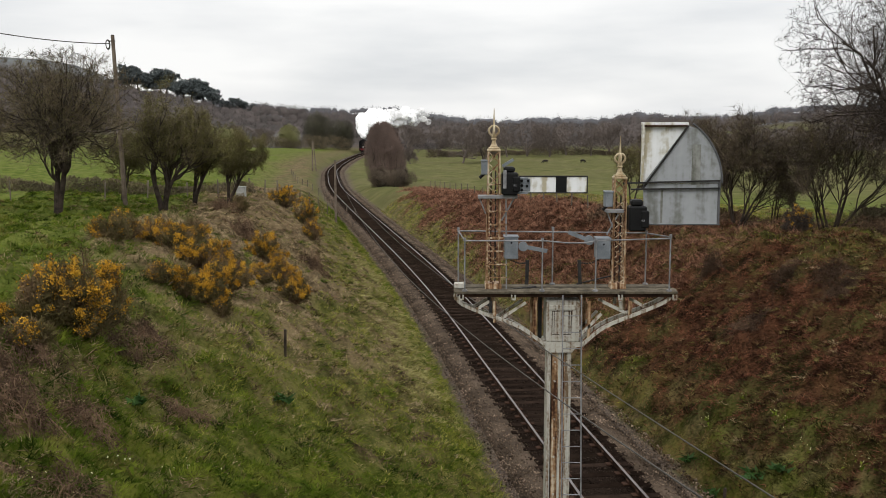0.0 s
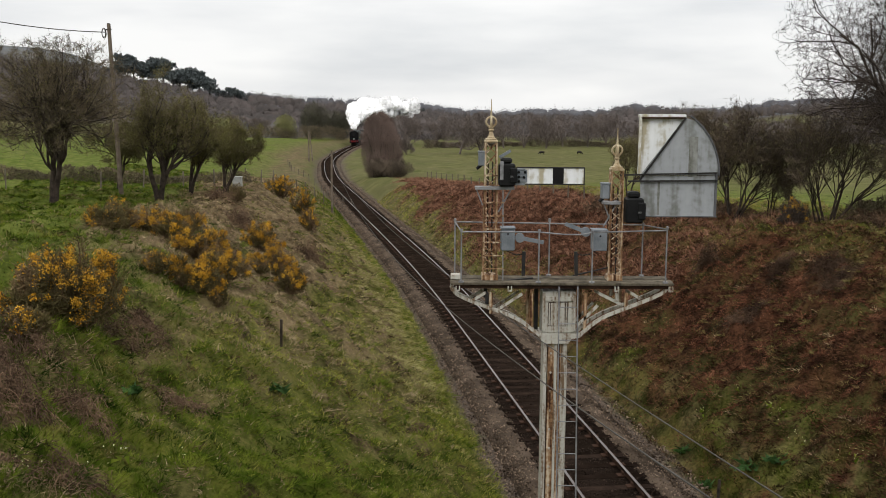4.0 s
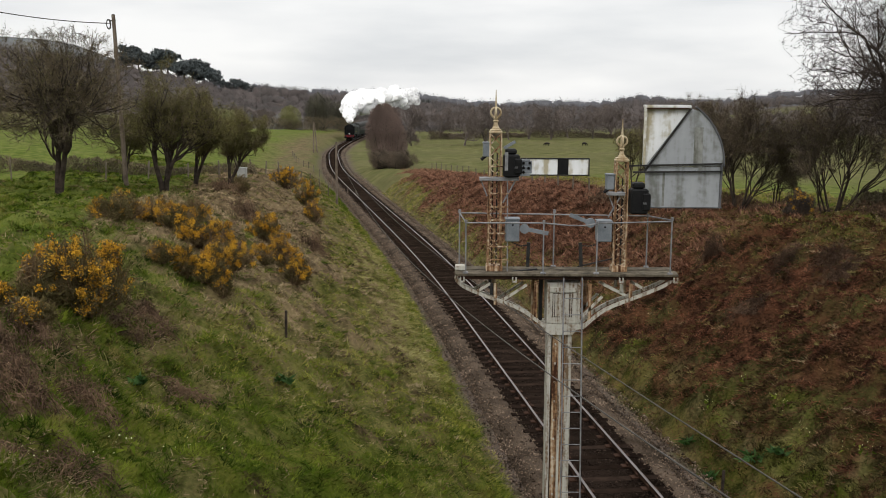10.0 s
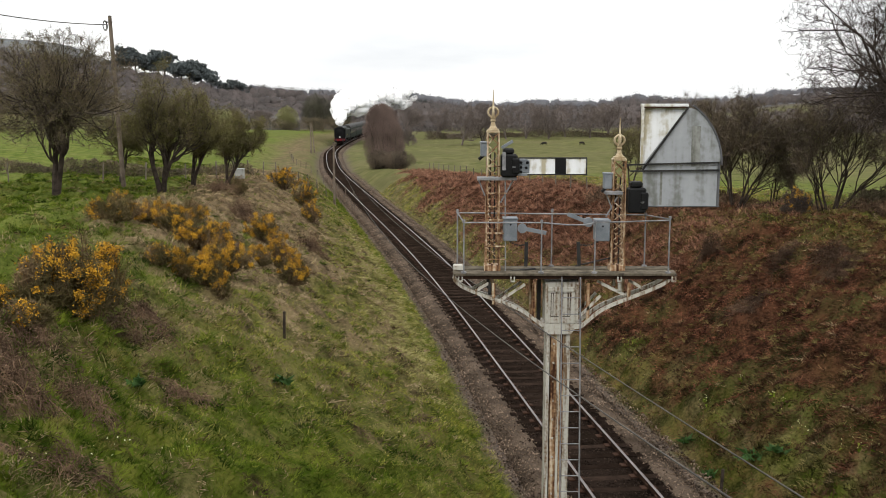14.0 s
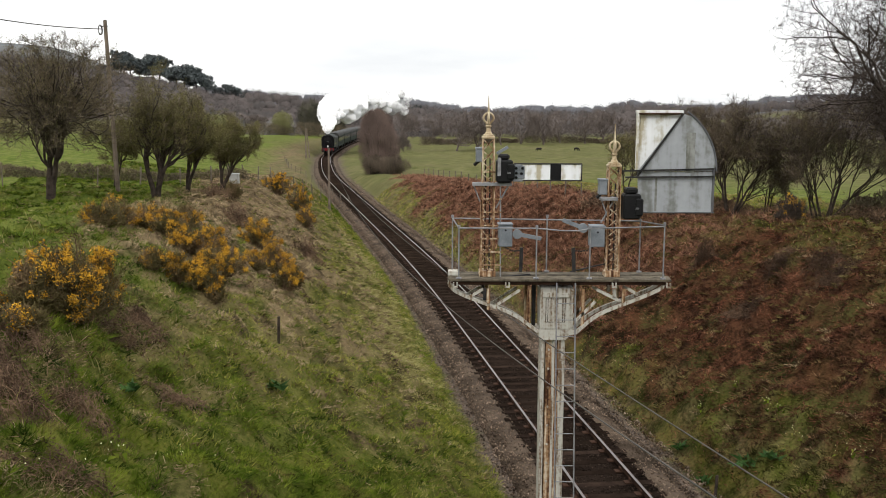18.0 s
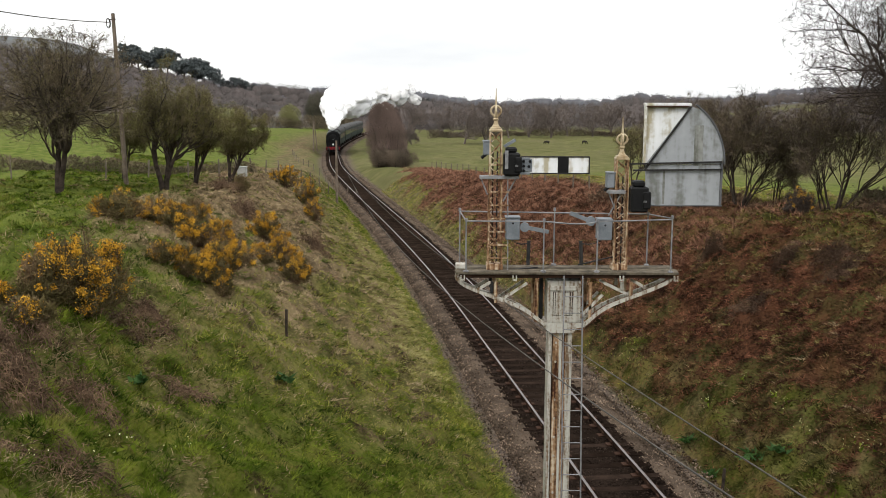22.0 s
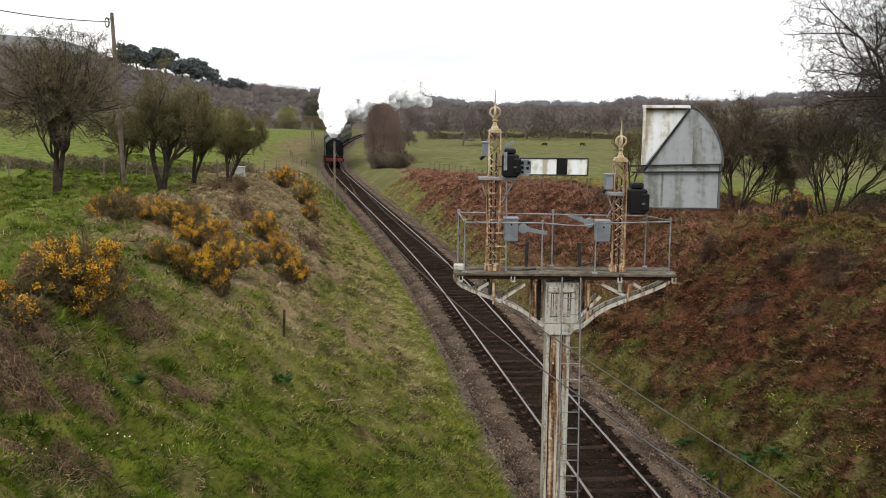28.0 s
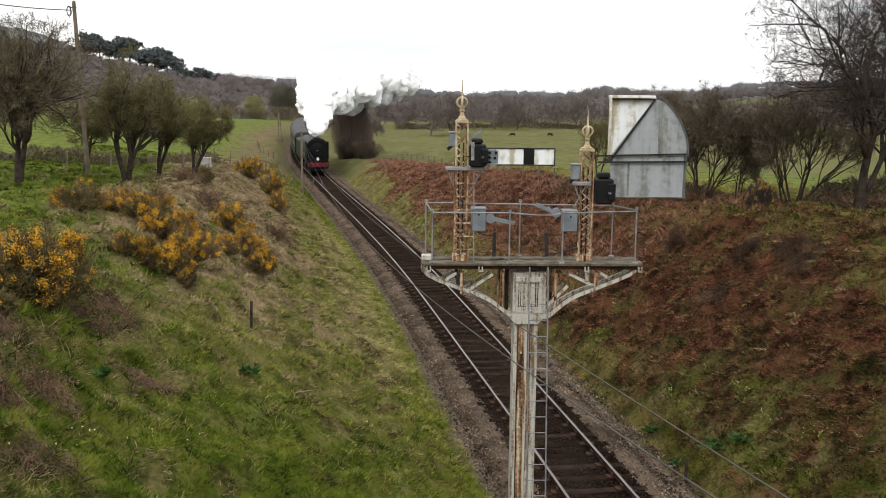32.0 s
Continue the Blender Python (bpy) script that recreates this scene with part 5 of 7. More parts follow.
# wooded hillsides
rng = np.random.default_rng(41)
r = np.concatenate([rng.uniform(335, 520, 620), rng.uniform(480, 900, 1250), rng.uniform(430, 760, 420)])
az = np.concatenate([rng.uniform(-0.6, 0.6, 1870), rng.uniform(-0.6, -0.2, 420)])
hx, hy = r * np.sin(np.arctan(az)), r * np.cos(np.arctan(az))
keep = wooded(hx, hy)
r, hx, hy = r[keep], hx[keep], hy[keep]
crown_cloud("hill_woods", place(hx, hy), rng.uniform(0.55, 1.0, len(hx)) * np.interp(r, (335, 480, 620), (8.2, 9.0, 11)), rng.uniform(3.0, 6.5, len(hx)), "grey-brown leafless woods covering the hills", M_WOODS, 160, 42, sliver=0.16, wide=0.024)
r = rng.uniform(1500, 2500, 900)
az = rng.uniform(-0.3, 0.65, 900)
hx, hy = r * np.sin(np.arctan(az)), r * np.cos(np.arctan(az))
crown_cloud("distant_woods", place(hx, hy), rng.uniform(12, 20, len(hx)), rng.uniform(8, 14, len(hx)), "far-ridge woods coloured pale blue-grey for haze", M_WOODS_HAZE, 70, 43, sliver=0.15, wide=0.03)


# pine clump on the left hill
def pine(x, y, h, seed):
    rng = np.random.default_rng(seed)
    t = thing("pine_tree", pose(x, y, gz(x, y) - 0.3), "dark flat-topped pine on the hilltop", "tree", "pines on the hill")
    linked("trunk", mesh_np("trunk", *tube([(0, 0, 0), (0.2, 0, h * 0.4), (0, 0.2, h * 0.85)], (h * 0.03, h * 0.022, h * 0.01), 6), M_BARK, True), t)
    ch = []
    for k in range(11):
        c = np.array((rng.normal(0, h * 0.19), rng.normal(0, h * 0.19), h * rng.uniform(0.48, 0.93)))
        n = 130
        g = unit(rng.normal(size=(n, 3))) * rng.random((n, 1)) ** 0.4 * (h * 0.2, h * 0.2, h * 0.1)
        ch.append(slivers(c + g, unit(rng.normal(size=(n, 3)) + (0, 0, 0.5)), h * 0.09, h * 0.05, rng))
    linked("crown", mesh_np("crown", *joined(ch), M_PINE), t)


rng = np.random.default_rng(44)
for k in range(11):
    a = -0.333 + 0.096 * k / 10 + rng.normal(0, 0.002)
    rr = rng.uniform(670, 715)
    pine(rr * a, rr, rng.uniform(20, 26) * (1 - 0.3 * abs(k - 4) / 7), 60 + k)
for a, rr, h in ((-0.221, 700, 13), (-0.212, 705, 15), (-0.197, 700, 10), (-0.02, 720, 9), (-0.014, 725, 7)):
    pine(rr * a, rr, h, int(h * 7 + rr))


# ---- the brown willow clump by the track, field trees and hedges ----
def thicket(name, x, y, h, rx, ry, label, mat, seed, stems=60, twigs=9000, group="", tw=0.03, tl=1.3):
    """A many-stemmed bush: stems from the ground, and a mass of fine twigs."""
    rng = np.random.default_rng(seed)
    t = thing(name, pose(x, y, gz(x, y) - 0.1), label, "bush" if h < 9 else "tree", group)
    ch = []
    for k in range(stems):
        a, f = rng.uniform(0, 2 * math.pi), rng.random() ** 0.5
        p0 = np.array((rx * 0.4 * f * math.cos(a), ry * 0.55 * f * math.sin(a), 0))
        p2 = np.array((rx * 0.5 * f * math.cos(a), ry * 0.5 * f * math.sin(a), h * rng.uniform(0.5, 0.85)))
        rr = min(0.06, 0.011 * h + 0.002)
        ch.append(tube([p0, (p0 + p2) / 2 + rng.normal(0, 0.03 * h, 3), p2], (rr, rr * 0.75, rr * 0.25), 4))
    linked("trunk", mesh_np("trunk", *joined(ch), M_BARK, True), t)
    g = unit(rng.normal(size=(twigs, 3))) * rng.random((twigs, 1)) ** 0.42
    lump = 0.62 + 0.5 * vnoise(g[:, 0] * 2.5 + seed, g[:, 2] * 2.5 + g[:, 1] * 2) + 0.3 * vnoise(g[:, 0] * 7 + seed, g[:, 2] * 7 + g[:, 1] * 6)
    wide = 1 + 0.0 * np.abs(g[:, 2])
    c = np.stack([g[:, 0] * rx * lump * wide, g[:, 1] * ry * lump * wide, h * (0.46 + 0.46 * g[:, 2] * lump)], -1)
    c[:, 2] = np.maximum(c[:, 2], 0.05)
    d = unit(g * (0.8, 0.8, 0.5) + (0, 0, 0.35) + rng.normal(0, 0.5, g.shape))
    nm = np.repeat(unit(g + (0, -0.3, 0.35)), 3, 0)
    linked("crown", mesh_np("crown", *facing(*slivers(c, d, tl * rng.uniform(0.5, 1.3, twigs), tw, rng), nm), mat, normals=nm), t)
    return t


def willow(x, y, h, w, label, seed, twigs):
    """An egg-shaped thicket of upright stems, narrowing to a leaning top, in a haze of fine shoots."""
    rng = np.random.default_rng(seed)
    t = thing("willow_bush", pose(x, y, gz(x, y) - 0.1), label, "bush")

    def girth(f):
        return w * np.interp(f, (0, 0.12, 0.35, 0.6, 0.8, 0.92, 1.0), (0.84, 0.96, 1.0, 1.0, 0.9, 0.7, 0.3))

    ch = []
    for k in range(34):
        a, f = rng.uniform(0, 2 * math.pi), rng.random() ** 0.5
        top = rng.uniform(0.6, 0.97) * (1 - 0.25 * f)
        foot = np.array((0.55 * w * f * math.cos(a), 0.55 * w * f * math.sin(a), 0))
        tip = np.array((girth(top) * f * math.cos(a) - 0.09 * w * top, girth(top) * f * math.sin(a), h * top))
        ch.append(tube(bow(foot, tip, rng, 0.05, 6), np.linspace(0.06, 0.012, 6), 4))
    linked("trunk", mesh_np("trunk", *joined(ch), M_BARK, True), t)
    f, a = rng.random(twigs) ** 0.85, rng.uniform(0, 2 * math.pi, twigs)
    lump = 0.68 + 0.46 * vnoise(np.cos(a) * 2 + f * 4 + seed, np.sin(a) * 2 + f * 3)
    r = girth(f) * lump * rng.random(twigs) ** 0.38
    c = np.stack([r * np.cos(a) - 0.3 * w * f ** 2, r * np.sin(a), h * f * (0.93 + 0.1 * vnoise(np.cos(a) * 3 + 4, np.sin(a) * 3))], -1)
    g = np.stack([np.cos(a), np.sin(a), np.zeros(twigs)], -1)
    d = unit(g * 0.4 + (0, 0, 0.5) + rng.normal(0, 0.5, g.shape))
    nm = np.repeat(unit(g * 0.8 + (0, -0.35, 0.2) + np.stack([0 * f, 0 * f, f * 0.8], -1)), 3, 0)
    linked("crown", mesh_np("crown", *facing(*slivers(c, d, 0.45 * rng.uniform(0.5, 1.3, twigs), 0.019, rng), nm), M_TWIG_RED, normals=nm), t)


willow(-7.3, 126, 8.2, 2.75, "tall reddish-brown leafless willow clump beside the railway", 71, 52000)
thicket("bramble_bush", -5.7, 120, 2.6, 2.0, 1.6, "low brown bramble thicket at the willow's foot", M_TWIG_BROWN, 73, 30, 7000, tl=0.4)
thicket("bramble_bush", -8.0, 123, 2.6, 1.5, 1.5, "dark bramble thicket under the willow", M_TWIG_BROWN, 74, 30, 5000, tl=0.4)
GF = "bare trees in the far fields"
FAR_TREES = ((-7.2, 208, 3.7, 1.4), (4.2, 210, 8.8, 4.1), (9.0, 214, 8.4, 4.0), (16.5, 250, 8.8, 4.2), (22, 254, 8.6, 4.0), (27.5, 250, 8.2, 3.6), (33.5, 264, 8.4, 4.0), (40, 262, 8.0, 3.8),
             (47.5, 276, 8.6, 3.8), (54, 272, 7.0, 3.4), (-1.5, 262, 7.6, 4.0), (-10, 270, 8.0, 4.4), (62, 268, 8.4, 4.2), (-52, 276, 5.2, 3.2), (-60, 280, 6, 4), (-70, 272, 6.5, 4.5))
for k, (x, y, h, r) in enumerate(FAR_TREES):
    rr = np.random.default_rng(80 + k)
    feet = [(rr.normal(0, 0.15), rr.normal(0, 0.3), h * rr.uniform(0.3, 0.45), 0.02 * h) for _ in range(2 + k % 3)]
    tree("far_tree", x, y, "leafless brown tree at the far field's edge", 80 + k, feet, (0.0, h * 0.56, r * 1.1, h * 0.44), (6, 5, 3), M_TWIG_FAR, 4, 0, None, GF, tw=0.045, tl=0.75, spread=(15, 55), up=0.08, low=0.4, wood=M_TWIG_FAR)
M_IVY = surf("ivy_leaves", (0.034, 0.035, 0.022), (0.08, 0.074, 0.048), 0.4, 0.8, 0, island=0.25)
thicket("ivy_clad_tree", -37.5, 290, 11.5, 4.6, 4.2, "dense olive-brown tree with ivy behind the meadow", M_IVY, 118, 14, 12000, "", 0.06, 0.8)
thicket("ivy_clad_tree", -31.5, 300, 10.0, 4.2, 4.0, "dense olive-brown tree with ivy beside the railway", M_IVY, 119, 14, 11000, "", 0.06, 0.8)
t = thicket("spring_tree", -43, 268, 7.2, 2.8, 2.8, "rounded tree in fresh yellow-green leaf", M_FRESH, 120, 10, 6000, "", 0.18, 0.35)
t = thicket("spring_tree", -60, 262, 6, 4.2, 3.6, "rounded tree in fresh yellow-green leaf", M_FRESH, 121, 10, 5000, "", 0.18, 0.35)


def hedge(name, pts, h, w, label, seed, mat=M_HEDGE, dens=60):
    rng = np.random.default_rng(seed)
    p = np.array(pts, float)
    seg = np.hypot(*np.diff(p, axis=0).T)
    s = np.concatenate([[0], np.cumsum(seg)])
    n = int(s[-1] * dens)
    q = rng.uniform(0, s[-1], n)
    x, y = np.interp(q, s, p[:, 0]) + rng.normal(0, w * 0.4, n), np.interp(q, s, p[:, 1]) + rng.normal(0, w * 0.4, n)
    hh = h * (0.6 + 0.8 * vnoise(q * 0.35, q * 0 + seed))
    c = place(x, y)
    c[:, 2] += hh * rng.random(n) ** 0.8
    d = unit(rng.normal(0, 0.6, (n, 3)) + (0, 0, 0.5))
    return tagged(new(name, mesh_np(name, *slivers(c, d, min(0.3, h * 0.22) * rng.uniform(0.5, 1.3, n), 0.03 + 0.0003 * y, rng), mat)), label, "hedge", kind="stuff")


hedge("field_hedge", ((-60, 68), (-36, 64), (-22, 62), (-13, 66)), 0.8, 0.6, "clipped brown winter hedge across the field", 131, dens=600)
hedge("field_hedge", ((-75, 262), (-45, 262), (-28, 285)), 3.2, 3, "brown hedge at the end of the meadow", 132, dens=260)
hedge("field_hedge", ((-4, 245), (16, 262), (40, 268), (75, 262)), 1.6, 1.2, "low winter hedge between the meadows", 133, M_TWIG_BROWN, dens=300)
hedge("field_hedge", ((-12, 318), (20, 322), (60, 318), (110, 310)), 2.6, 5, "dark brush below the woods", 134, M_WOODS, dens=300)
hedge("field_hedge", ((8.2, 52), (11, 46), (13.5, 41.5), (17, 38), (24, 35)), 0.55, 0.9, "brown brambles along the bank top", 135, M_BRAMBLE, dens=900)
hedge("field_hedge", ((16.9, 39.2), (18.5, 39.5), (21, 39), (25, 38.5)), 0.95, 0.8, "tangled olive-brown hedge at the meadow's edge", 136, M_TWIG_OLIVE, dens=1100)


# ---- fences ----
def fence(pts, gap, h, label, wires=3):
    p = np.array(pts, float)
    s = np.concatenate([[0], np.cumsum(np.hypot(*np.diff(p, axis=0).T))])
    f = thing("wire_fence", Matrix.Identity(4), label, "fence")
    bm = box(bmesh.new(), -0.035, 0.035, -0.035, 0.035, -0.35, h, 0.008)
    me = bpy.data.meshes.new("fence_post")
    bm.to_mesh(me)
    bm.free()
    me.materials.append(M_FENCE)
    tops = []
    q = np.arange(0, s[-1], gap)
    for a in q:
        x, y = float(np.interp(a, s, p[:, 0])), float(np.interp(a, s, p[:, 1]))
        z = gz(x, y)
        o = linked("fence_post", me, f, (x, y, z), random.uniform(-0.3, 0.3))
        o.rotation_euler = (random.uniform(-0.06, 0.06), random.uniform(-0.06, 0.06), random.uniform(0, 1))
        tops.append((x, y, z))
    for k in range(wires):
        v, w = tube([(x, y, z + h * (0.35 + 0.28 * k)) for x, y, z in tops], 0.004, 3)
        linked("fence_wire", mesh_np("fence_wire", v, w, M_DARKSTEEL), f)
    return f


fence(((-8.5, 92), (-14, 110), (-20, 130), (-23.5, 148)), 4.2, 0.85, "weathered post and wire fence along the railway")
fence(((-40, 56), (-28, 54), (-20, 55), (-14.5, 60), (-12.5, 70), (-9.5, 88)), 2.6, 1.2, "weathered post and wire fence on the bank top")
fence(((-1.5, 112), (2.4, 90), (6.2, 70), (9.0, 55), (11, 49), (15, 45), (24, 43), (36, 41)), 3.1, 0.9, "weathered post and wire fence at the far bank top")

# ---- poles and wires ----
def pole(x, y, h, lean, label, r=0.13):
    t = thing("telegraph_pole", pose(x, y, gz(x, y) - 0.3, 0, lean, 0), label, "pole")
    linked("shaft", mesh_np("shaft", *tube([(0, 0, 0), (0, 0, h * 0.5), (0, 0, h)], (r, r * 0.88, r * 0.75), 10), M_POLE, True), t)
    part("cap", lathe(bmesh.new(), ((r * 0.76, 0), (r * 0.7, 0.03), (r * 0.3, 0.06)), 10, (0, 0, h - 0.02)), M_DARKSTEEL, t)
    part("insulator", rod(bmesh.new(), (-0.2, 0, h - 0.28), (0.12, 0, h - 0.28), 0.03), M_DARKSTEEL, t)
    return t


big = pole(-16.6, 50.0, 8.95, -1.9, "leaning weathered timber telegraph pole", 0.12)
for k in range(3):
    s = np.linspace(0, 2 * math.pi, 14)
    v, q = tube(np.stack([-0.28 + (0.14 + 0.03 * k) * np.cos(s) * 0.6, 0.02 * k + 0 * s, 8.5 + (0.2 + 0.03 * k) * np.sin(s)], -1), 0.014, 4)
    linked("cable_coil", mesh_np("cable_coil", v, q, M_WIRE), big)
small = pole(-8.45, 75.0, 5.25, 0.0, "thin timber pole carrying cables beside the track", 0.1)
pole(-22.6, 166, 5.6, 0.0, "timber telegraph pole by the railway fence", 0.13)
pole(-22.75, 172, 5.6, -5.0, "strutted timber telegraph pole by the railway fence", 0.11)


def cable(name, ends, sag_pts, r, label):
    """A hanging cable from end to end; sag_pts are (share of the way, height)."""
    a, b = np.array(ends[0], float), np.array(ends[1], float)
    s = np.linspace(0, 1, 60)
    co_ = np.polyfit([p[0] for p in sag_pts], [p[1] for p in sag_pts], min(3, len(sag_pts) - 1))
    pts = a + (b - a) * s[:, None]
    pts[:, 2] = np.polyval(co_, s)
    return tagged(new(name, mesh_np(name, *tube(pts, r, 5), M_WIRE, True)), label, "cable")


# cables from the thin pole to the bridge, and the line from the tall pole
def share(y):
    return (75 - y) / 70.5


cable("overhead_cable", ((-8.4, 75, 5), (2.0, 4.5, 6)), ((share(75), 4.95), (share(44), 4.25), (share(25), 4.64), (share(20), 4.86), (share(13.5), 5.45), (share(9.9), 5.74), (share(4.5), 6.26)), 0.0075, "thin dark cable slung over the track")
cable("overhead_cable", ((-8.3, 75, 5), (3.1, 4.5, 6)), ((share(75), 4.85), (share(44), 4.3), (share(14.4), 5.2), (share(11), 5.41), (share(9.1), 5.52), (share(7.2), 5.64), (share(4.5), 5.85)), 0.0075, "thin dark cable slung over the track")
cable("overhead_line", ((-17.05, 50, 12.2), (-40, 44, 13.5)), ((0, 12.62), (0.127, 12.76), (0.25, 13.15), (0.6, 15.2)), 0.025, "black overhead line from the telegraph pole")

# ---- cabinet, stakes, cows, houses ----
cab_ = thing("trackside_cabinet", pose(-12.65, 60.0, gz(-12.65, 60.0) - 0.05), "small pale grey steel cabinet on the bank", "cabinet")
part("body", box(bmesh.new(), -0.27, 0.27, -0.22, 0.22, 0, 0.78, 0.015), M_CABINET, cab_)
part("roof", box(bmesh.new(), -0.3, 0.3, -0.25, 0.25, 0.78, 0.82, 0.012), M_CABINET, cab_)
part("door", box(bmesh.new(), -0.23, 0.23, -0.232, -0.22, 0.08, 0.74, 0.004), M_CABINET, cab_)
part("handle", box(bmesh.new(), 0.16, 0.19, -0.25, -0.232, 0.36, 0.46, 0.004), M_DARKSTEEL, cab_)


def stake(x, y, h, label):
    bm = box(bmesh.new(), -0.03, 0.03, -0.03, 0.03, -0.3, h, 0.008)
    s = part("marker_stake", bm, M_BARK)
    s.matrix_world = pose(x, y, gz(x, y), 2, 1, 20)
    return tagged(s, label, "stake")


def cow(x, y, rz, label):
    t = thing("cow", pose(x, y, gz(x, y) - 0.02, 0, 0, rz), label, "cow", "grazing cattle")
    t.scale = (0.56, 0.56, 0.56)
    bm = bmesh.new()
    bmesh.ops.create_uvsphere(bm, u_segments=14, v_segments=9, radius=1, matrix=Matrix.LocRotScale((0, 0, 1.0), None, (1.05, 0.42, 0.42)))
    part("body", bm, M_COW, t)
    bm = bmesh.new()
    rod(bm, (0.85, 0, 1.05), (1.35, 0, 0.55), 0.26, 0.15, 10)
    part("neck", bm, M_COW, t)
    bm = bmesh.new()
    bmesh.ops.create_uvsphere(bm, u_segments=10, v_segments=7, radius=1, matrix=Matrix.LocRotScale((1.45, 0, 0.38), Euler((0, 0.9, 0)), (0.32, 0.15, 0.16)))
    part("head", bm, M_COW, t)
    for a in (-0.7, 0.7):
        for b in (-0.2, 0.2):
            part("leg", rod(bmesh.new(), (a, b, 0.85), (a, b, -0.03), 0.13, 0.07, 7), M_COW, t)
    part("tail", rod(bmesh.new(), (-1.03, 0, 1.1), (-1.12, 0, 0.45), 0.03, 0.02, 5), M_COW, t)


cow(22.5, 213, 185, "black cow grazing in the far meadow")
cow(31.0, 215, 20, "black cow grazing in the far meadow")
cow(38.3, 205, 100, "black cow standing by a far tree")


def house(x, y, w, d, h, rz, label):
    t = thing("house", pose(x, y, gz(x, y) - 0.3, 0, 0, rz), label, "house")
    part("wall", box(bmesh.new(), -w / 2, w / 2, -d / 2, d / 2, 0, h, 0.03), M_WALLW, t)
    bm = bmesh.new()
    e = 0.4
    p = [bm.verts.new(c) for c in ((-w / 2 - e, -d / 2 - e, h), (w / 2 + e, -d / 2 - e, h), (w / 2 + e, d / 2 + e, h), (-w / 2 - e, d / 2 + e, h), (-w / 2 - e, 0, h + d * 0.42), (w / 2 + e, 0, h + d * 0.42))]
    for f in ((0, 1, 5, 4), (2, 3, 4, 5), (1, 2, 5), (3, 0, 4), (3, 2, 1, 0)):
        bm.faces.new([p[k] for k in f])
    roof = part("roof", bm, M_TILE, t)
    part("chimney", box(bmesh.new(), w * 0.25, w * 0.25 + 0.7, -0.4, 0.4, h + d * 0.2, h + d * 0.42 + 1.0, 0.02), M_TILE, roof)
    for k in range(3):
        a = -w / 2 + w * (k + 0.5) / 3
        win = part("window", box(bmesh.new(), a - 0.6, a + 0.6, -d / 2 - 0.04, -d / 2 + 0.02, h * 0.35, h * 0.75), M_WALLW, t)
        part("pane", box(bmesh.new(), a - 0.5, a + 0.5, -d / 2 - 0.06, -d / 2 - 0.045, h * 0.39, h * 0.71), M_GLASS, win)


house(-44.5, 284, 5, 4, 2.6, 15, "white cottage with a slate roof among trees")
house(-72, 340, 7, 6, 4, -10, "white cottage with a slate roof on the hillside")
house(-49, 290, 6, 5, 2.8, 30, "low white cottage with a slate roof among trees")


# ---- gorse ----
def gorse(x, y, r, h, label, seed, yellow=1.0, mat=M_GORSE_G, thick=1.0):
    """A scraggly bush: branches bowing up and out, spines along them, flowers in sprays at their ends."""
    rng = np.random.default_rng(seed)
    t = thing("gorse_bush", pose(x, y, gz(x, y) - 0.06), label, "bush", "gorse on the bank")
    st, sp, fl = [], [], []
    for k in range(int(46 + 30 * r)):
        a, f = rng.uniform(0, 2 * math.pi), rng.random() ** 0.6
        foot = np.array((r * 0.35 * f * math.cos(a), r * 0.3 * f * math.sin(a), 0))
        tip = np.array((r * 1.1 * f * math.cos(a), r * 0.9 * f * math.sin(a), h * (1.08 - 0.55 * f * f) * rng.uniform(0.42, 1.2)))
        p = bow(foot, tip, rng, 0.16, 7)
        st.append(tube(p, np.linspace(0.02, 0.006, 7), 3))
        n = int(70 * thick)
        s = rng.uniform(0.3, 1.05, n)
        c = np.stack([np.interp(s, np.linspace(0, 1, 7), p[:, j]) for j in range(3)], -1) + rng.normal(0, 0.05, (n, 3))
        c[:, 2] = np.maximum(c[:, 2], 0.03)
        ax = unit(tip - foot)
        sp.append(slivers(c, unit(ax * 0.5 + rng.normal(0, 0.6, (n, 3)) + (0, 0, 0.2)), 0.13 * rng.uniform(0.5, 1.4, n), 0.016 * thick ** 0.5, rng))
        if rng.random() < 0.12 + 0.6 * yellow and yellow > 0.03:
            n = int(185 * rng.uniform(0.2, 1.3) * (0.4 + 0.6 * yellow))
            s = 1.06 - rng.uniform(0.15, 0.4) * rng.random(n) ** 1.3
            c = np.stack([np.interp(s, np.linspace(0, 1, 7), p[:, j]) for j in range(3)], -1) + rng.normal(0, 0.04, (n, 3)) + (0, -0.02, 0.04)
            c[:, 2] = np.maximum(c[:, 2], 0.06)
            fl.append(slivers(c, unit(rng.normal(size=c.shape)), 0.03, 0.026, rng))
    linked("trunk", mesh_np("trunk", *joined(st), M_BRAMBLE, True), t)
    tagged(linked("foliage", mesh_np("foliage", *joined(sp), mat), t), kind="stuff")
    if fl:
        tagged(linked("blossom", mesh_np("blossom", *joined(fl), M_GORSE_Y), t, label="bright yellow flowers"), kind="stuff")


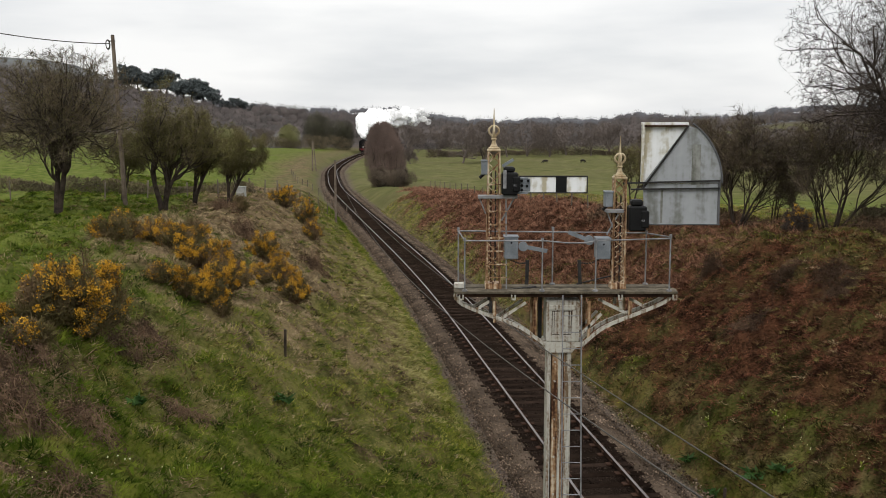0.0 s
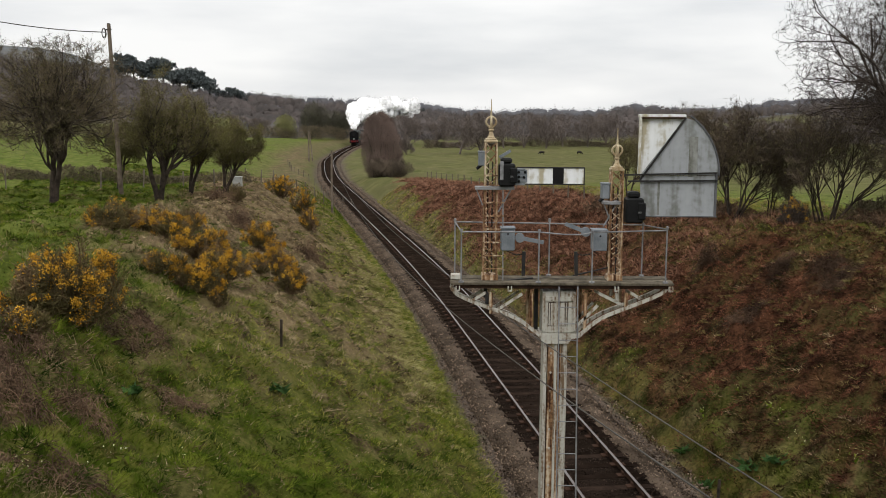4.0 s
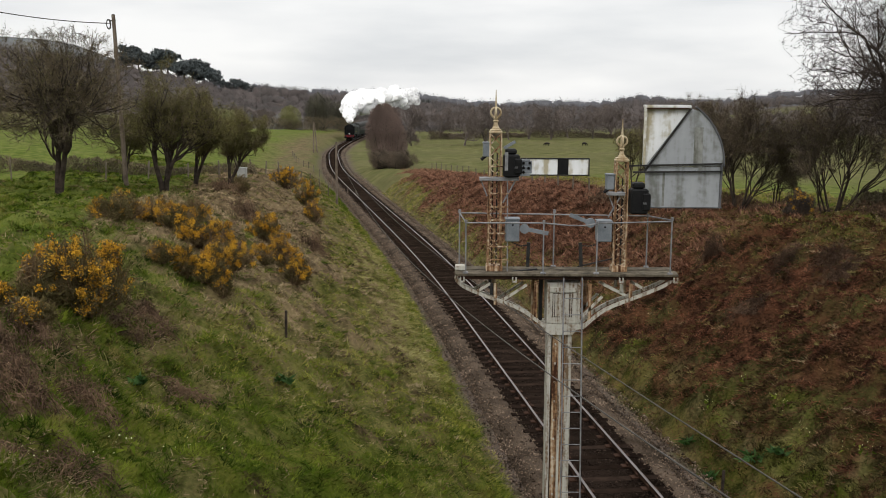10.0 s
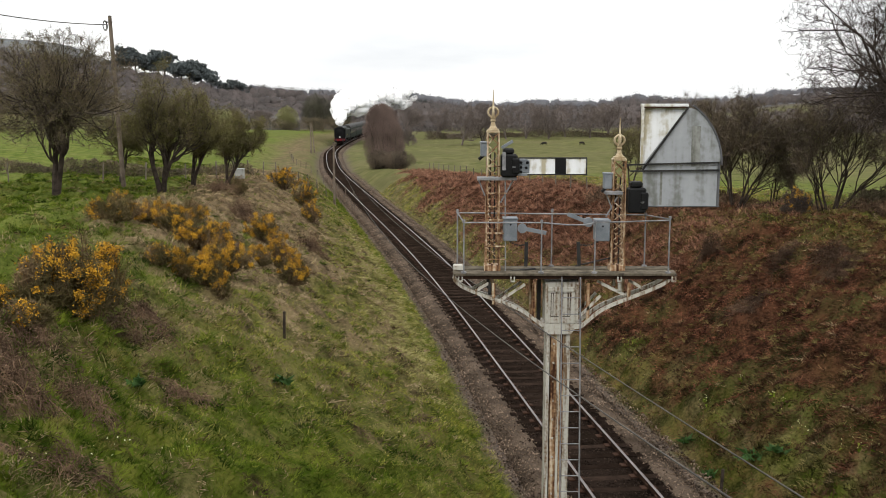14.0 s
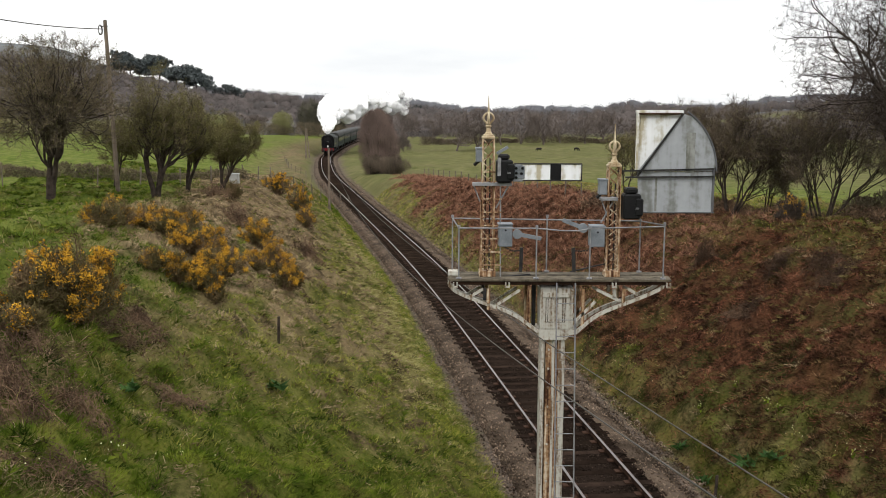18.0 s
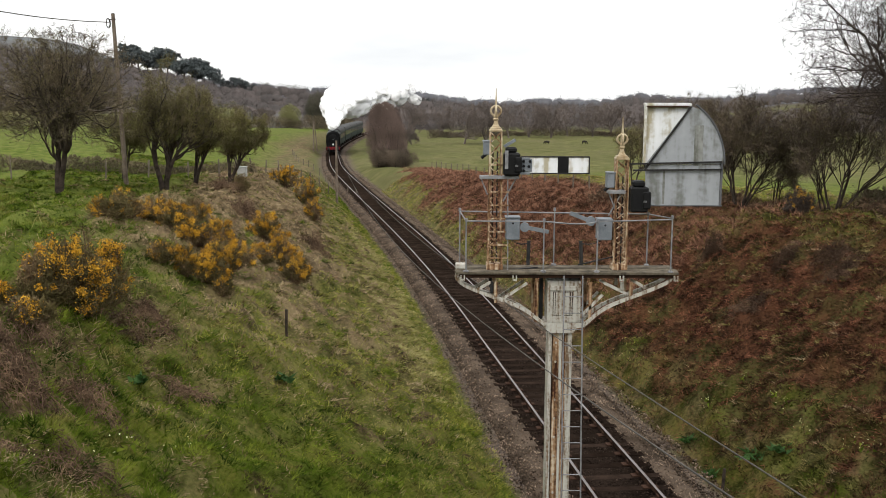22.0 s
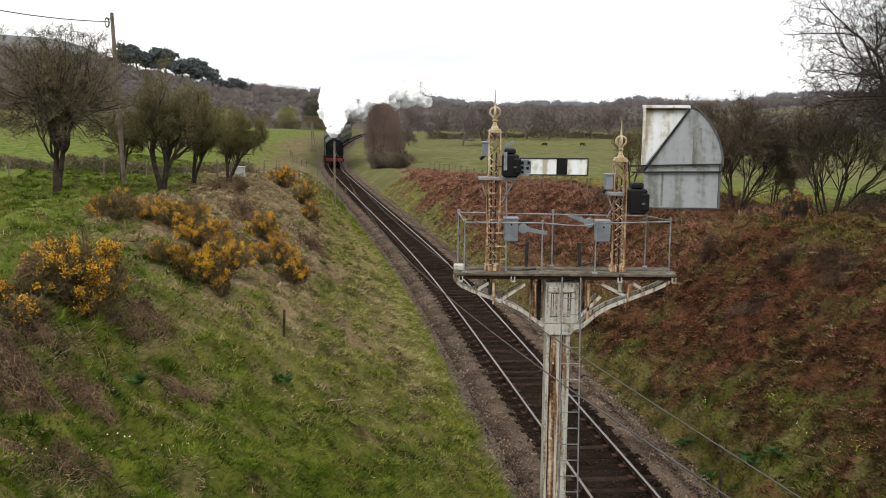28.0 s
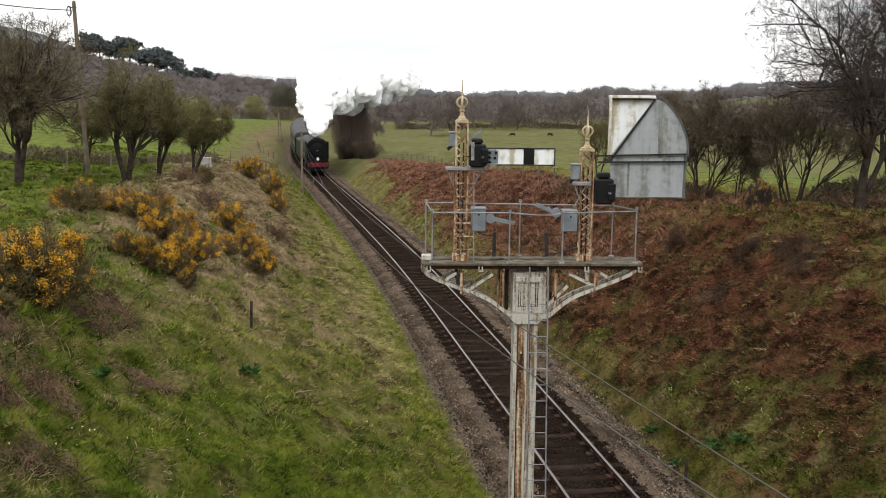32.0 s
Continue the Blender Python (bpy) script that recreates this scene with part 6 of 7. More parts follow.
GORSE = ((-6.30, 16.00, 0.65, 1.12, 0.60),
         (-6.54, 18.30, 0.47, 1.08, 0.75),
         (-6.11, 16.10, 0.61, 0.64, 0.60),
         (-6.60, 15.50, 0.42, 0.81, 0.12),
         (-7.14, 15.10, 0.16, 0.30, 0.70),
         (-6.25, 14.20, 0.31, 0.28, 0.10),
         (-9.11, 26.00, 0.49, 0.59, 0.05),
         (-9.52, 28.40, 0.61, 0.71, 0.30),
         (-8.93, 29.80, 0.65, 0.75, 0.70),
         (-7.93, 28.40, 0.61, 0.71, 0.70),
         (-7.05, 26.90, 0.51, 0.61, 0.60),
         (-6.55, 27.10, 0.59, 1.02, 0.80),
         (-5.93, 26.10, 0.64, 0.72, 0.80),
         (-6.15, 25.10, 0.27, 0.50, 0.60),
         (-6.28, 22.80, 0.25, 0.68, 0.70),
         (-5.76, 22.90, 0.37, 0.52, 0.70),
         (-5.43, 22.90, 0.31, 0.63, 0.50),
         (-6.63, 22.20, 0.30, 0.33, 0.25),
         (-6.74, 35.40, 0.67, 0.97, 0.80),
         (-5.62, 33.00, 0.63, 1.07, 0.80),
         (-4.92, 31.00, 0.50, 0.78, 0.80),
         (-6.00, 30.90, 0.42, 0.54, 0.40),
         (-9.99, 60.40, 1.06, 1.15, 1.00),
         (-8.08, 56.40, 0.76, 1.27, 0.60),
         (-6.73, 49.30, 0.53, 0.99, 0.50),
         (-9.96, 46.80, 0.38, 0.70, 0.03),
         (-8.16, 30.90, 0.50, 0.62, 0.20))
for k, (x, y, r, h, yl) in enumerate(GORSE):
    gorse(x, y, r, h, "gorse bush in yellow flower on the grassy bank" if yl > 0.4 else "brown gorse bush with few flowers", 200 + k, yl)
gorse(13.6, 36.6, 0.5, 0.92, "dark gorse bush with a few flowers below the thorn trees", 226, 0.25, M_TWIG_DARK, 1.7)


# ---- grass, bracken and flowers on the banks ----
def band(n, y0, y1, u0, u1, rng, power=1.8):
    """Places on the banks, denser towards the bridge, within the wedge of land beyond it."""
    y = y0 + (y1 - y0) * rng.random(2 * n) ** power
    u = rng.uniform(u0, u1, 2 * n)
    x = xc(y) + u
    k = np.nonzero(np.abs(x + 0.02 * y) < 0.52 * y + 1)[0][:n]
    return x[k], y[k]


def blades(name, x, y, ln, wide, lean, mat, label, rng, bend=0.2, lift=-0.02, flat=0.8, what="grass", spread=0.12, grow=0.0006):
    """Short blades in tufts, longer on the lumps of the turf."""
    tuft = vnoise(x * 2.3 + 3, y * 2.3 + 8) * 0.6 + vnoise(x * 5.1, y * 5.1) * 0.4
    l = ln * (0.25 + 1.5 * tuft ** 1.5) * rng.uniform(0.6, 1.35, len(x))
    d = unit(np.stack([rng.normal(0.5 * lean, 0.55, len(x)), rng.normal(-0.15, 0.55, len(x)), rng.uniform(flat - 0.4, flat + 0.2, len(x))], -1))
    v, f = slivers(place(x, y, lift), d, l, wide + grow * y, rng, bend)
    nm = np.repeat(unit(np.stack([0.5 * lean + rng.normal(0, spread, len(x)), -0.3 + rng.normal(0, spread, len(x)), np.full(len(x), 0.8)], -1)), 3, 0)
    return tagged(new(name, mesh_np(name, *facing(v, f, nm), mat, normals=nm)), label, what, kind="stuff")


rng = np.random.default_rng(51)
x, y = band(680000, 9.5, 100, -24, -2.3, rng, 2.3)
pick = rng.random(len(x)) > dry_w(x, y) * 0.95
pale = pick & (rng.random(len(x)) < 0.9 * step(13, 24, y + 8 * (fbm(x * 0.5, y * 0.5) - 0.5)) * step(-12, -8, offset(x, y)) * step(90, 60, y))
pick2 = pick & ~pale
blades("grass", x[pick2], y[pick2], 0.17, 0.007, 0.25, M_GRASS, "green spring grass with pale tufts on the bank", rng, spread=0.07, grow=0.00055)
blades("grass", x[pale], y[pale], 0.17, 0.007, 0.25, M_GRASS_PALE, "pale olive grass on the upper bank", rng, spread=0.07, grow=0.0005)
blades("dry_grass", x[~pick], y[~pick], 0.15, 0.007, 0.2, M_DRY, "pale brown dead grass on the bank", rng, flat=0.6, grow=0.0005)
x, y = band(600000, 10.5, 100, 2.6, 22, rng, 2.2)
k = (offset(x, y) > 3.75) | (y > 48) | (rng.random(len(x)) < 0.35)
x, y = x[k], y[k]
pick = rng.random(len(x)) < bracken_shade_w(x, y)
xx, yy = x[pick], y[pick]
low_ = rng.random(len(xx)) < np.clip(step(36, 20, yy) * 0.5 + 0.35 * step(10, 4, offset(xx, yy)) + 0.45 * step(8, 10, offset(xx, yy)) * step(44, 36, yy), 0, 1)
for nm, mk, mat, lab, ln in (("bracken_litter", low_, M_LITTER, "dark brown bracken litter on the lower bank", 0.13), ("bracken", ~low_, M_BRACKEN, "tangled red-brown dead bracken over the bank", 0.2)):
    blades(nm, xx[mk], yy[mk], ln, 0.007, -0.1, mat, lab, rng, 0.3, 0.02, 0.35 if mat == M_LITTER else 0.6, "bracken", 0.3, 0.0004)
x, y = x[~pick], y[~pick]
pick = rng.random(len(x)) < step(26, 44, y)
straw = pick & (rng.random(len(x)) < 0.3)
pick &= ~straw
fx_, fy_ = band(190000, 36, 112, 3.3, 13, rng, 1.15)
keep = rng.random(len(fx_)) < bracken_shade_w(fx_, fy_)
blades("bracken", fx_[keep], fy_[keep], 0.42, 0.007, 0.0, M_BRACKEN_PALE, "upright pale red-brown dead bracken on the far bank", rng, 0.25, 0.0, 0.75, "bracken", 0.3, 0.0003)
blades("dry_grass", x[straw], y[straw], 0.18, 0.008, -0.2, M_DRY, "straw-coloured grass along the far bank", rng, grow=0.0004)
blades("grass", x[~pick & ~straw], y[~pick & ~straw], 0.17, 0.011, -0.25, M_GRASS_DARK, "rough green grass at the foot of the bracken bank", rng)
blades("grass", x[pick], y[pick], 0.17, 0.008, -0.25, M_GRASS_PALE, "pale green grass along the foot of the far bank", rng, spread=0.08, grow=0.0004)


def tussocks(name, n, y0, y1, u0, u1, mat, label, ln, seed, want):
    """Tufts of long blades that stand out of the turf."""
    rng = np.random.default_rng(seed)
    x, y = band(n, y0, y1, u0, u1, rng, 1.6)
    keep = rng.random(len(x)) < want(x, y)
    x, y = x[keep], y[keep]
    k = 34
    r = rng.uniform(0.5, 1.4, len(x))
    c = np.repeat(place(x, y, -0.03), k, 0)
    rr = np.repeat(r, k)
    g = rng.normal(0, 1, (len(c), 2))
    c[:, :2] += g * 0.09 * rr[:, None]
    d = unit(np.stack([g[:, 0] * 0.55, g[:, 1] * 0.55, rng.uniform(0.4, 1.1, len(c))], -1))
    v, f = slivers(c, d, ln * rr * rng.uniform(0.5, 1.2, len(c)), 0.006 + 0.0004 * c[:, 1], rng, 0.35)
    nm = np.repeat(unit(np.stack([g[:, 0] * 0.2, g[:, 1] * 0.2 - 0.3, np.full(len(c), 0.8)], -1)), 3, 0)
    tagged(new(name, mesh_np(name, *facing(v, f, nm), mat, normals=nm)), label, "grass", kind="stuff")


tussocks("grass_tussocks", 5200, 8, 90, -24, -2.6, M_GRASS, "lumpy green grass tussocks on the bank", 0.25, 401, lambda x, y: 1 - 0.8 * dry_w(x, y))
# Dark clumps stand in for shadow spots among the tufts.
tussocks("grass_tussocks", 1900, 9, 48, -14, -3, M_GRASS_DARK, "coarse grass clumps coloured dark as shadow spots on the bank", 0.19, 407, lambda x, y: 0.75 * step(0.4, 0.55, fbm(x * 0.9 + 4, y * 0.9)))
tussocks("straw_tussocks", 7500, 8, 95, -22, -2.4, M_DRY, "straw-coloured dead grass tussocks on the bank", 0.17, 402, lambda x, y: 0.015 + 0.4 * dry_w(x, y) * step(14, 24, y) + 0.9 * np.exp(-((offset(x, y) + 4.0) / 0.8) ** 2) * step(22, 28, y) * step(62, 48, y))
tussocks("straw_tussocks", 5200, 24, 62, -6.2, -2.6, M_STRAW, "pale cream straw tufts along the foot of the bank", 0.2, 405, lambda x, y: 0.95 * np.exp(-((offset(x, y) + 4.0) / 0.8) ** 2) * step(24, 30, y) * step(62, 50, y))
tussocks("straw_tussocks", 3200, 9, 80, 3.4, 22, M_DRY, "straw-coloured stems among the bracken", 0.17, 403, lambda x, y: 0.1 + 0.25 * step(24, 14, y))
M_OLIVE = turf("dull_olive_grass", ((0.042, 0.037, 0.01), (0.105, 0.088, 0.028), (0.19, 0.155, 0.06)), ((0.05, 0.028, 0.013), (0.11, 0.062, 0.03), (0.19, 0.11, 0.056)), 0.4, fine=2.0, island=0.15)
tussocks("grass_tussocks", 5200, 9, 46, 3.4, 15, M_OLIVE, "dull olive grass tufts through the bracken", 0.16, 406, lambda x, y: 0.1 + 0.75 * step(0.42, 0.6, fbm(x * 0.8 + 2, y * 0.8 + 6)))
tussocks("grass_tussocks", 4200, 9, 80, 2.6, 20, M_GRASS_DARK, "green grass tussocks on the bracken bank", 0.16, 404, lambda x, y: 0.16 + 0.6 * step(6.5, 3.2, offset(x, y)))


def primrose(x, y, n, seed):
    rng = np.random.default_rng(seed)
    t = thing("primrose_clump", pose(x, y, gz(x, y)), "clump of pale yellow primroses in the grass", "flowers", "primroses on the banks")
    c = np.stack([rng.normal(0, 0.2, n), rng.normal(0, 0.2, n), rng.uniform(0.1, 0.2, n)], -1)
    linked("foliage", mesh_np("foliage", *slivers(c * (1, 1, 0.3), unit(rng.normal(size=(n, 3)) + (0, 0, 0.4)), 0.14, 0.05, rng), M_GRASS), t)
    tagged(linked("blossom", mesh_np("blossom", *slivers(np.repeat(c, 2, 0), unit(rng.normal(size=(2 * n, 3)) + (0, -0.5, 0.8)), 0.02, 0.02, rng), M_PRIM), t), kind="stuff")


for k, (x, y) in enumerate(((8.48, 23.79), (8.60, 23.19), (9.16, 20.09), (8.30, 25.69), (7.31, 25.59), (-4.86, 10.49), (-3.53, 13.09), (-4.19, 11.39), (8.67, 22.19))):
    primrose(x, y, 6 + 4 * (k % 3), 300 + k)
def dock(x, y, r, seed):
    """A rosette of broad pointed leaves."""
    rng = np.random.default_rng(seed)
    t = thing("dock_plant", pose(x, y, gz(x, y)), "lush dark green dock plant in the rough grass", "plant", "docks on the banks")
    a = rng.uniform(0, 2 * math.pi, 26)
    d = unit(np.stack([np.cos(a), np.sin(a), rng.uniform(0.3, 1.6, 26)], -1))
    c = np.stack([rng.normal(0, r * 0.35, 26), rng.normal(0, r * 0.35, 26), rng.uniform(0.05, 0.16, 26)], -1)
    linked("leaf_rosette", mesh_np("leaf_rosette", *slivers(c, d, r * rng.uniform(0.6, 1.3, 26), 0.09, rng, 0.3), M_DOCK), t)


for k, (x, y, r) in enumerate(((7.48, 22.31, 0.34), (7.90, 21.81, 0.26), (6.67, 23.01, 0.24), (-3.38, 19.40, 0.27), (-4.83, 14.70, 0.17), (6.60, 24.91, 0.26))):
    dock(x, y, r, 700 + k)


def stalk(x, y, h, seed):
    rng = np.random.default_rng(seed)
    p = bow((0, 0, -0.05), (rng.normal(0, 0.35 * h), rng.normal(0, 0.2 * h), h), rng, 0.06, 7)
    s = new("dead_stalk", mesh_np("dead_stalk", *tube(p, np.linspace(0.009, 0.004, 7), 5), M_STRAW))
    s.matrix_world = pose(x, y, gz(x, y))
    return tagged(s, "thin pale dead stalk standing in the grass", "plant stalk", "dead stalks on the bank")


for k, (x, y, h) in enumerate(((-9.90, 23.40, 0.50), (-9.98, 23.00, 0.42), (-10.39, 22.80, 0.23), (-5.59, 14.40, 0.28), (-5.38, 14.70, 0.23), (-5.28, 14.70, 0.25), (-4.84, 13.20, 0.28), (-5.36, 11.80, 0.20), (-8.59, 24.70, 0.28), (-2.59, 25.20, 0.39), (-2.39, 26.30, 0.33), (-4.82, 17.30, 0.27), (-4.10, 20.90, 0.38), (-3.79, 23.30, 0.39), (-6.00, 20.40, 0.26))):
    stalk(x, y, h, 720 + k)
for x, y, h, lab in ((-3.88, 22.99, 0.65, 'short weathered timber stake on the grassy bank'), (6.64, 21.79, 0.64, 'thin timber stake beside the ditch')):
    stake(x, y, h, lab)


M_BRAMBLE_DARK = surf("dark_bramble_stems", (0.03, 0.017, 0.011), (0.115, 0.07, 0.044), 2.0, 0.9, 0, island=0.35, third=(0.06, 0.036, 0.022))


def bramble(x, y, h, r, seed):
    """A low mat of dead arching stems, tangled and half lying."""
    rng = np.random.default_rng(seed)
    t = thing("bramble_bush", pose(x, y, gz(x, y) - 0.03), "low tangle of dead brown bramble stems", "bramble", "brambles on the banks")
    st, lf, mat = [], [], M_BRAMBLE_DARK if x > 0 else M_BRAMBLE
    for k in range(int(60 + 60 * r)):
        g = unit(rng.normal(size=2)) * r * 0.75 * rng.random() ** 0.5
        a = rng.uniform(0, 2 * math.pi)
        ln = rng.uniform(0.25, 0.8) * (0.5 + r * 0.5)
        top = h * rng.uniform(0.3, 1.0) * max(0.25, 1 - (np.hypot(*g) / r) ** 2)
        e = g + ln * np.array((math.cos(a), math.sin(a)))
        dz = ground_z(np.array([x + g[0], x + e[0], x]), np.array([y + g[1], y + e[1], y]))
        p = bow((g[0], g[1], dz[0] - dz[2]), (e[0], e[1], dz[1] - dz[2] + 0.03), rng, 0.08, 6)
        p[:, 2] += top * np.sin(np.linspace(0.15, 0.95, 6) * math.pi)
        st.append(tube(p, np.linspace(0.005, 0.003, 6) * (1 + 0.015 * y), 3))
        n = 16
        c = p[rng.integers(1, 6, n)] + rng.normal(0, 0.05, (n, 3))
        lf.append(slivers(c, unit(rng.normal(size=(n, 3)) + (0, 0, -0.3)), 0.09 * rng.uniform(0.4, 1.3, n), 0.006 + 0.0004 * y, rng))
    linked("stem", mesh_np("stem", *joined(st), mat), t)
    tagged(linked("foliage", mesh_np("foliage", *joined(lf), mat), t), kind="stuff")


for k, (x, y, h, r) in enumerate(((-5.61, 11.90, 0.56, 0.39), (-6.10, 12.90, 0.46, 0.30), (-6.13, 14.10, 0.33, 0.50), (-5.80, 17.40, 0.31, 0.68), (-5.90, 18.90, 0.3, 0.42), (9.73, 34.80, 1.23, 0.31), (11.82, 28.30, 0.50, 0.67), (11.01, 30.60, 0.40, 0.54), (-5.26, 11.80, 0.21, 0.42), (-5.08, 13.20, 0.31, 0.43), (-4.37, 15.60, 0.28, 0.41), (-4.22, 10.70, 0.18, 0.41), (9.52, 29.40, 0.43, 0.78), (12.06, 29.40, 0.52, 0.52), (-5.51, 40.20, 0.95, 0.71), (-10.46, 45.40, 0.75, 0.80), (-8.05, 39.30, 0.92, 0.92), (-4.87, 10.40, 0.18, 0.21), (-6.34, 29.50, 0.38, 0.43))):
    bramble(x, y, h, r, 500 + k)


# ---- the train ----
def hoop(w, h0, h1, r, n=6):
    """Half-outline of a casing: upright sides from h0 and a rounded top at h1."""
    pts = [(w, h0), (w, h1 - r)]
    for k in range(1, n + 1):
        a = math.pi / 2 * k / n
        pts.append((w - r + r * math.cos(a), h1 - r + r * math.sin(a)))
    return pts + [(-x, z) for x, z in pts[::-1]]


def shell(bm, sections):
    """Lofts closed outlines, each a y and its list of (x, z)."""
    rings = [[bm.verts.new((x, y, z)) for x, z in pts] for y, pts in sections]
    k = len(rings[0])
    for a, b in zip(rings, rings[1:]):
        for i in range(k):
            bm.faces.new((a[i], a[(i + 1) % k], b[(i + 1) % k], b[i]))
    bm.faces.new(rings[0])
    bm.faces.new(rings[-1][::-1])
    bmesh.ops.recalc_face_normals(bm, faces=bm.faces)
    return bm


def wheelset(parent, y, r, spokes=False):
    w = new("wheelset")
    w.parent = parent
    w.location = (0, y, r)
    for s in (-1, 1):
        bm = rod(bmesh.new(), (s * 0.68, 0, 0), (s * 0.82, 0, 0), r, None, 20)
        part("tyre", bm, M_DARKSTEEL, w)
        part("wheel_boss", box(bmesh.new(), s * 0.82, s * 0.86, -r * 0.7, r * 0.7, -0.07, 0.07, 0.01), M_LOCO, w)
    part("axle", rod(bmesh.new(), (-0.7, 0, 0), (0.7, 0, 0), 0.09), M_DARKSTEEL, w)
    w["radius"] = r
    return w


def locomotive():
    t = thing("steam_locomotive", pose(0, 0, 0), "black air-smoothed steam locomotive with red buffer beam", "locomotive")
    part("casing", shell(bmesh.new(), [(-4.9, hoop(1.28, 1.5, 3.86, 0.85)), (4.0, hoop(1.31, 1.35, 3.9, 0.9)), (5.3, hoop(1.31, 1.35, 3.9, 0.9))]), M_LOCOG, t, "dark green flat-sided boiler casing")
    part("smokebox_front", shell(bmesh.new(), [(-5.02, hoop(1.2, 1.5, 3.72, 0.8)), (-4.9, hoop(1.28, 1.5, 3.84, 0.85))]), M_LOCO, t)
    door = part("smokebox_door", lathe(bmesh.new(), ((0.82, 0), (0.8, 0.06), (0.6, 0.14), (0.2, 0.19)), 24), M_LOCO, t)
    door.matrix_basis = pose(0, -5.02, 2.6, 90, 0, 0)
    part("dart_handle", rod(bmesh.new(), (-0.16, -5.24, 2.6), (0.16, -5.24, 2.6), 0.02), M_GALV, t)
    for s in (-1, 1):
        bm = box(bmesh.new(), s * 1.29, s * 1.335, -5.15, -3.0, 1.7, 3.55, 0.015)
        part("smoke_deflector", bm, M_LOCO, t)
    part("chimney", lathe(bmesh.new(), ((0.45, 0), (0.42, 0.08), (0.4, 0.14)), 18, (0, -4.1, 3.84)), M_LOCO, t)
    beam = part("buffer_beam", box(bmesh.new(), -1.28, 1.28, -5.45, -5.3, 0.85, 1.32, 0.02), M_RED, t, "bright red buffer beam")
    for s in (-1, 1):
        b = part("buffer", rod(bmesh.new(), (s * 0.87, -5.98, 1.06), (s * 0.87, -5.9, 1.06), 0.24, None, 18), M_DARKSTEEL, t)
        part("buffer_stock", rod(bmesh.new(), (s * 0.87, -5.9, 1.06), (s * 0.87, -5.45, 1.06), 0.11, 0.16, 12), M_RED, b)
    part("coupling_hook", box(bmesh.new(), -0.06, 0.06, -5.7, -5.45, 0.9, 1.1, 0.02), M_DARKSTEEL, t)
    part("footplate", box(bmesh.new(), -1.28, 1.28, -5.3, -4.6, 1.28, 1.5, 0.02), M_LOCO, t)
    for x, z in ((0.0, 1.72),):
        part("headcode_disc", rod(bmesh.new(), (x, -5.32, z), (x, -5.29, z), 0.17, None, 20), M_DISC, t, "round white headcode disc")
        part("lamp_bracket", box(bmesh.new(), x - 0.03, x + 0.03, -5.29, -5.05, z - 0.3, z - 0.05, 0.006), M_LOCO, t)
    for s in (-1, 1):
        part("cylinder", rod(bmesh.new(), (s * 1.08, -4.5, 0.95), (s * 1.08, -3.3, 0.95), 0.36, None, 18), M_LOCO, t)
        part("guard_iron", box(bmesh.new(), s * 0.75 - 0.04, s * 0.75 + 0.04, -5.2, -5.12, 0.12, 0.9, 0.01), M_LOCO, t)
        part("cab_window", box(bmesh.new(), s * 1.312, s * 1.33, 4.3, 5.0, 2.5, 3.05, 0.01), M_GLASS, t)
        part("side_band", box(bmesh.new(), s * 1.31, s * 1.322, -2.6, 5.2, 1.95, 2.1, 0.0), M_FRESH, t, "yellow lining band")
    part("frame", box(bmesh.new(), -0.6, 0.6, -5.3, 5.3, 0.55, 1.35, 0.03), M_LOCO, t)
    ws = [wheelset(t, y, r) for y, r in ((-4.7, 0.47), (-2.9, 0.47), (-1.4, 0.94), (0.85, 0.94), (3.1, 0.94), (4.9, 0.55))]
    return t, ws


def tender():
    t = thing("locomotive_tender", pose(0, 0, 0), "dark green locomotive tender loaded with coal", "tender")
    part("tank", shell(bmesh.new(), [(-3.6, hoop(1.3, 1.2, 3.3, 0.35)), (3.6, hoop(1.3, 1.2, 3.3, 0.35))]), M_LOCOG, t)
    bm = bmesh.new()
    bmesh.ops.create_icosphere(bm, subdivisions=3, radius=1, matrix=Matrix.LocRotScale((0, -0.8, 3.15), None, (1.0, 2.2, 0.5)))
    for v in bm.verts:
        v.co += Vector((random.uniform(-1, 1), random.uniform(-1, 1), random.uniform(-1, 1))) * 0.09
    part("coal", bm, M_BLACK, t)
    part("frame", box(bmesh.new(), -1.15, 1.15, -3.7, 3.7, 0.75, 1.2, 0.03), M_LOCO, t)
    return t, [wheelset(t, y, 0.55) for y in (-2.4, 0.0, 2.4)]


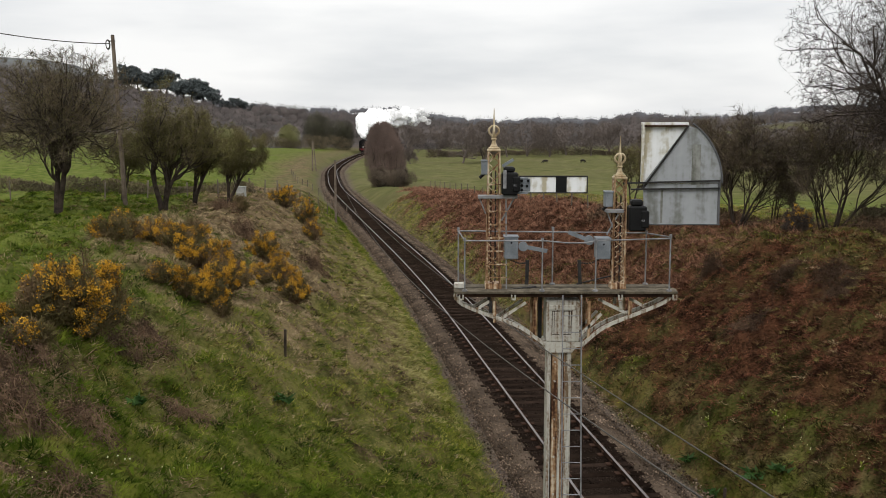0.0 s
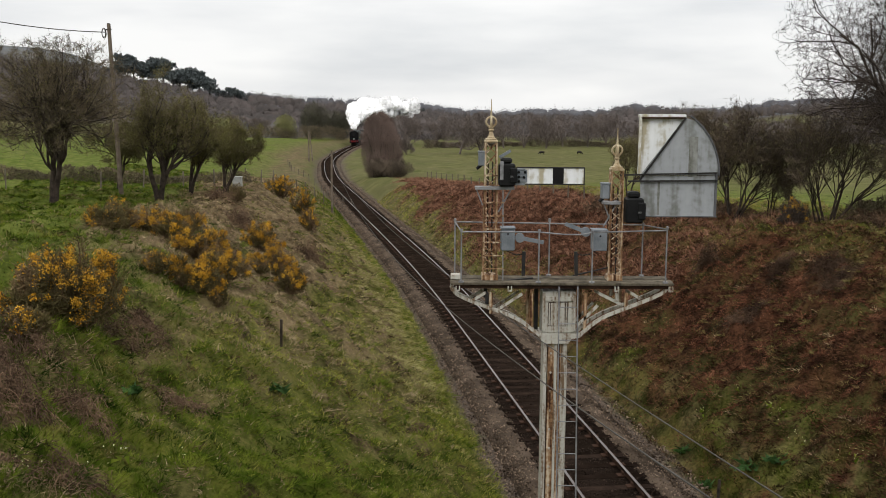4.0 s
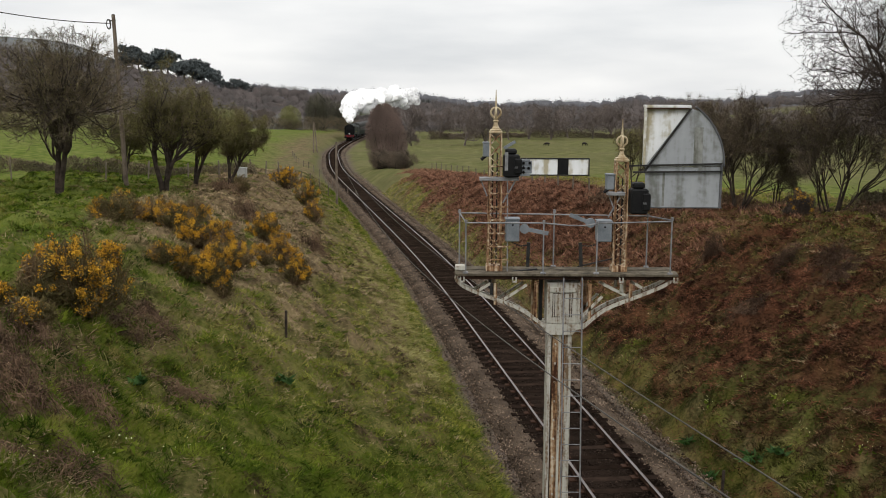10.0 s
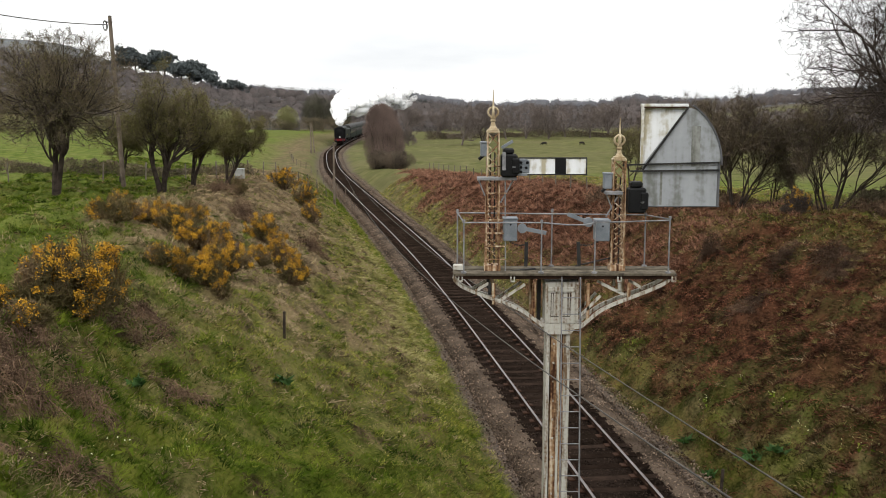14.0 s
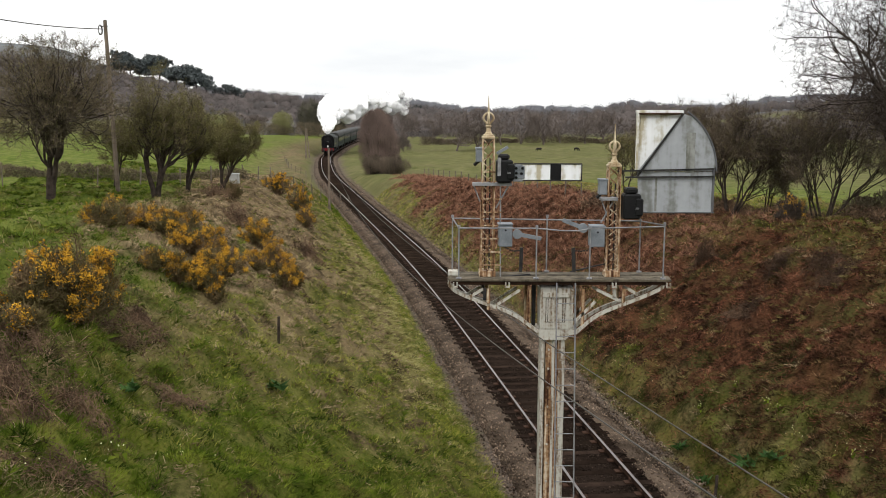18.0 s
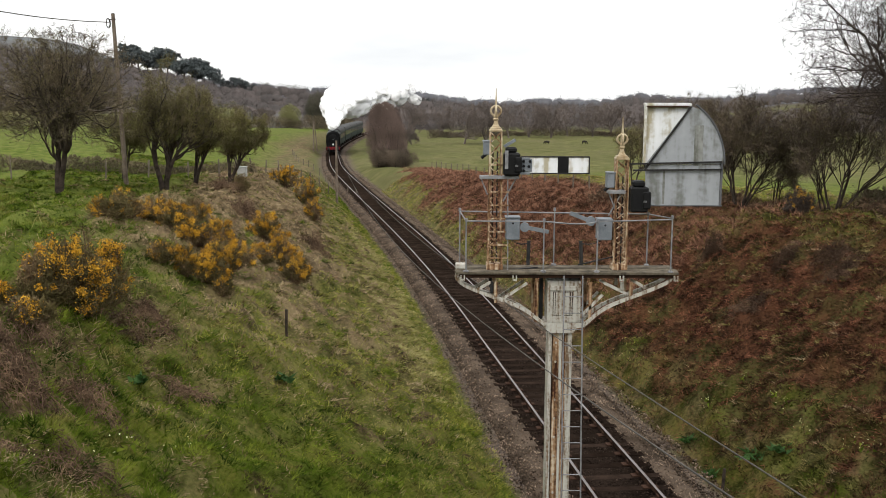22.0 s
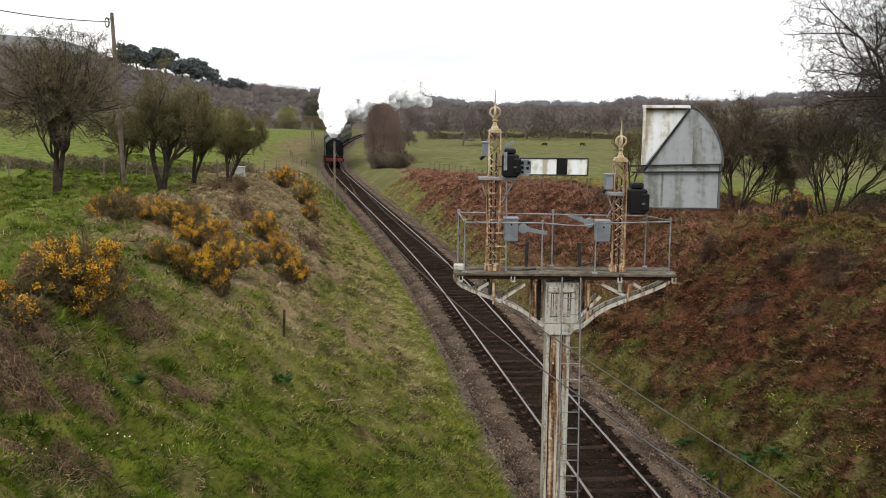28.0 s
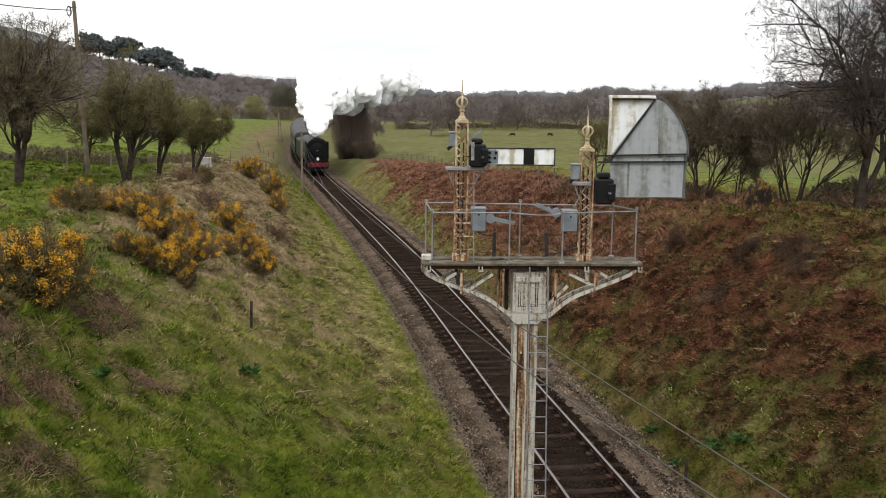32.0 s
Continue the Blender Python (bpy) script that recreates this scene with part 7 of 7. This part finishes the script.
def coach(label):
    t = thing("railway_coach", pose(0, 0, 0), label, "railway coach", "coaches of the train")
    part("body", shell(bmesh.new(), [(-9.6, hoop(1.36, 1.0, 3.25, 0.1)), (9.6, hoop(1.36, 1.0, 3.25, 0.1))]), M_COACH, t)
    part("roof", shell(bmesh.new(), [(-9.65, [(x, z) for x, z in hoop(1.37, 3.1, 3.85, 0.68)]), (9.65, hoop(1.37, 3.1, 3.85, 0.68))]), M_ROOF, t)
    part("underframe", box(bmesh.new(), -1.1, 1.1, -9.3, 9.3, 0.75, 1.0, 0.02), M_LOCO, t)
    part("gangway", box(bmesh.new(), -0.45, 0.45, -9.85, -9.6, 1.1, 3.2, 0.03), M_LOCO, t)
    for s in (-1, 1):
        for k in range(9):
            y = -8.4 + 2.1 * k
            part("window", box(bmesh.new(), s * 1.355, s * 1.372, y - 0.62, y + 0.62, 2.0, 2.85, 0.0), M_GLASS, t)
    part("end_window", box(bmesh.new(), -1.1, -0.6, -9.62, -9.6, 2.1, 2.8, 0.0), M_GLASS, t)
    part("end_window", box(bmesh.new(), 0.6, 1.1, -9.62, -9.6, 2.1, 2.8, 0.0), M_GLASS, t)
    for y in (-6.6, 6.6):
        part("bogie", box(bmesh.new(), -1.05, 1.05, y - 1.7, y + 1.7, 0.35, 0.75, 0.04), M_LOCO, t)
    return t, [wheelset(t, y + o, 0.46) for y in (-6.6, 6.6) for o in (-1.3, 1.3)]


def slim(t, kx, kz):
    """Trims a vehicle's loading gauge across and upwards."""
    k = Matrix.Diagonal((kx, 1, kz, 1))
    done = set()
    for ob in t.children_recursive:
        if ob.data and ob.data not in done:
            done.add(ob.data)
            ob.data.transform(Matrix.Diagonal((kx, 1, 1, 1)) if "radius" in ob.parent or ob.matrix_basis.to_euler().x else k)
        if ob.parent == t:
            ob.location = k @ ob.location


LOCO, TENDER = locomotive(), tender()
COACHES = [coach("green railway coach with a grey roof") for _ in range(4)]
for o in (LOCO, TENDER, *COACHES):
    slim(o[0], 0.89, 0.99)


# ---- steam: rigid puffs that churn as they trail behind the chimney ----
def steam_material(name, clear, scale):
    """White steam, thinned by a cloudy pattern up to a share that lets all through."""
    m = bpy.data.materials.new(name)
    m.use_nodes = True
    n, l = m.node_tree.nodes, m.node_tree.links
    tp, b, df = n.new("ShaderNodeBsdfTransparent"), n.new("ShaderNodeMixShader"), n.new("ShaderNodeBsdfDiffuse")
    df.inputs["Color"].default_value = (0.995, 0.995, 0.995, 1)
    tc, nz_ = n.new("ShaderNodeTexCoord"), n.new("ShaderNodeTexNoise")
    nz_.inputs["Scale"].default_value, nz_.inputs["Detail"].default_value = scale, 1.5
    l.new(tc.outputs["Object"], nz_.inputs["Vector"])
    mr = n.new("ShaderNodeMapRange")
    mr.inputs["From Min"].default_value, mr.inputs["From Max"].default_value = 0.34, 0.62
    mr.inputs["To Min"].default_value, mr.inputs["To Max"].default_value = max(clear - 0.3, 0), clear
    l.new(nz_.outputs[0], mr.inputs["Value"])
    l.new(mr.outputs[0], b.inputs[0])
    tr, body = n.new("ShaderNodeBsdfTranslucent"), n.new("ShaderNodeMixShader")
    tr.inputs["Color"].default_value = (0.995, 0.995, 0.995, 1)
    body.inputs[0].default_value = 0.12 if clear else 0.0
    l.new(df.outputs[0], body.inputs[1])
    l.new(tr.outputs[0], body.inputs[2])
    l.new(body.outputs[0], b.inputs[1])
    l.new(tp.outputs[0], b.inputs[2])
    l.new(b.outputs[0], n["Material Output"].inputs["Surface"])
    return m


M_STEAM = steam_material("dense_steam", 0.0, 1.5)
M_VEIL = steam_material("ragged_steam", 0.56, 1.2)
M_WISP = steam_material("thin_steam", 0.8, 1.3)


def puff_mesh(name, seed, mat, rough=1.0, fine=3):
    """A lumpy, billowing ball of unit size."""
    bm = bmesh.new()
    bmesh.ops.create_icosphere(bm, subdivisions=fine, radius=1)
    off = Vector((seed * 3.1, seed * 1.7, seed * 2.3))
    for v in bm.verts:
        p = v.co.copy()
        d = 0.0
        for s, w in ((1.3, 0.24), (2.7, 0.12), (5.5, 0.05)):
            d += rough * w * (1 - 2.2 * abs(noise.noise(p * s + off)))
        v.co = p * (0.8 + d)
    for f in bm.faces:
        f.smooth = True
    me = bpy.data.meshes.new(name)
    bm.to_mesh(me)
    bm.free()
    me.materials.append(mat)
    soft = np.array([(v.co.normalized() * 0.25 + Vector((0, -0.62, 0.7))).normalized() for v in me.vertices])
    me.normals_split_custom_set_from_vertices(soft)
    return me


PUFFS = [puff_mesh("steam_puff", k, M_STEAM, 0.8, 4) for k in range(3)]
VEILS = [puff_mesh("steam_veil", 20 + k, M_VEIL, 0.6) for k in range(3)]
WISPS = [puff_mesh("steam_wisp", 10 + k, M_WISP, 0.6) for k in range(3)]
plume = thing("steam_plume", pose(0, 0, 0), "billowing white steam from the locomotive chimney", "steam")
rng = np.random.default_rng(77)
PUFF_ROWS = []
PUFF_N = 230
for k in range(PUFF_N):
    f = ((k + 0.5) / PUFF_N) ** 1.1
    kind_ = (1, 2)[k % 2] if f > 0.88 else (0, 0, 1)[k % 3] if f < 0.4 else (0, 1, 1)[k % 3]
    spread = (0.85 + 1.7 * min(1, f * 3.2)) * (1 if f < 0.6 else 1.3 - 0.5 * f)
    size = spread * (0.74, 0.52, 0.6)[kind_] * rng.uniform(0.6, 1.1)
    g = unit(rng.normal(size=3)) * spread * (0.72 * rng.random() ** 0.4, 0.95, 0.9)[kind_]
    c = Vector((g[0] * 1.1 - 0.7 * math.sin(math.pi * min(1, f * 2.2)), g[1] + 29 * f, 0.9 + g[2] * (0.8 if f < 0.1 else 0.95) + 4.4 * (1 - math.exp(-f * 6)) + 1.2 * f))
    c.z = max(c.z, size * 0.55)
    o = new(("puff", "veil", "wisp")[kind_], (PUFFS, VEILS, WISPS)[kind_][k % 3])
    o.parent = plume
    o.scale = (size * rng.uniform(0.95, 1.3), size, size * rng.uniform(0.85, 1.1))
    PUFF_ROWS.append((o, c, f, rng.uniform(0, 6.28), rng.uniform(-1, 1)))


# ---- what moves ----
NOSE = spline((0, 3, 6, 9, 13, 17, 20, 23, 25, 28, 30, 32), (276, 263, 250, 235, 214, 190, 172, 156, 146, 130, 117, 103))
LINE_Y = np.linspace(60, 380, 1500)
LINE_S = np.concatenate([[0], np.cumsum(np.hypot(np.diff(LINE_Y), np.diff(xc(LINE_Y))))])


def on_track(s):
    """The pose of a vehicle's middle at s metres along the line, its front towards the bridge."""
    y = float(np.interp(s, LINE_S, LINE_Y))
    return pose(float(xc(y)), y, 0.0, 0, 0, -math.degrees(math.atan(float(heading(y)))))


def motions():
    times = np.linspace(0, 32, 65)
    nose = np.interp(NOSE(times), LINE_Y, LINE_S)
    back = [(LOCO, 5.98), (TENDER, 15.3)] + [(c, 29.2 + 20.1 * k) for k, c in enumerate(COACHES)]
    for (body, wheels), b in back:
        walk(body, [(float(t), on_track(s + b)) for t, s in zip(times, nose)])
        for w in wheels:
            r, y = w["radius"], w.location.y
            n = int((nose[0] - nose[-1]) / r / 1.3)
            ts = np.linspace(0, 32, n)
            turn = np.degrees((nose[0] - np.interp(ts, times, nose)) / r)
            walk(w, [(float(t), pose(0, y, r, float(a), 0, 0)) for t, a in zip(ts, turn)])
    rows = []
    for t, s in zip(times, nose):
        m = on_track(s + 1.9)
        rows.append((float(t), pose(m.translation.x, m.translation.y, 3.95)))
    walk(plume, rows)
    for o, c, f, ph, spin in PUFF_ROWS:
        rows = []
        for t in np.linspace(0, 32, 41):
            a = ph + t * (1.9 - 0.8 * f)
            r = 0.15 + 0.75 * f
            drift = (17.0 - 0.23 * t) * f ** 2.1
            rows.append((float(t), pose(c.x + drift + r * math.sin(a), c.y + r * 0.4 * math.cos(a * 0.7), c.z + r * 0.6 * math.cos(a), 10 * math.sin(a), 22 * math.sin(0.6 * spin * t + a * 0.3), 12 * math.cos(a))))
        walk(o, rows)


motions()
